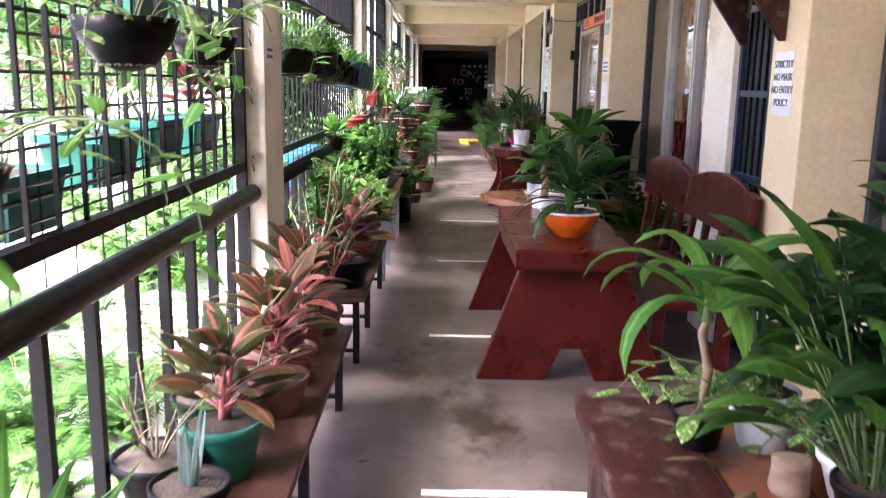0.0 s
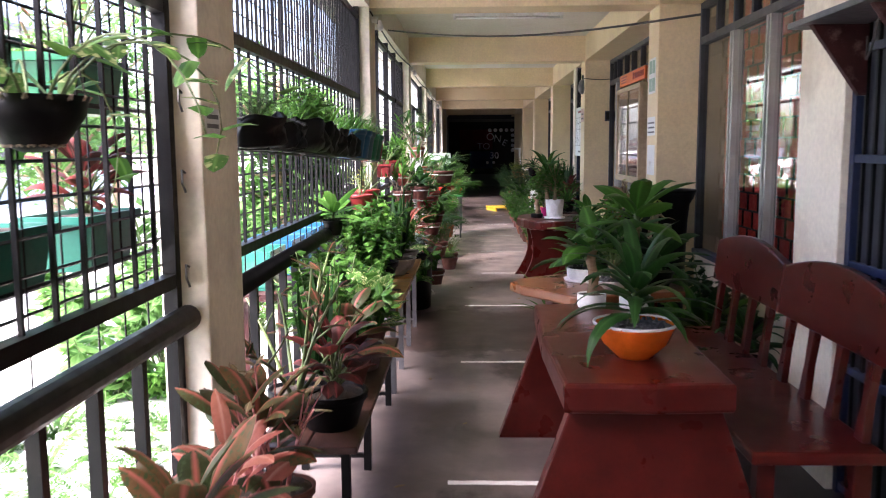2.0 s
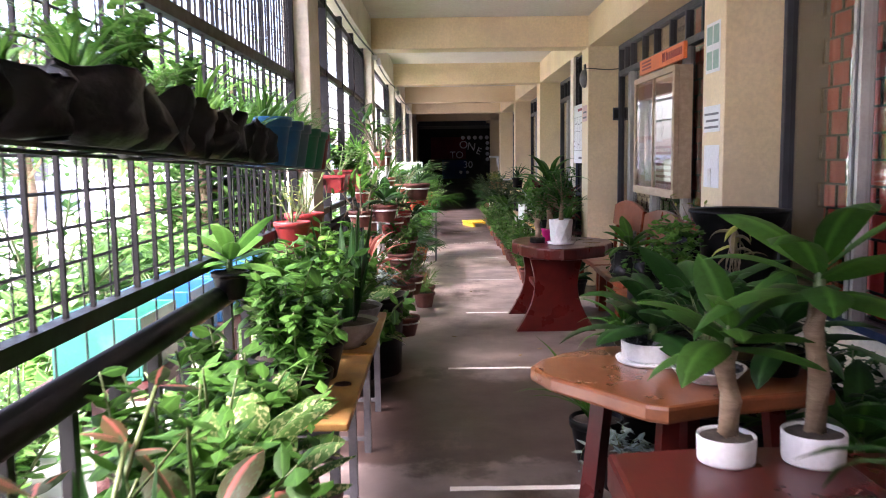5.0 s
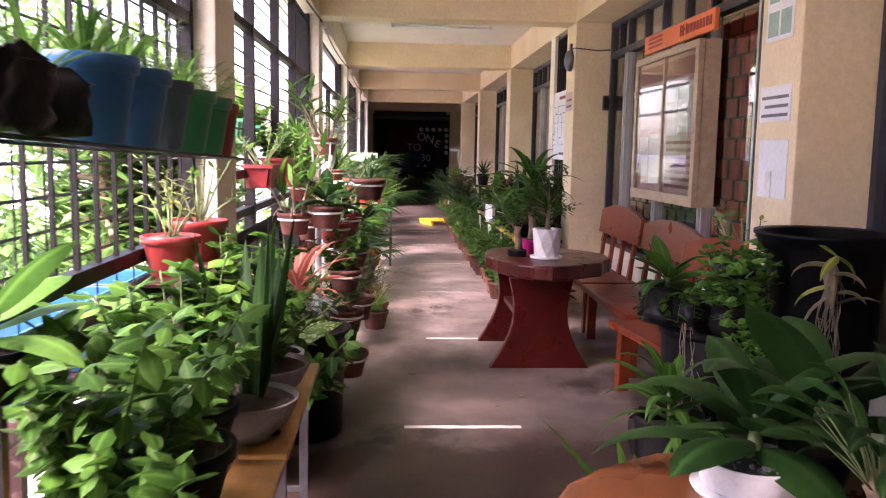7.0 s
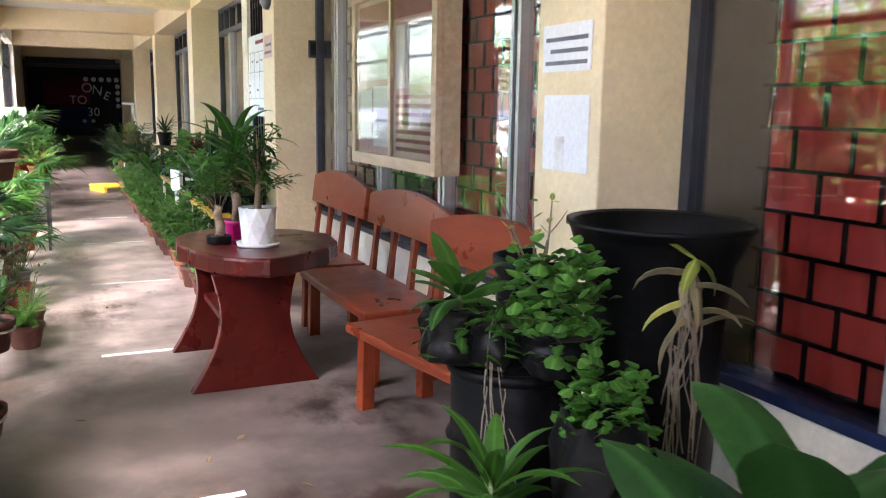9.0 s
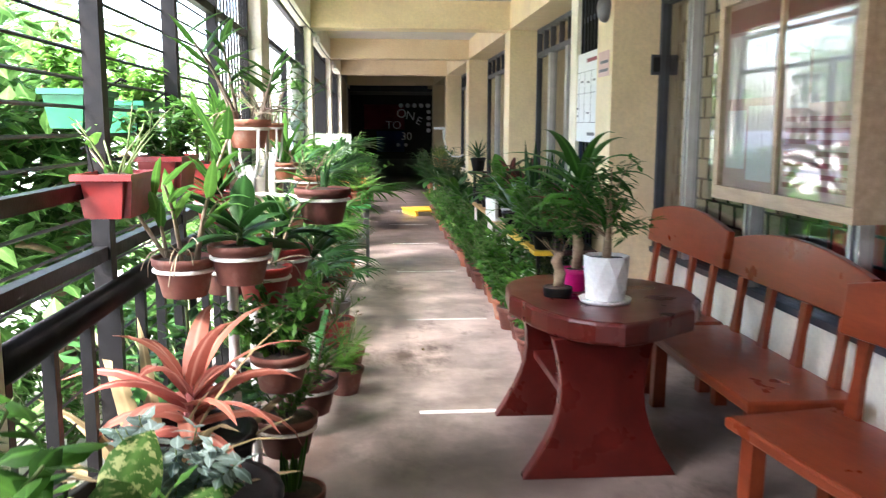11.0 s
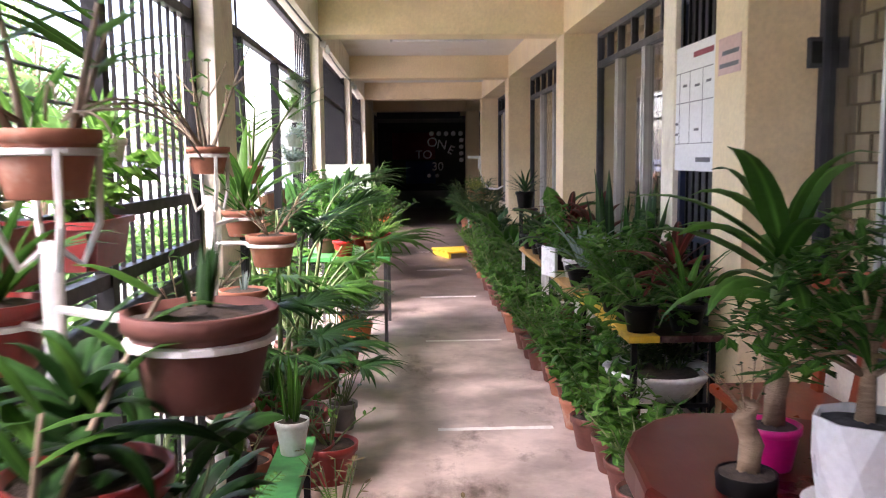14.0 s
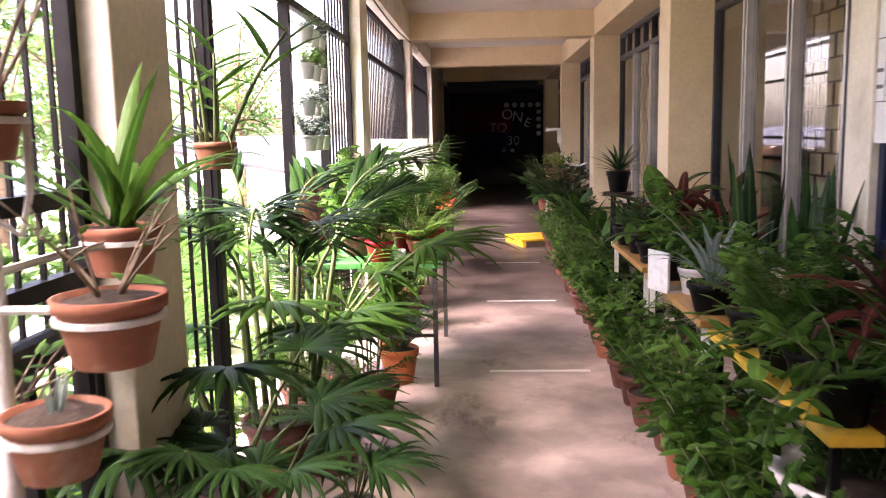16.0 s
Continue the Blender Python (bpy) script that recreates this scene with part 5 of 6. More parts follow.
for a in (8.06, 8.18):
    for c in (2.0, 2.15):
        part("green_panel", slab(-0.001, 0.001, a, a + 0.10, c, c + 0.11), M["teal_print"], nb)
notice(8.02, 8.32, 1.62, 1.78, "white typed notice taped on the column", 3)
notice(8.02, 8.30, 1.28, 1.54, "blank white paper taped on the column", 0)
sw = tagged(part("switch_plate", slab(XR - 0.008, XR - 0.001, 8.16, 8.22, 1.28, 1.40, 0.002), M["white_paint"]), "pale switch plate on the column", "switch")
# large white poster on the barred door
po = root("poster", pose(XR + 0.01, 0, 0), "large white ruled poster fixed over the barred door", "poster")
part("sheet", slab(0, 0.006, 12.86, 13.58, 1.40, 2.10), M["paper"], po)
for z in (1.95, 1.78, 1.55):
    part("rule", slab(-0.0015, 0.001, 12.90, 13.54, z, z + 0.004), M["ink"], po)
for y in (13.05, 13.25, 13.42):
    part("rule", slab(-0.0015, 0.001, y, y + 0.004, 1.55, 1.95), M["ink"], po)
for y, z in ((12.93, 1.87), (13.1, 1.86), (13.3, 1.87), (13.44, 1.66), (13.44, 1.60), (13.1, 1.62)):
    part("print_line", slab(-0.0015, 0.001, y, y + 0.07, z, z + 0.014), M["ink"], po)
part("print_line", slab(-0.0015, 0.001, 12.92, 13.14, 1.45, 1.475), M["ink"], po)
part("print_line", slab(-0.0015, 0.001, 12.9, 13.2, 2.02, 2.05), M["maroon"], po, "faint red heading")
notice(12.52, 12.80, 1.88, 2.06, "pink printed notice on the column", 2, XR, "pinkish")
# transom grille beside the bell
tg = root("vent_grille", pose(XR + 0.02, 0, 0), "black barred opening above the poster", "grille")
for k in range(6):
    part("bar", slab(0, 0.014, 12.92 + 0.1 * k, 12.935 + 0.1 * k, 2.1, 2.66), M["black_metal"], tg)

bell = root("school_bell", pose(XR - 0.001, 12.62, 2.36), "round grey school bell on the column", "bell")
part("dome", lathe(bmesh.new(), [(0.10, 0), (0.105, 0.012), (0.095, 0.04), (0.06, 0.06), (0.02, 0.066)], 22), M["grey_metal"], bell, "", True, pose(0, 0, 0, 0, -90, 0))
part("backplate", slab(-0.02, 0, -0.03, 0.03, 0.09, 0.16, 0.004), M["dark_frame"], bell)
cb = tagged(part("bell_cable", tube(bmesh.new(), [(XR - 0.01, 12.62, 2.47), (XR + 0.0, 12.45, 2.46), (XR + 0.1, 12.445, 2.45), (XR + 0.22, 12.445, 2.44), (XR + 0.34, 12.445, 2.45)], 0.006, 6), M["cable"]), "thin black cable running from the bell", "cable")
sk = root("socket_box", pose(1.965, 12.45, 1.95), "black electrical box on the column's edge", "socket")
part("body", slab(-0.04, 0.03, -0.03, -0.001, -0.07, 0.07, 0.006), M["dark_frame"], sk)
part("cover", slab(-0.03, 0.02, -0.036, -0.0302, -0.05, 0.05, 0.002), M["black_metal"], sk)


def tube_light(y):
    ob = root("tube_light", pose(0.50, y, ZC), "white fluorescent batten, unlit, on the ceiling", "ceiling light", "fluorescent battens on the ceiling")
    part("body", slab(-0.62, 0.62, -0.025, 0.025, -0.045, -0.001, 0.006), M["white_paint"], ob)
    part("tube", rod(bmesh.new(), (-0.58, 0, -0.065), (0.58, 0, -0.065), 0.013, n=10), POT["white"], ob, "", True)
    for x in (-0.6, 0.6):
        part("lamp_holder", slab(x - 0.015, x + 0.015, -0.018, 0.018, -0.085, -0.0455, 0.004), M["white_paint"], ob)


for y in (1.4, 5.9, 10.4, 14.9, 19.4, 23.9, 28.3):
    tube_light(y)


def sagging(name, a, b, sag, r, label):
    a, b = Vector(a), Vector(b)
    pts = [a.lerp(b, k / 12) - Vector((0, 0, sag * math.sin(math.pi * k / 12))) for k in range(13)]
    return tagged(part(name, tube(bmesh.new(), pts, r, 6), M["cable"], None, "", True), label, "cable")


sagging("cable", (-0.76, 9.45, 2.72), (1.648, 6.7, 2.42), 0.10, 0.009, "black cable sagging across the corridor")
sagging("cable", (-0.76, 12.4, 2.66), (-0.76, 16.9, 2.66), 0.06, 0.008, "black cable along the edge beam")
sagging("cable", (-0.76, 7.9, 2.66), (-0.76, 12.4, 2.66), 0.06, 0.008, "black cable along the edge beam")
sagging("cable", (-0.76, 16.9, 2.66), (-0.76, 21.4, 2.66), 0.05, 0.008, "black cable along the edge beam")
for y in (7.9, 12.38, 16.9, 21.4):
    ob = root("lamp_holder_box", pose(-0.70, y + 0.2, 2.60), "small pale lamp holder on the pillar", "lamp holder", "lamp holders on the pillars")
    part("base", rod(bmesh.new(), (-0.07, 0, 0.03), (-0.02, 0, 0.02), 0.035, 0.03, 10), M["white_paint"], ob)
    part("bulb", lathe(bmesh.new(), [(0.012, -0.07), (0.028, -0.05), (0.03, -0.03), (0.016, 0.0), (0.014, 0.015)], 12), POT["white"], ob, "", True)

# shelf on the pier
sh = root("wall_shelf", pose(XR, 4.0, 2.0), "grey wall shelf on dark wooden triangular brackets", "shelf")
part("shelf_board", slab(-0.26, -0.003, -0.42, 0.40, 0, 0.025, 0.004), M["grey_metal"], sh)
for y in (-0.29, 0.22):
    part("bracket", prism(bmesh.new(), [(-0.23, -0.002), (-0.003, -0.002), (-0.003, -0.28), (-0.03, -0.28)], "y", y, y + 0.035, 0.003), M["wood_old"], sh)
part("hanging_wire", tube(bmesh.new(), [(-0.03, 0.1, 0), (-0.04, 0.13, -0.12), (-0.02, 0.2, -0.14), (-0.01, 0.22, -0.05)], 0.005, 5), M["cable"], sh)

# sign on pillar, small hooks
ps = root("notice", pose(XL, 3.53, 1.61), "small grey notice nailed on the pillar", "notice")
part("sheet", slab(0.001, 0.004, -0.075, 0.075, -0.045, 0.045), M["paper"], ps)
for z in (-0.018, 0.012):
    part("print_line", slab(0.0035, 0.005, -0.06, 0.06, z, z + 0.014), M["ink"], ps)
for z in (1.70, 1.45, 1.15):
    tagged(part("wire_hook", tube(bmesh.new(), [(-0.83, 3.431, z), (-0.83, 3.40, z + 0.01), (-0.825, 3.385, z - 0.03), (-0.82, 3.40, z - 0.06)], 0.004, 5), M["cable"]), "bent wire hook on the pillar", "hook", "hooks on the pillar")

# dark end of the corridor with cut-out letters
eb = root("display_board", pose(0, 33.998, 0), "dark display board with white cut-out letters", "display board")
part("panel", slab(-0.78, 1.98, -0.06, 0, 0.5, 2.55), M["black_metal"], eb)
M["cloth_red"] = surface("dark_red_cloth", (0.10, 0.008, 0.02), (0.17, 0.015, 0.035), 3, 30, 0.85)
M["cloth_blue"] = surface("dark_blue_cloth", (0.008, 0.02, 0.09), (0.015, 0.04, 0.16), 3, 30, 0.85)
part("cloth_panel", slab(-0.35, 0.95, -0.066, -0.0605, 1.45, 2.25), M["cloth_red"], eb, "dark red cloth panel")
part("cloth_panel", slab(0.05, 0.95, -0.066, -0.0605, 0.72, 1.40), M["cloth_blue"], eb, "dark blue cloth panel")
M["letter"] = surface("white_paper_letters", (0.75, 0.76, 0.80), (0.85, 0.86, 0.9), 6, 40, 0.6, relief=0)
for txt, x, z, s, rot in (("O", 0.86, 1.95, 0.40, -5), ("N", 1.15, 1.88, 0.40, 10), ("E", 1.42, 1.72, 0.36, 25), ("TO", 0.60, 1.58, 0.36, 0), ("30", 1.02, 1.22, 0.36, 0)):
    words("letter", txt, s, M["letter"], pose(x, -0.07, z, 90, rot, 0), eb)
for k in range(5):
    part("paper_flower", rod(bmesh.new(), (0.84 + 0.22 * k, -0.07, 2.22), (0.84 + 0.22 * k, -0.062, 2.22), 0.075, n=10), M["letter"], eb)
for k in range(4):
    part("paper_flower", rod(bmesh.new(), (1.74, -0.07, 2.02 - 0.2 * k), (1.74, -0.062, 2.02 - 0.2 * k), 0.07, n=10), M["letter"], eb)
for x in (0.75, 1.0):
    part("paper_flower", rod(bmesh.new(), (x, -0.07, 0.95), (x, -0.062, 0.95), 0.06, n=10), M["letter"], eb)
br = root("white_bracket", pose(1.5, 24.6, 1.35), "white pipe bracket with a hanging cable", "pipe")
part("arm", slab(-0.25, 0.0, -0.03, 0.03, 0.12, 0.17, 0.006), M["white_paint"], br)
part("post", slab(-0.05, 0.0, -0.03, 0.03, -0.08, 0.119, 0.006), M["white_paint"], br)
part("hose", tube(bmesh.new(), [(-0.02, 0, -0.08), (0.0, -0.3, -0.3), (0.05, -1.0, -0.42), (0.12, -1.8, -0.4), (0.14, -2.4, -0.34)], 0.014, 7), M["white_paint"], br)
y0, y1 = 26.45, 27.6
gg = root("folding_grille", pose(XW - 0.024, 0, 0), "rusty lattice shutter folded against the wall", "grille")
for k in range(9):
    part("lattice_bar", slab(-0.01, 0.01, y0, y1, 0.7 + 0.22 * k, 0.72 + 0.22 * k), M["wood_old"], gg)
for k in range(5):
    part("lattice_bar", slab(-0.024, -0.011, y0 + k * (y1 - y0) / 4 - 0.01, y0 + k * (y1 - y0) / 4 + 0.01, 0.6, 2.6), M["wood_old"], gg)

# ---- plants: bench beside the railing ----
on = "on the plank bench"
P = potted
P("aglaonema", -0.58, 1.86, 0.39, "teal", 0.115, 0.165, 0.40, "red", where=on, stem="stem_pink", variant=0, turn=40)
P("sansevieria", -0.58, 1.55, 0.39, "black", 0.10, 0.13, 0.22, "silver", where=on)
P("twiggy", -0.72, 1.72, 0.39, "black", 0.12, 0.12, 0.30, "green", where=on, stem="twig")
P("twiggy", -0.68, 2.12, 0.39, "black", 0.125, 0.14, 0.42, "dry", where=on, stem="stem")
P("aglaonema", -0.52, 2.32, 0.39, "darkclay", 0.11, 0.13, 0.30, "wine", where=on, stem="stem_pink")
P("aglaonema", -0.55, 2.62, 0.39, "darkclay", 0.12, 0.13, 0.46, "red", where=on, stem="stem_pink", variant=1)
P("aglaonema", -0.56, 2.95, 0.39, "darkclay", 0.12, 0.13, 0.40, "pink", where=on, stem="stem_pink", variant=2)
P("twiggy", -0.50, 3.22, 0.39, "darkclay", 0.10, 0.12, 0.4, "dry", where=on, stem="stem_pink")
P("straps", -0.68, 0.9, 0.39, "black", 0.12, 0.14, 0.5, "green", where=on)
P("aglaonema", -0.60, 3.2, 0.39, "darkclay", 0.10, 0.13, 0.48, "red", where=on, stem="stem_pink", variant=0)
P("aglaonema", -0.50, 4.12, 0.39, "black", 0.15, 0.15, 0.42, "wine", where=on, variant=1)
P("twiggy", -0.66, 4.15, 0.39, "black", 0.11, 0.15, 0.7, "red", where=on)
P("sansevieria", -0.62, 4.45, 0.39, "darkclay", 0.11, 0.14, 0.55, "dark", where=on)
P("aglaonema", -0.52, 4.62, 0.39, "darkclay", 0.12, 0.14, 0.5, "red", where=on, variant=2)
P("aglaonema", -0.50, 5.02, 0.39, "grey", 0.13, 0.13, 0.5, "varieg", where=on, variant=0)
P("bush", -0.64, 5.0, 0.39, "black", 0.13, 0.15, 0.6, "green", where=on)
P("aglaonema", -0.52, 5.42, 0.39, "darkclay", 0.12, 0.13, 0.42, "varieg", where=on, variant=1)
P("herb", -0.62, 5.5, 0.39, "black", 0.12, 0.15, 0.6, "green", where=on)
P("herb", -0.64, 4.78, 0.39, "black", 0.11, 0.14, 0.55, "green", where=on)
P("bush", -0.66, 5.28, 0.39, "black", 0.11, 0.14, 0.55, "light", where=on)
on = "on the yellow desk bench"
P("herb", -0.55, 5.95, 0.58, "black", 0.13, 0.15, 0.42, "green", where=on)
P("herb", -0.62, 6.12, 0.58, "black", 0.14, 0.17, 0.48, "green", where=on)
P("herb", -0.58, 6.42, 0.58, "black", 0.16, 0.18, 0.52, "light", where=on)
P("herb", -0.62, 6.78, 0.58, "black", 0.14, 0.17, 0.52, "green", where=on)
P("sansevieria", -0.50, 6.98, 0.58, "grey", 0.17, 0.13, 0.62, "dark", "bowl", where=on, variant=1)
P("herb", -0.70, 7.12, 0.58, "darkclay", 0.12, 0.14, 0.46, "bright", where=on)
P("herb", -0.52, 7.38, 0.58, "grey", 0.18, 0.13, 0.40, "green", "bowl", where=on)
P("bush", -0.50, 7.72, 0.58, "white", 0.10, 0.09, 0.40, "green", where=on)
P("herb", -0.68, 7.65, 0.58, "black", 0.11, 0.14, 0.5, "green", where=on)

# hanging row along the grille: a rail carries the bags
hr = root("hanging_rail", pose(0, 0, 0), "thin steel rail hooked on the grille carrying grow bags", "rail")
BAG = lambda y: 1.532 - 0.027 * (y - 3.84)
for x in (-0.80, -0.66):
    part("rail", rod(bmesh.new(), (x, 3.84, BAG(3.84) - 0.006), (x, 7.9, BAG(7.9) - 0.006), 0.005, n=6), M["black_metal"], hr)
for y in (3.95, 5.2, 6.5, 7.8):
    part("hook", tube(bmesh.new(), [(-0.885, y, BAG(y) + 0.24), (-0.87, y, BAG(y) + 0.22), (-0.83, y, BAG(y) + 0.04), (-0.80, y, BAG(y) - 0.006), (-0.66, y, BAG(y) - 0.006)], 0.005, 5), M["black_metal"], hr)
g = random.Random(21)
for k in range(11):
    y = 3.98 + 0.215 * k
    P(g.choice(("straps", "fern", "herb", "straps")), -0.73 + g.uniform(-0.02, 0.02), y, BAG(y), "bag", g.uniform(0.095, 0.115), g.uniform(0.11, 0.15), g.uniform(0.15, 0.27), g.choice(("light", "green", "bright")), "bag", where="hanging on the grille")
for y, c, r_ in ((6.38, "blue", 0.115), (6.63, "blue", 0.12), (6.88, "greyblue", 0.115), (7.15, "green", 0.12), (7.40, "green", 0.12), (7.64, "red", 0.10)):
    P(g.choice(("straps", "fern")), -0.73, y, BAG(y), c, r_, 0.19, 0.24, g.choice(("light", "green")), where="hanging on the grille")

# hanging baskets and green boxes at the first bay
def basket(x, y, z, r, size):
    ob = root("hanging_basket", pose(x, y, z), "dark woven hanging basket with trailing pale vine", "hanging basket", "baskets hung on the grille")
    part("bowl", lathe(bmesh.new(), [(r * 0.2, -r), (r * 0.55, -r * 0.85), (r * 0.88, -r * 0.4), (r, 0), (r * 0.94, 0), (r * 0.8, -r * 0.3)], 22), POT["black"], ob, "", True)
    for k in range(3):
        a = 2.1 * k
        part("wire", rod(bmesh.new(), (r * math.cos(a), r * math.sin(a), 0), (-0.05, 0, 0.75), 0.002, n=4), M["cable"], ob)
    bm = bmesh.new()
    for k in range(16):
        a = 6.28 * k / 16
        rod(bm, (r * 1.01 * math.cos(a), r * 1.01 * math.sin(a), 0.0), (r * 0.5 * math.cos(a + 0.9), r * 0.5 * math.sin(a + 0.9), -r * 0.9), 0.003, n=4)
        rod(bm, (r * 1.01 * math.cos(a), r * 1.01 * math.sin(a), 0.0), (r * 0.5 * math.cos(a - 0.9), r * 0.5 * math.sin(a - 0.9), -r * 0.9), 0.003, n=4)
    part("netting", bm, M["twig"], ob)
    q = random.Random(int(y * 100))
    for k in range(9):
        a = 0.7 * k + q.uniform(-0.2, 0.2)
        bm = bmesh.new()
        pts = stalk(bm, (r * 0.5 * math.cos(a), r * 0.5 * math.sin(a), 0.0), a, q.uniform(0.5, 1.1), size * q.uniform(0.8, 1.5), 0.003, q.uniform(2.0, 3.4), 5, 10)
        part("vine", bm, M["stem"], ob, "", True)
        for i in range(2, 11, 1):
            if q.random() < 0.25:
                continue
            lf = bmesh.new()
            leaf(lf, pts[i], q.uniform(0, 6.28), q.uniform(-0.9, 0.5), q.uniform(0.05, 0.085), q.uniform(0.04, 0.06), q.uniform(0.3, 0.9), "heart", 4, 0.25)
            part("leaf", lf, L["varieg" if q.random() < 0.6 else "light"], ob, "", True)


basket(-0.68, 1.56, 1.62, 0.115, 0.36)
basket(-0.72, 2.32, 1.62, 0.10, 0.34)
basket(-0.74, 0.95, 1.35, 0.09, 0.34)
on = "hooked outside the grille"
for x, y, z, c in ((-1.02, 1.62, 1.12, "teal"), (-1.02, 2.15, 1.18, "teal"), (-1.02, 2.62, 1.20, "teal"), (-1.02, 3.12, 1.20, "teal"), (-1.02, 2.5, 1.62, "teal"), (-1.02, 3.08, 1.62, "green"), (-1.02, 0.9, 1.15, "green")):
    P(g.choice(("twiggy", "aglaonema")), x, y, z, c, 0.17, 0.15, 0.32, g.choice(("wine", "red", "green")), "box", where=on)
rk = root("outer_rail", pose(0, 0, 0), "steel rail outside the grille carrying planter boxes", "rail")
for z in (1.21, 1.64):
    part("rail", rod(bmesh.new(), (-0.93, 0.5, z), (-0.93, 3.4, z), 0.007, n=6), M["black_metal"], rk)

# pots on the rail by the second pillar
sv = root("rail_shelf", pose(0, 0, 0), "narrow board lying on the pipe railing", "shelf")
part("board", slab(-0.86, -0.70, 7.05, 7.90, 1.027, 1.042, 0.003), M["wood_old"], sv)
P("twiggy", -0.78, 7.24, 1.042, "red", 0.095, 0.13, 0.26, "yellowing", where="on the railing shelf")
P("twiggy", -0.78, 7.62, 1.042, "red", 0.11, 0.15, 0.36, "light", where="on the railing shelf")
P("broadleaf", -0.80, 6.05, 0.98, "black", 0.07, 0.1, 0.30, "light", where="hooked on the railing")

# ---- second and third bay along the grille ----
on = "standing on the floor beside the grille"
P("herb", -0.55, 8.72, 0.0, "black", 0.27, 0.55, 0.38, "silver", "drum", where=on)
P("aglaonema", -0.62, 8.35, 0.0, "darkclay", 0.14, 0.22, 0.75, "varieg", where=on)
P("dracaena", -0.60, 9.12, 0.0, "black", 0.20, 0.58, 0.58, "pink", "drum", where=on, stem="stem_pink")
P("straps", -0.66, 9.05, 0.0, "black", 0.15, 0.35, 0.80, "dry", where=on, stem="stem_pink")
P("bush", -0.70, 9.75, 0.0, "darkclay", 0.16, 0.25, 0.8, "dark", where=on)
P("herb", -0.68, 8.05, 0.0, "clay", 0.12, 0.2, 0.7, "green", where=on)


def plant_stand(x, y, pots, top, label="white painted steel plant stand with ring holders"):
    """A white pole with arms and rings, each ring with a clay pot in it."""
    ob = root("plant_stand", pose(x, y, 0), label, "plant stand", "white plant stands")
    part("pole", rod(bmesh.new(), (0, 0, 0.0), (0, 0, top), 0.019, n=10), M["white_paint"], ob, "", True)
    for k in range(3):
        a = 2.09 * k + 0.5
        part("foot", tube(bmesh.new(), [(0, 0, 0.14), (0.10 * math.cos(a), 0.10 * math.sin(a), 0.10), (0.2 * math.cos(a), 0.2 * math.sin(a), 0.008)], 0.008, 6), M["white_paint"], ob)
    for a, d, z, r, pm, kind, size, tint in pots:
        a = radians(a)
        cx, cy = d * math.cos(a), d * math.sin(a)
        bm = bmesh.new()
        if d:
            tube(bm, [(0, 0, z), (cx * 0.5, cy * 0.5, z + 0.005), (cx - r * 0.93 * math.cos(a), cy - r * 0.93 * math.sin(a), z)], 0.008, 6)
        else:
            for q in range(4):
                b = 1.57 * q + 0.6
                tube(bm, [(0, 0, z - 0.15), (0.05 * math.cos(b), 0.05 * math.sin(b), z - 0.19), (r * 0.9 * math.cos(b), r * 0.9 * math.sin(b), z - 0.12), (r * 0.95 * math.cos(b), r * 0.95 * math.sin(b), z)], 0.007, 5)
        part("arm", bm, M["white_paint"], ob)
        ring = [(cx + r * 0.93 * math.cos(6.28319 * k / 16), cy + r * 0.93 * math.sin(6.28319 * k / 16), z) for k in range(17)]
        part("ring", tube(bmesh.new(), ring, 0.007, 5), M["white_paint"], ob)
        P(kind, x + cx, y + cy, z - r * 0.85, pm, r, r * 1.25, size, tint, where="in a white plant stand", stem="twig" if kind in ("orchid", "twiggy") else "stem")


plant_stand(-0.50, 9.42, [(-70, 0.16, 1.10, 0.10, "darkclay", "broadleaf", 0.28, "dark"), (-130, 0.19, 1.06, 0.10, "darkclay", "orchid", 0.5, "light"), (60, 0.17, 0.98, 0.10, "red", "orchid", 0.42, "green"),
                          (-20, 0.17, 0.72, 0.10, "darkclay", "herb", 0.3, "green"), (15, 0.17, 0.46, 0.11, "darkclay", "bush", 0.28, "light"), (-15, 0.19, 0.22, 0.12, "darkclay", "sansevieria", 0.24, "green")], 1.10)
plant_stand(-0.52, 10.02, [(0, 0, 1.50, 0.09, "clay", "orchid", 0.5, "green"), (150, 0.17, 1.20, 0.10, "red", "straps", 0.35, "green"),
                           (-40, 0.40, 1.24, 0.105, "darkclay", "sansevieria", 0.13, "dark"), (-62, 0.32, 1.02, 0.115, "red", "dracaena", 0.34, "dark"), (-100, 0.30, 0.98, 0.10, "darkclay", "bromeliad", 0.24, "dark"), (-35, 0.24, 0.80, 0.11, "darkclay", "lily", 0.36, "dark"), (-20, 0.24, 0.45, 0.12, "darkclay", "orchid", 0.34, "green")], 1.35)
plant_stand(-0.62, 11.57, [(0, 0, 1.50, 0.075, "clay", "twiggy", 0.42, "light"), (86, 0.43, 1.25, 0.085, "clay", "straps", 0.46, "green"), (-13, 0.225, 1.19, 0.088, "clay", "twiggy", 0.24, "green"), (-23, 0.125, 1.0, 0.085, "clay", "sansevieria", 0.08, "silver"),
                           (146, 0.13, 0.85, 0.085, "clay", "twiggy", 0.36, "green"), (204, 0.12, 0.70, 0.08, "darkclay", "orchid", 0.26, "silver"), (-60, 0.14, 0.60, 0.085, "darkclay", "twiggy", 0.22, "dry")], 1.36)
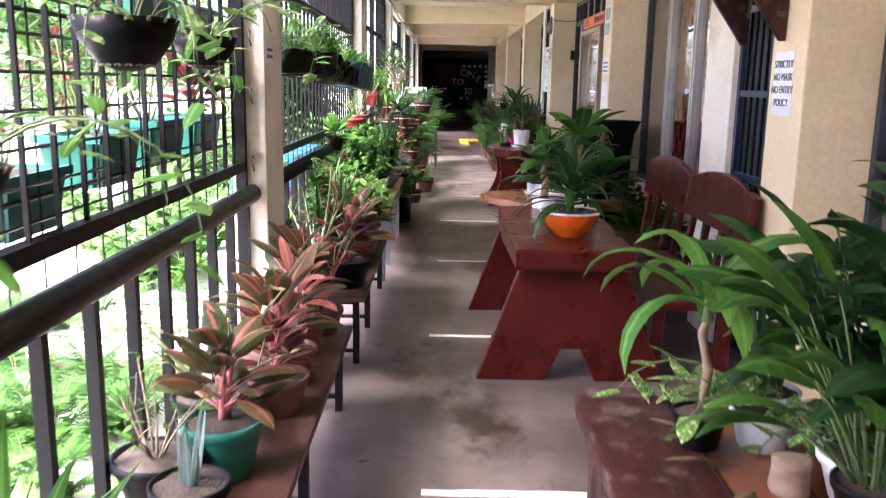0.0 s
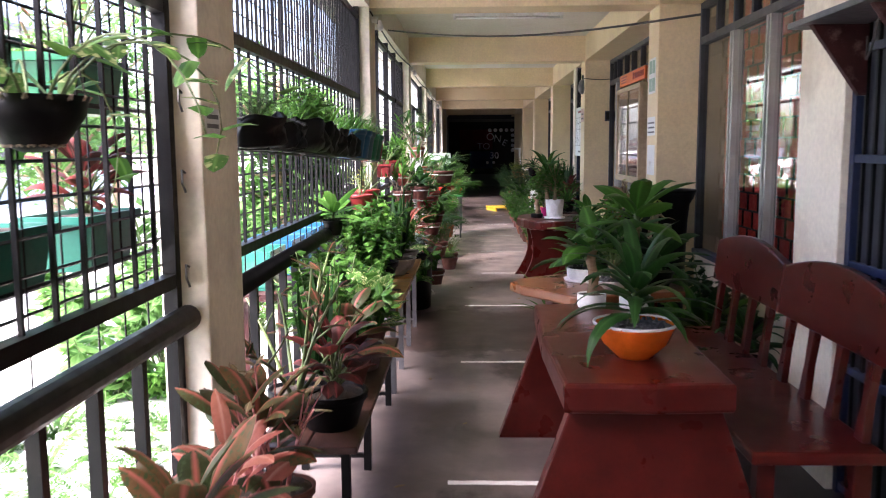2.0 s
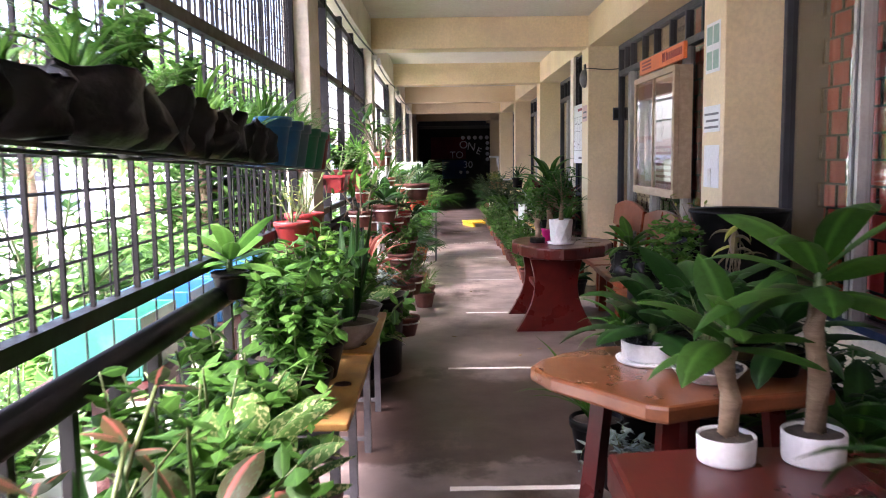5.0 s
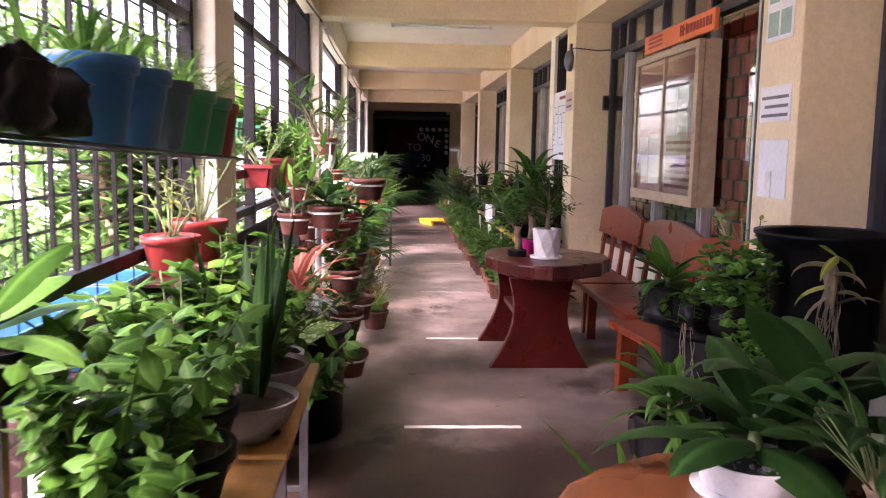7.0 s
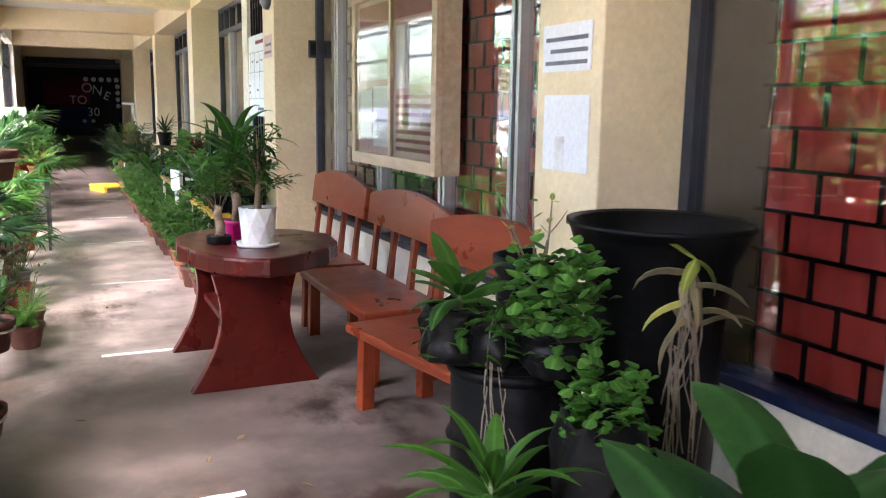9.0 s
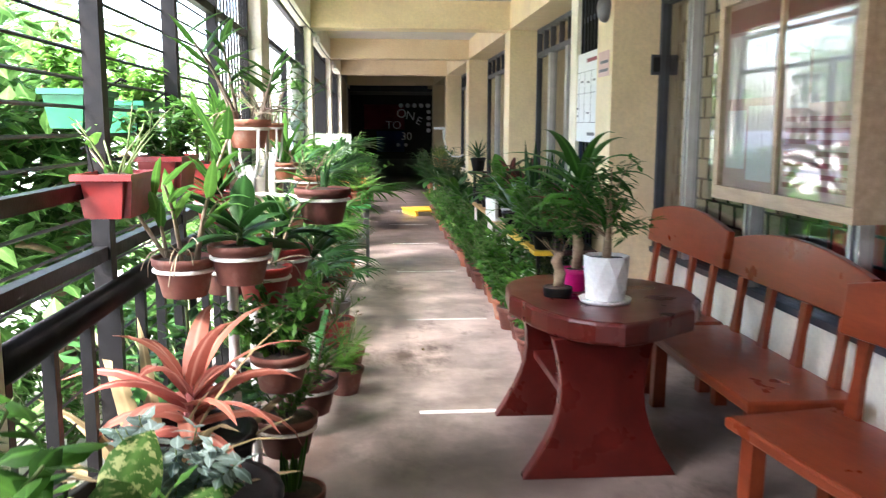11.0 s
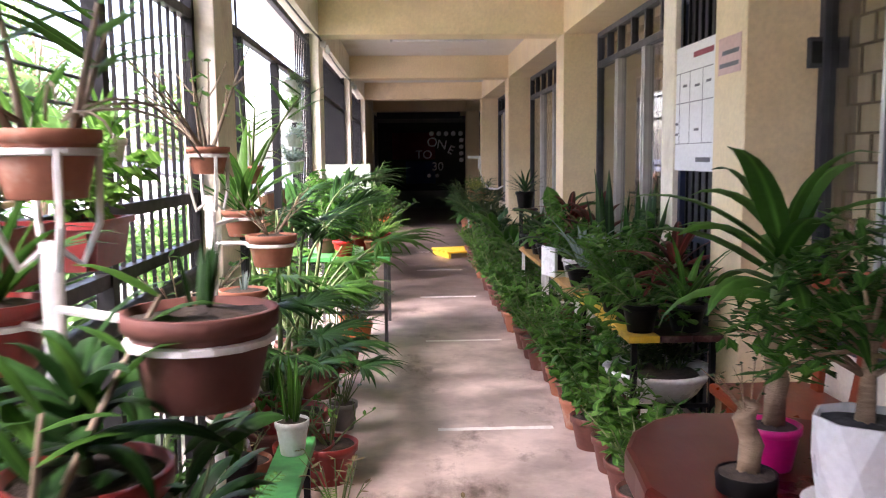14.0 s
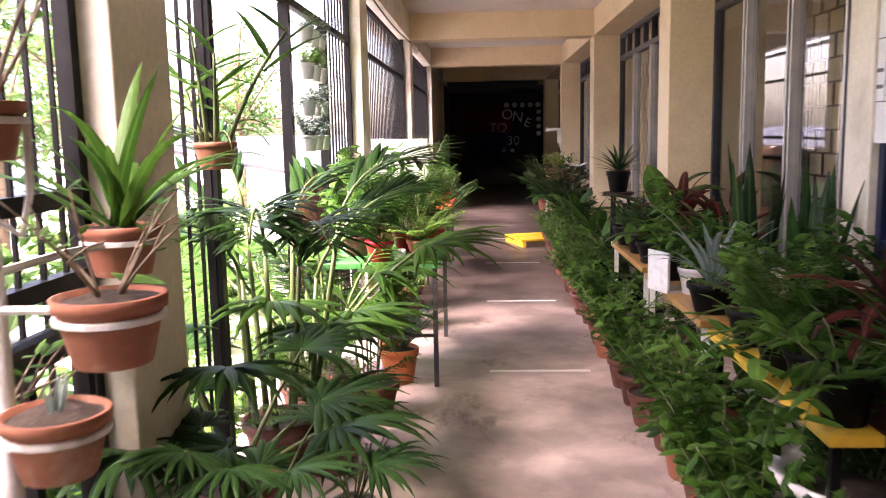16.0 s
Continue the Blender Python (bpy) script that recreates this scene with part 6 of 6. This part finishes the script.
for x, y, z, kind, s, t in ((-0.83, 9.22, 1.24, "twiggy", 0.3, "light"), (-0.83, 9.86, 1.27, "herb", 0.3, "green"), (-0.83, 10.4, 1.22, "orchid", 0.4, "light"), (-0.83, 10.9, 1.2, "herb", 0.35, "bright")):
    ob = P(kind, x + 0.03, y, z, "red", 0.15, 0.13, s, t, "box", where="hooked on the grille")
    part("hook", tube(bmesh.new(), [(-0.10, 0, 0.2), (-0.085, 0, 0.21), (-0.07, 0, 0.13)], 0.005, 5), M["black_metal"], ob)
for x, y, c, r, h, kind, s, t in ((-0.60, 12.60, "darkclay", 0.13, 0.18, "orchid", 0.45, "green"), (-0.30, 12.36, "red", 0.13, 0.18, "twiggy", 0.38, "green"), (-0.50, 12.62, "red", 0.17, 0.26, "fanpalm", 0.66, "dark"),
                                  (-0.70, 13.02, "red", 0.16, 0.26, "fanpalm", 1.0, "dark"), (-0.30, 13.10, "grey", 0.085, 0.15, "twiggy", 0.32, "silver"), (-0.72, 13.75, "darkclay", 0.17, 0.24, "areca", 1.6, "dark"),
                                  (-0.50, 13.75, "darkclay", 0.15, 0.2, "fern", 0.6, "light"), (-0.72, 14.35, "darkclay", 0.15, 0.22, "fanpalm", 1.25, "green"), (-0.42, 14.4, "darkclay", 0.16, 0.2, "areca", 0.6, "green"),
                                  (-0.33, 15.05, "orange", 0.12, 0.21, "bush", 0.42, "silver"), (-0.40, 15.45, "orange", 0.12, 0.22, "bush", 0.4, "green"), (-0.68, 14.72, "grey", 0.15, 0.2, "palm", 0.9, "green"),
                                  (-0.42, 16.45, "darkclay", 0.14, 0.2, "bush", 0.6, "green"), (-0.5, 17.1, "clay", 0.15, 0.22, "herb", 0.8, "green"), (-0.5, 17.8, "clay", 0.15, 0.22, "palm", 0.75, "green"),
                                  (-0.5, 20.3, "clay", 0.15, 0.22, "bush", 0.8, "green"), (-0.5, 21.2, "clay", 0.15, 0.22, "palm", 0.8, "dark"), (-0.5, 22.3, "clay", 0.15, 0.22, "bush", 0.8, "dark"), (-0.5, 23.6, "clay", 0.15, 0.22, "palm", 0.8, "dark"),
                                  (-0.70, 12.05, "black", 0.12, 0.22, "sansevieria", 0.5, "green"), (-0.20, 11.62, "darkclay", 0.11, 0.16, "twiggy", 0.3, "dry"), (-0.42, 12.35, "red", 0.14, 0.18, "twiggy", 0.25, "green"), (-0.66, 12.25, "clay", 0.11, 0.15, "twiggy", 0.3, "dry"),
                                  (-0.74, 11.20, "black", 0.10, 0.22, "bush", 0.5, "green"), (-0.20, 11.25, "darkclay", 0.11, 0.15, "fern", 0.32, "bright")):
    P(kind, x, y, 0.0, c, r, h, s, t, where=on)
on = "on the low green bench"
P("fern", -0.405, 10.62, 0.30, "black", 0.075, 0.11, 0.38, "light", where=on)
P("sansevieria", -0.405, 11.9, 0.30, "white", 0.07, 0.14, 0.3, "green", where=on)
on = "on the green table"
for x, y, c, r, kind, s, t in ((-0.42, 15.0, "brightred", 0.085, "bush", 0.3, "green"), (-0.18, 15.02, "clay", 0.085, "fern", 0.45, "bright"), (-0.58, 15.25, "darkclay", 0.1, "herb", 0.6, "light"), (-0.3, 15.4, "brightred", 0.09, "palm", 0.5, "green"), (-0.15, 15.65, "brightred", 0.085, "bush", 0.45, "green"), (-0.5, 15.75, "clay", 0.1, "herb", 0.6, "light"), (-0.25, 16.0, "clay", 0.1, "palm", 0.5, "light")):
    P(kind, x, y, 0.74, c, r, 0.12, s, t, where=on)
cr = root("slatted_crate", pose(-0.405, 10.88, 0.30), "small white slatted crate on the low green bench", "crate")
for k in range(6):
    part("slat", slab(-0.06 + 0.022 * k, -0.046 + 0.022 * k, -0.075, -0.067, 0.0, 0.20, 0.002), M["white_paint"], cr)
for z in (0.03, 0.16):
    part("rail", slab(-0.062, 0.066, -0.0665, -0.058, z, z + 0.02, 0.002), M["white_paint"], cr)
part("back", slab(-0.062, 0.066, 0.05, 0.058, 0.0, 0.19, 0.003), M["white_paint"], cr)
part("base", slab(-0.062, 0.066, -0.058, 0.05, 0.0, 0.012), M["white_paint"], cr)
for y, z in ((9.62, 1.50), (10.25, 1.48)):
    ob = P("herb", -1.03, y, z, "green", 0.15, 0.13, 0.3, "bright", "box", where="hooked outside the grille")
    part("hook", tube(bmesh.new(), [(0.16, 0, 0.16), (0.14, 0, 0.17), (0.075, 0, 0.125)], 0.005, 5), M["black_metal"], ob)
mug = root("small_white_pot", pose(-0.30, 14.97, 0.74), "tiny white pot on the green table", "pot")
part("body", lathe(bmesh.new(), [(0.025, 0), (0.035, 0.01), (0.036, 0.07), (0.032, 0.07), (0.03, 0.015)], 14), POT["white"], mug, "", True)
on = "on the orange table"
for x, y, c, kind, s, t in ((-0.5, 18.8, "clay", "bush", 0.6, "green"), (-0.25, 19.0, "brightred", "herb", 0.4, "light"), (-0.45, 19.4, "clay", "palm", 0.7, "green")):
    P(kind, x, y, 0.74, c, 0.1, 0.12, s, t, where=on)
M["sheet"] = surface("pale_green_sheet", (0.36, 0.46, 0.38), (0.48, 0.58, 0.49), 3, 40, 0.4)
wl = root("sheet_screen", pose(-0.62, 18.2, 1.0), "pale greenish sheet screen behind the plants", "screen")
part("sheet", slab(-0.28, 0.28, -0.01, 0.01, 0.0, 0.42, 0.004), M["sheet"], wl)
for x in (-0.26, 0.24):
    part("post", slab(x, x + 0.02, 0.011, 0.03, -1.0, 0.42), M["grey_metal"], wl)
# small white pots hung on the fourth bay's frame
for k in range(12):
    y, z = 14.95 + 0.2 * (k % 3), 1.98 - 0.2 * (k // 3)
    ob = P(g.choice(("herb", "pothos", "fern")), -0.80, y, z, "white", 0.055, 0.09, 0.16, g.choice(("bright", "silver", "light")), where="hung on the grille")
    part("hook", tube(bmesh.new(), [(-0.08, 0, 0.12), (-0.07, 0, 0.13), (-0.052, 0, 0.08)], 0.003, 4), M["white_paint"], ob)
P("straps", -0.83, 11.15, 1.45, "white", 0.07, 0.1, 0.3, "light", where="hung on the grille")
P("orchid", -0.80, 13.3, 1.35, "clay", 0.08, 0.1, 0.6, "green", where="hung on the grille")

# ---- right side, near the start ----
on = "on the board platform"
P("lily", 0.93, 1.36, 0.70, "black", 0.08, 0.11, 0.52, "dark", where=on, variant=1)
P("cane", 0.60, 1.37, 0.72, "black", 0.06, 0.08, 0.33, "light", where="on the worn table", variant=0, trunk=0.24)
P("pothos", 0.87, 1.16, 0.70, "white", 0.10, 0.10, 0.30, "varieg", where=on)
P("sansevieria", 0.80, 1.52, 0.70, "white", 0.08, 0.10, 0.32, "dark", where=on)
P("pothos", 0.76, 1.42, 0.70, "white", 0.075, 0.09, 0.34, "varieg", where=on)
P("lily", 1.10, 1.16, 0.70, "black", 0.09, 0.12, 0.66, "dark", where=on, variant=0)
P("herb", 0.95, 1.30, 0.70, "black", 0.08, 0.11, 0.46, "dark", where=on)
P("dracaena", 1.12, 1.40, 0.70, "black", 0.08, 0.11, 0.40, "green", where=on, trunk=0.32)
P("lily", 0.82, 1.05, 0.70, "black", 0.075, 0.10, 0.52, "green", where=on, variant=1)
P("lily", 1.02, 1.44, 0.70, "black", 0.08, 0.11, 0.52, "green", where=on, variant=2)
P("lily", 0.98, 0.80, 0.70, "black", 0.08, 0.11, 0.42, "dark", where=on, variant=0)
P("palm", 1.15, 1.25, 0.70, "black", 0.09, 0.13, 0.5, "green", where=on)
P("straps", 1.0, 0.98, 0.70, "black", 0.08, 0.12, 0.42, "dark", where=on)
P("pothos", 0.70, 0.72, 0.70, "orange", 0.07, 0.09, 0.22, "green", where=on)
lg = tagged(part("log", lathe(bmesh.new(), [(0.036, 0.701), (0.040, 0.712), (0.036, 0.755), (0.039, 0.775), (0.033, 0.776)], 12, 0.73, 1.19, wob=0.08), M["bark"], None, "", True), "short pale cut log on the board platform", "log")
for k in range(5):
    bm = bmesh.new()
    leaf(bm, (0, 0, 0), 0.4 * k, 0.3, 0.16, 0.045, 0.7, "lance", 5, 0.5)
    tagged(part("dry_leaf", bm, L["dry"], None, "", True, pose(0.635 + 0.009 * k, 1.55 - 0.12 * k, 0.704, 0, 0, 100 + 20 * k)), "curled dry brown leaf fallen on the boards", "leaf", "dry leaves on the boards")
# table one
ob = P("dracaena", 0.72, 4.06, 0.70, "glaze", 0.165, 0.135, 0.56, "dark", "bowl", where="on the red table", soil="gravel", variant=1)
part("rim", tube(bmesh.new(), [(0.160 * math.cos(6.28319 * k / 28), 0.160 * math.sin(6.28319 * k / 28), 0.135) for k in range(29)], 0.006, 6), POT["white"], ob, "white glazed lip", True)
pebbles(ob, 0.135, 0.121, 90, 1)
# bench end and slab table
on = "on the red table"
P("broadleaf", 0.70, 5.09, 0.70, "white", 0.075, 0.07, 0.34, "green", "low", where=on, trunk=0.24, variant=2)
P("broadleaf", 0.92, 5.08, 0.70, "white", 0.08, 0.08, 0.44, "green", "low", where=on, trunk=0.36, variant=0)
on = "on the slab table"
ob = P("broadleaf", 0.86, 6.46, 0.635, "white", 0.13, 0.075, 0.50, "dark", "low", where=on, soil="gravel", variant=0)
tagged(part("saucer", lathe(bmesh.new(), [(0.10, 0.6205), (0.145, 0.621), (0.152, 0.634), (0.145, 0.634), (0.12, 0.6345)], 26, 0.86, 6.46), POT["white"], None, "", True), "white ceramic saucer under the low pot", "saucer")
pebbles(ob, 0.115, 0.066, 70, 2)
ob = P("lily", 0.99, 6.13, 0.62, "white", 0.145, 0.06, 0.34, "dark", "bowl", where=on, soil="gravel", variant=2, trunk=0.12)
pebbles(ob, 0.125, 0.056, 80, 3)
P("broadleaf", 1.06, 6.52, 0.62, "black", 0.10, 0.10, 0.52, "dark", where=on, variant=1)
P("broadleaf", 1.30, 6.22, 0.62, "black", 0.10, 0.10, 0.46, "dark", where=on, variant=2)
on = "standing on the floor under the window"
P("straps", 0.72, 6.95, 0.0, "black", 0.13, 0.22, 0.55, "green", where=on)
P("pothos", 0.78, 6.62, 0.0, "black", 0.13, 0.18, 0.32, "silver", where=on)
for x, y, s, kind, t in ((1.62, 6.2, 0.6, "broadleaf", "green"), (1.75, 5.8, 0.6, "dracaena", "dark"), (1.78, 6.6, 0.6, "herb", "dark"), (1.72, 6.4, 0.5, "broadleaf", "dark"), (1.25, 6.95, 0.42, "dracaena", "dark"), (1.0, 7.1, 0.42, "straps", "green")):
    P(kind, x, y, 0.0, "black", 0.14, 0.24, s, t, where=on)
# tall black tub and bags beside the column
tb = root("black_tub", pose(1.63, 7.61, 0), "tall black plastic tub with a flared rim beside the column", "tub")
part("body", lathe(bmesh.new(), [(0.17, 0), (0.18, 0.02), (0.20, 0.9), (0.215, 1.06), (0.245, 1.115), (0.262, 1.16), (0.272, 1.165), (0.27, 1.18), (0.248, 1.17), (0.215, 1.07), (0.20, 0.95)], 28), POT["black"], tb, "", True)
part("soil", lathe(bmesh.new(), [(0.18, 1.02), (0.208, 1.04), (0.15, 1.055), (0.03, 1.06)], 20), M["soil"], tb)
bp = root("black_drum", pose(1.24, 7.74, 0), "tall black plastic drum carrying grow bags", "drum")
part("rim", lathe(bmesh.new(), [(0.19, 0.74), (0.205, 0.745), (0.207, 0.772), (0.19, 0.776)], 26), POT["black"], bp, "", True)
part("body", lathe(bmesh.new(), [(0.19, 0), (0.195, 0.02), (0.19, 0.26), (0.205, 0.28), (0.19, 0.3), (0.19, 0.52), (0.205, 0.54), (0.19, 0.56), (0.195, 0.76), (0.185, 0.78)], 26), POT["black"], bp, "", True)
P("lettuce", 1.26, 7.56, 0.78, "bag", 0.11, 0.12, 0.40, "light", "bag", where="on the black drum")
P("broadleaf", 1.06, 7.76, 0.78, "bag", 0.10, 0.16, 0.26, "green", "bag", where="on the black drum", variant=1)
P("pothos", 1.13, 7.66, 0.78, "bag", 0.09, 0.14, 0.26, "green", "bag", where="on the black drum")
P("lettuce", 1.24, 7.30, 0.0, "bag", 0.12, 0.76, 0.32, "light", "bag", where="standing beside the tub")
P("dracaena", 0.94, 7.30, 0.0, "bag", 0.14, 0.54, 0.42, "green", "bag", where="standing on the floor beside the drum")
P("pothos", 1.12, 7.30, 0.0, "bag", 0.09, 0.40, 0.26, "light", "bag", where="standing on the floor beside the drum")
P("twiggy", 1.58, 8.20, 0.0, "black", 0.15, 0.98, 0.40, "yellowing", "drum", where="standing beside the column", stem="twig")
dr = root("dry_hanging_plant", pose(1.51, 7.33, 1.10), "withered air plant with long pale roots hung on the tub", "hanging plant")
g2 = random.Random(9)
bm = bmesh.new()
for k in range(18):
    a = g2.uniform(0, 6.28)
    pts = [(0, 0.0, 0)]
    for s_ in range(1, 8):
        pts.append((0.018 * math.cos(a) * s_ ** 0.5 + g2.uniform(-0.016, 0.016), 0.016 * math.sin(a) * s_ ** 0.5 + g2.uniform(-0.016, 0.016), -s_ * g2.uniform(0.05, 0.085)))
    tube(bm, pts, 0.0028, 4, 0.6)
tagged(part("root_tangle", bm, M["twig"], dr), kind="stuff")
for k in range(13):
    bm = bmesh.new()
    leaf(bm, (0.01 * math.cos(k), 0.01 * math.sin(k), 0.02 - 0.035 * (k % 6)), k * 2.4, g2.uniform(-0.6, 0.6), g2.uniform(0.13, 0.22), 0.036, g2.uniform(1.2, 2.4), "strap", 6, 0.6, g2.uniform(-0.5, 0.5))
    part("leaf", bm, L["dry" if k % 3 else "yellowing"], dr, "", True)
# dark broad leaves low in front of the window
P("broadleaf", 1.62, 6.98, 0.0, "black", 0.14, 0.14, 0.40, "green", where=on, variant=2)

g = random.Random(71)
for x, y in ((-0.30, 2.75), (-0.22, 3.3), (-0.28, 4.4), (0.05, 5.3), (-0.2, 6.2), (0.9, 8.7), (0.55, 9.1), (0.1, 9.8), (0.75, 9.35), (0.3, 12.1)):
    bm = bmesh.new()
    leaf(bm, (0, 0, 0), 0.0, 0.25, g.uniform(0.05, 0.09), g.uniform(0.018, 0.03), 0.6, "lance", 4, 0.4)
    tagged(part("dry_leaf", bm, L["dry"], None, "", True, pose(x, y, 0.004, 0, 0, g.uniform(0, 360))), "small curled dry leaf on the concrete floor", "leaf", "dry leaves on the floor")

# ---- round table and beyond ----
on = "on the round table"
P("bonsai", 1.03, 10.28, 0.735, "white", 0.105, 0.20, 0.50, "green", "faceted", where=on, stem="bark", soil="gravel")
sc = tagged(part("saucer", lathe(bmesh.new(), [(0.085, 0.721), (0.115, 0.722), (0.12, 0.74), (0.112, 0.74), (0.10, 0.7345)], 24, 1.03, 10.28), POT["white"], None, "", True), "white ceramic saucer under the faceted pot", "saucer")
P("dracaena", 0.96, 10.56, 0.72, "magenta", 0.07, 0.11, 0.58, "green", where=on, trunk=0.30, variant=0)
P("twiggy", 0.84, 10.42, 0.72, "black", 0.07, 0.045, 0.16, "dark", "low", where=on, trunk=0.17, stem="bark")
on = "in the row along the wall"
g = random.Random(33)
for k in range(30):
    y = 11.75 + 0.32 * k
    P(g.choice(("bush", "herb", "bush")), 1.02 + g.uniform(-0.03, 0.03), y, 0.0, g.choice(("darkclay", "clay", "darkclay")), 0.115, 0.17, g.uniform(0.36, 0.52), g.choice(("light", "light", "green", "green")), where=on, group="row of potted shrubs along the wall")
for k in range(14):
    y = 11.8 + 0.75 * k
    P(g.choice(("broadleaf", "bush", "straps")), 1.42 + g.uniform(-0.05, 0.05), y if k != 1 else 12.2, 0.0, g.choice(("black", "darkclay")), 0.12, 0.18, g.uniform(0.28, 0.36) if y < 17 else g.uniform(0.6, 0.9), g.choice(("dark", "green")), where=on)
bw = root("bowl_planter", pose(1.36, 12.77, 0), "wide white cement bowl planter on a pedestal", "planter")
part("pedestal", lathe(bmesh.new(), [(0.13, 0), (0.135, 0.03), (0.09, 0.07), (0.085, 0.17), (0.10, 0.20)], 24), POT["white"], bw, "", True)
part("bowl", lathe(bmesh.new(), [(0.09, 0.20), (0.13, 0.215), (0.20, 0.28), (0.245, 0.35), (0.275, 0.375), (0.285, 0.395), (0.275, 0.405), (0.24, 0.395), (0.21, 0.36)], 32), POT["white"], bw, "", True)
part("soil", lathe(bmesh.new(), [(0.21, 0.36), (0.2, 0.375), (0.1, 0.385), (0.02, 0.39)], 20), M["soil"], bw)
for v, dx, s in ((0, 0.03, 0.40), (1, -0.10, 0.34), (2, 0.12, 0.36)):
    meshes, st = plant_meshes("bush", v)
    m = pose(dx, 0.02 * v, 0.375) @ Matrix.Diagonal((s, s, s, 1))
    child("foliage", tinted(meshes[0][1], L["dark"]), bw, m)
    tagged(child("stem", tinted(st, M["stem"]), bw, m), kind="stuff")
on = "on the plank bench by the wall"
for x, y, z, c, r, kind, s, t in ((1.22, 12.62, 0.62, "black", 0.09, "pothos", 0.5, "green"), (1.45, 12.62, 0.62, "black", 0.10, "straps", 0.5, "green"), (1.25, 12.88, 0.62, "black", 0.11, "pothos", 0.5, "light"), (1.48, 12.92, 0.62, "clay", 0.10, "dracaena", 0.55, "wine"), (1.25, 13.15, 0.62, "black", 0.12, "fern", 0.5, "light"), (1.46, 13.25, 0.62, "black", 0.11, "herb", 0.48, "green"),
                                  (1.26, 13.52, 0.62, "black", 0.12, "herb", 0.45, "light"), (1.48, 13.62, 0.62, "clay", 0.1, "sansevieria", 0.6, "dark"),
                                  (1.28, 14.2, 0.60, "black", 0.13, "straps", 0.5, "silver"), (1.48, 14.3, 0.60, "black", 0.12, "sansevieria", 0.75, "dark"), (1.3, 14.65, 0.60, "white", 0.09, "herb", 0.4, "green"), (1.48, 14.8, 0.60, "black", 0.12, "aglaonema", 0.6, "wine"),
                                  (1.28, 15.1, 0.60, "black", 0.12, "herb", 0.5, "light"), (1.5, 15.15, 0.6, "darkclay", 0.1, "straps", 0.55, "dry"),
                                  (1.3, 15.7, 0.60, "black", 0.12, "broadleaf", 0.42, "dark"), (1.5, 15.85, 0.60, "black", 0.12, "dracaena", 0.62, "wine"), (1.3, 16.15, 0.60, "black", 0.11, "straps", 0.4, "dark"), (1.5, 16.4, 0.60, "darkclay", 0.12, "broadleaf", 0.65, "green"), (1.3, 16.6, 0.60, "black", 0.13, "bromeliad", 0.4, "dark")):
    P(kind, x, y, z, c, r, 0.14, s, t, where=on)
st2 = root("pedestal_stool", pose(1.30, 17.2, 0), "tall narrow plant stool with thin legs", "stool")
part("top", lathe(bmesh.new(), [(0.12, 0.93), (0.13, 0.94), (0.13, 0.955), (0.12, 0.96)], 18), M["wood_old"], st2)
for k in range(3):
    a = 2.09 * k
    part("leg", rod(bmesh.new(), (0.1 * math.cos(a), 0.1 * math.sin(a), 0), (0.08 * math.cos(a), 0.08 * math.sin(a), 0.93), 0.012, n=6), M["black_metal"], st2)
P("bromeliad", 1.30, 17.2, 0.96, "black", 0.10, 0.17, 0.36, "dark", where="on a tall stool")
wb = root("styrofoam_box", pose(1.13, 14.72, 0.60, 0, 0, 20), "broken white foam box on the bench", "box")
part("side", slab(-0.015, 0.0, -0.10, 0.10, 0.0, 0.22, 0.004), POT["white"], wb)
part("side", slab(0.001, 0.12, 0.085, 0.10, 0.0, 0.18, 0.004), POT["white"], wb)
part("base", slab(0.001, 0.12, -0.10, 0.084, 0.0, 0.015), POT["white"], wb)
on = "in the far row along the wall"
for k in range(9):
    y = 21.6 + 0.7 * k
    P(g.choice(("broadleaf", "bush", "dracaena", "palm")), 1.35 + g.uniform(-0.1, 0.1), y, 0.0, g.choice(("black", "clay")), 0.15, 0.25, g.uniform(0.7, 1.0), "dark", where=on)
for x, y, c in ((1.3, 23.4, "yellowing"), (1.45, 23.8, "light"), (1.32, 24.2, "green")):
    P("bush", x, y, 0.75, "clay", 0.09, 0.12, 0.35, c, where="on the far small table")

# pale roots dangling from the grow bags on the drum
rt = root("hanging_roots", pose(1.10, 7.62, 0.80), "tangle of thin pale roots dangling from a grow bag", "roots")
g3 = random.Random(17)
bm = bmesh.new()
for k in range(12):
    pts = [(0.02 * math.cos(k), 0.02 * math.sin(k), 0.02)]
    for s_ in range(1, 7):
        pts.append((pts[0][0] * (1 + 0.3 * s_) + g3.uniform(-0.012, 0.012), pts[0][1] * (1 + 0.2 * s_) - 0.012 * s_ + g3.uniform(-0.012, 0.012), -0.07 * s_))
    tube(bm, pts, 0.002, 4, 0.6)
tagged(part("root_tangle", bm, M["twig"], rt), kind="stuff")
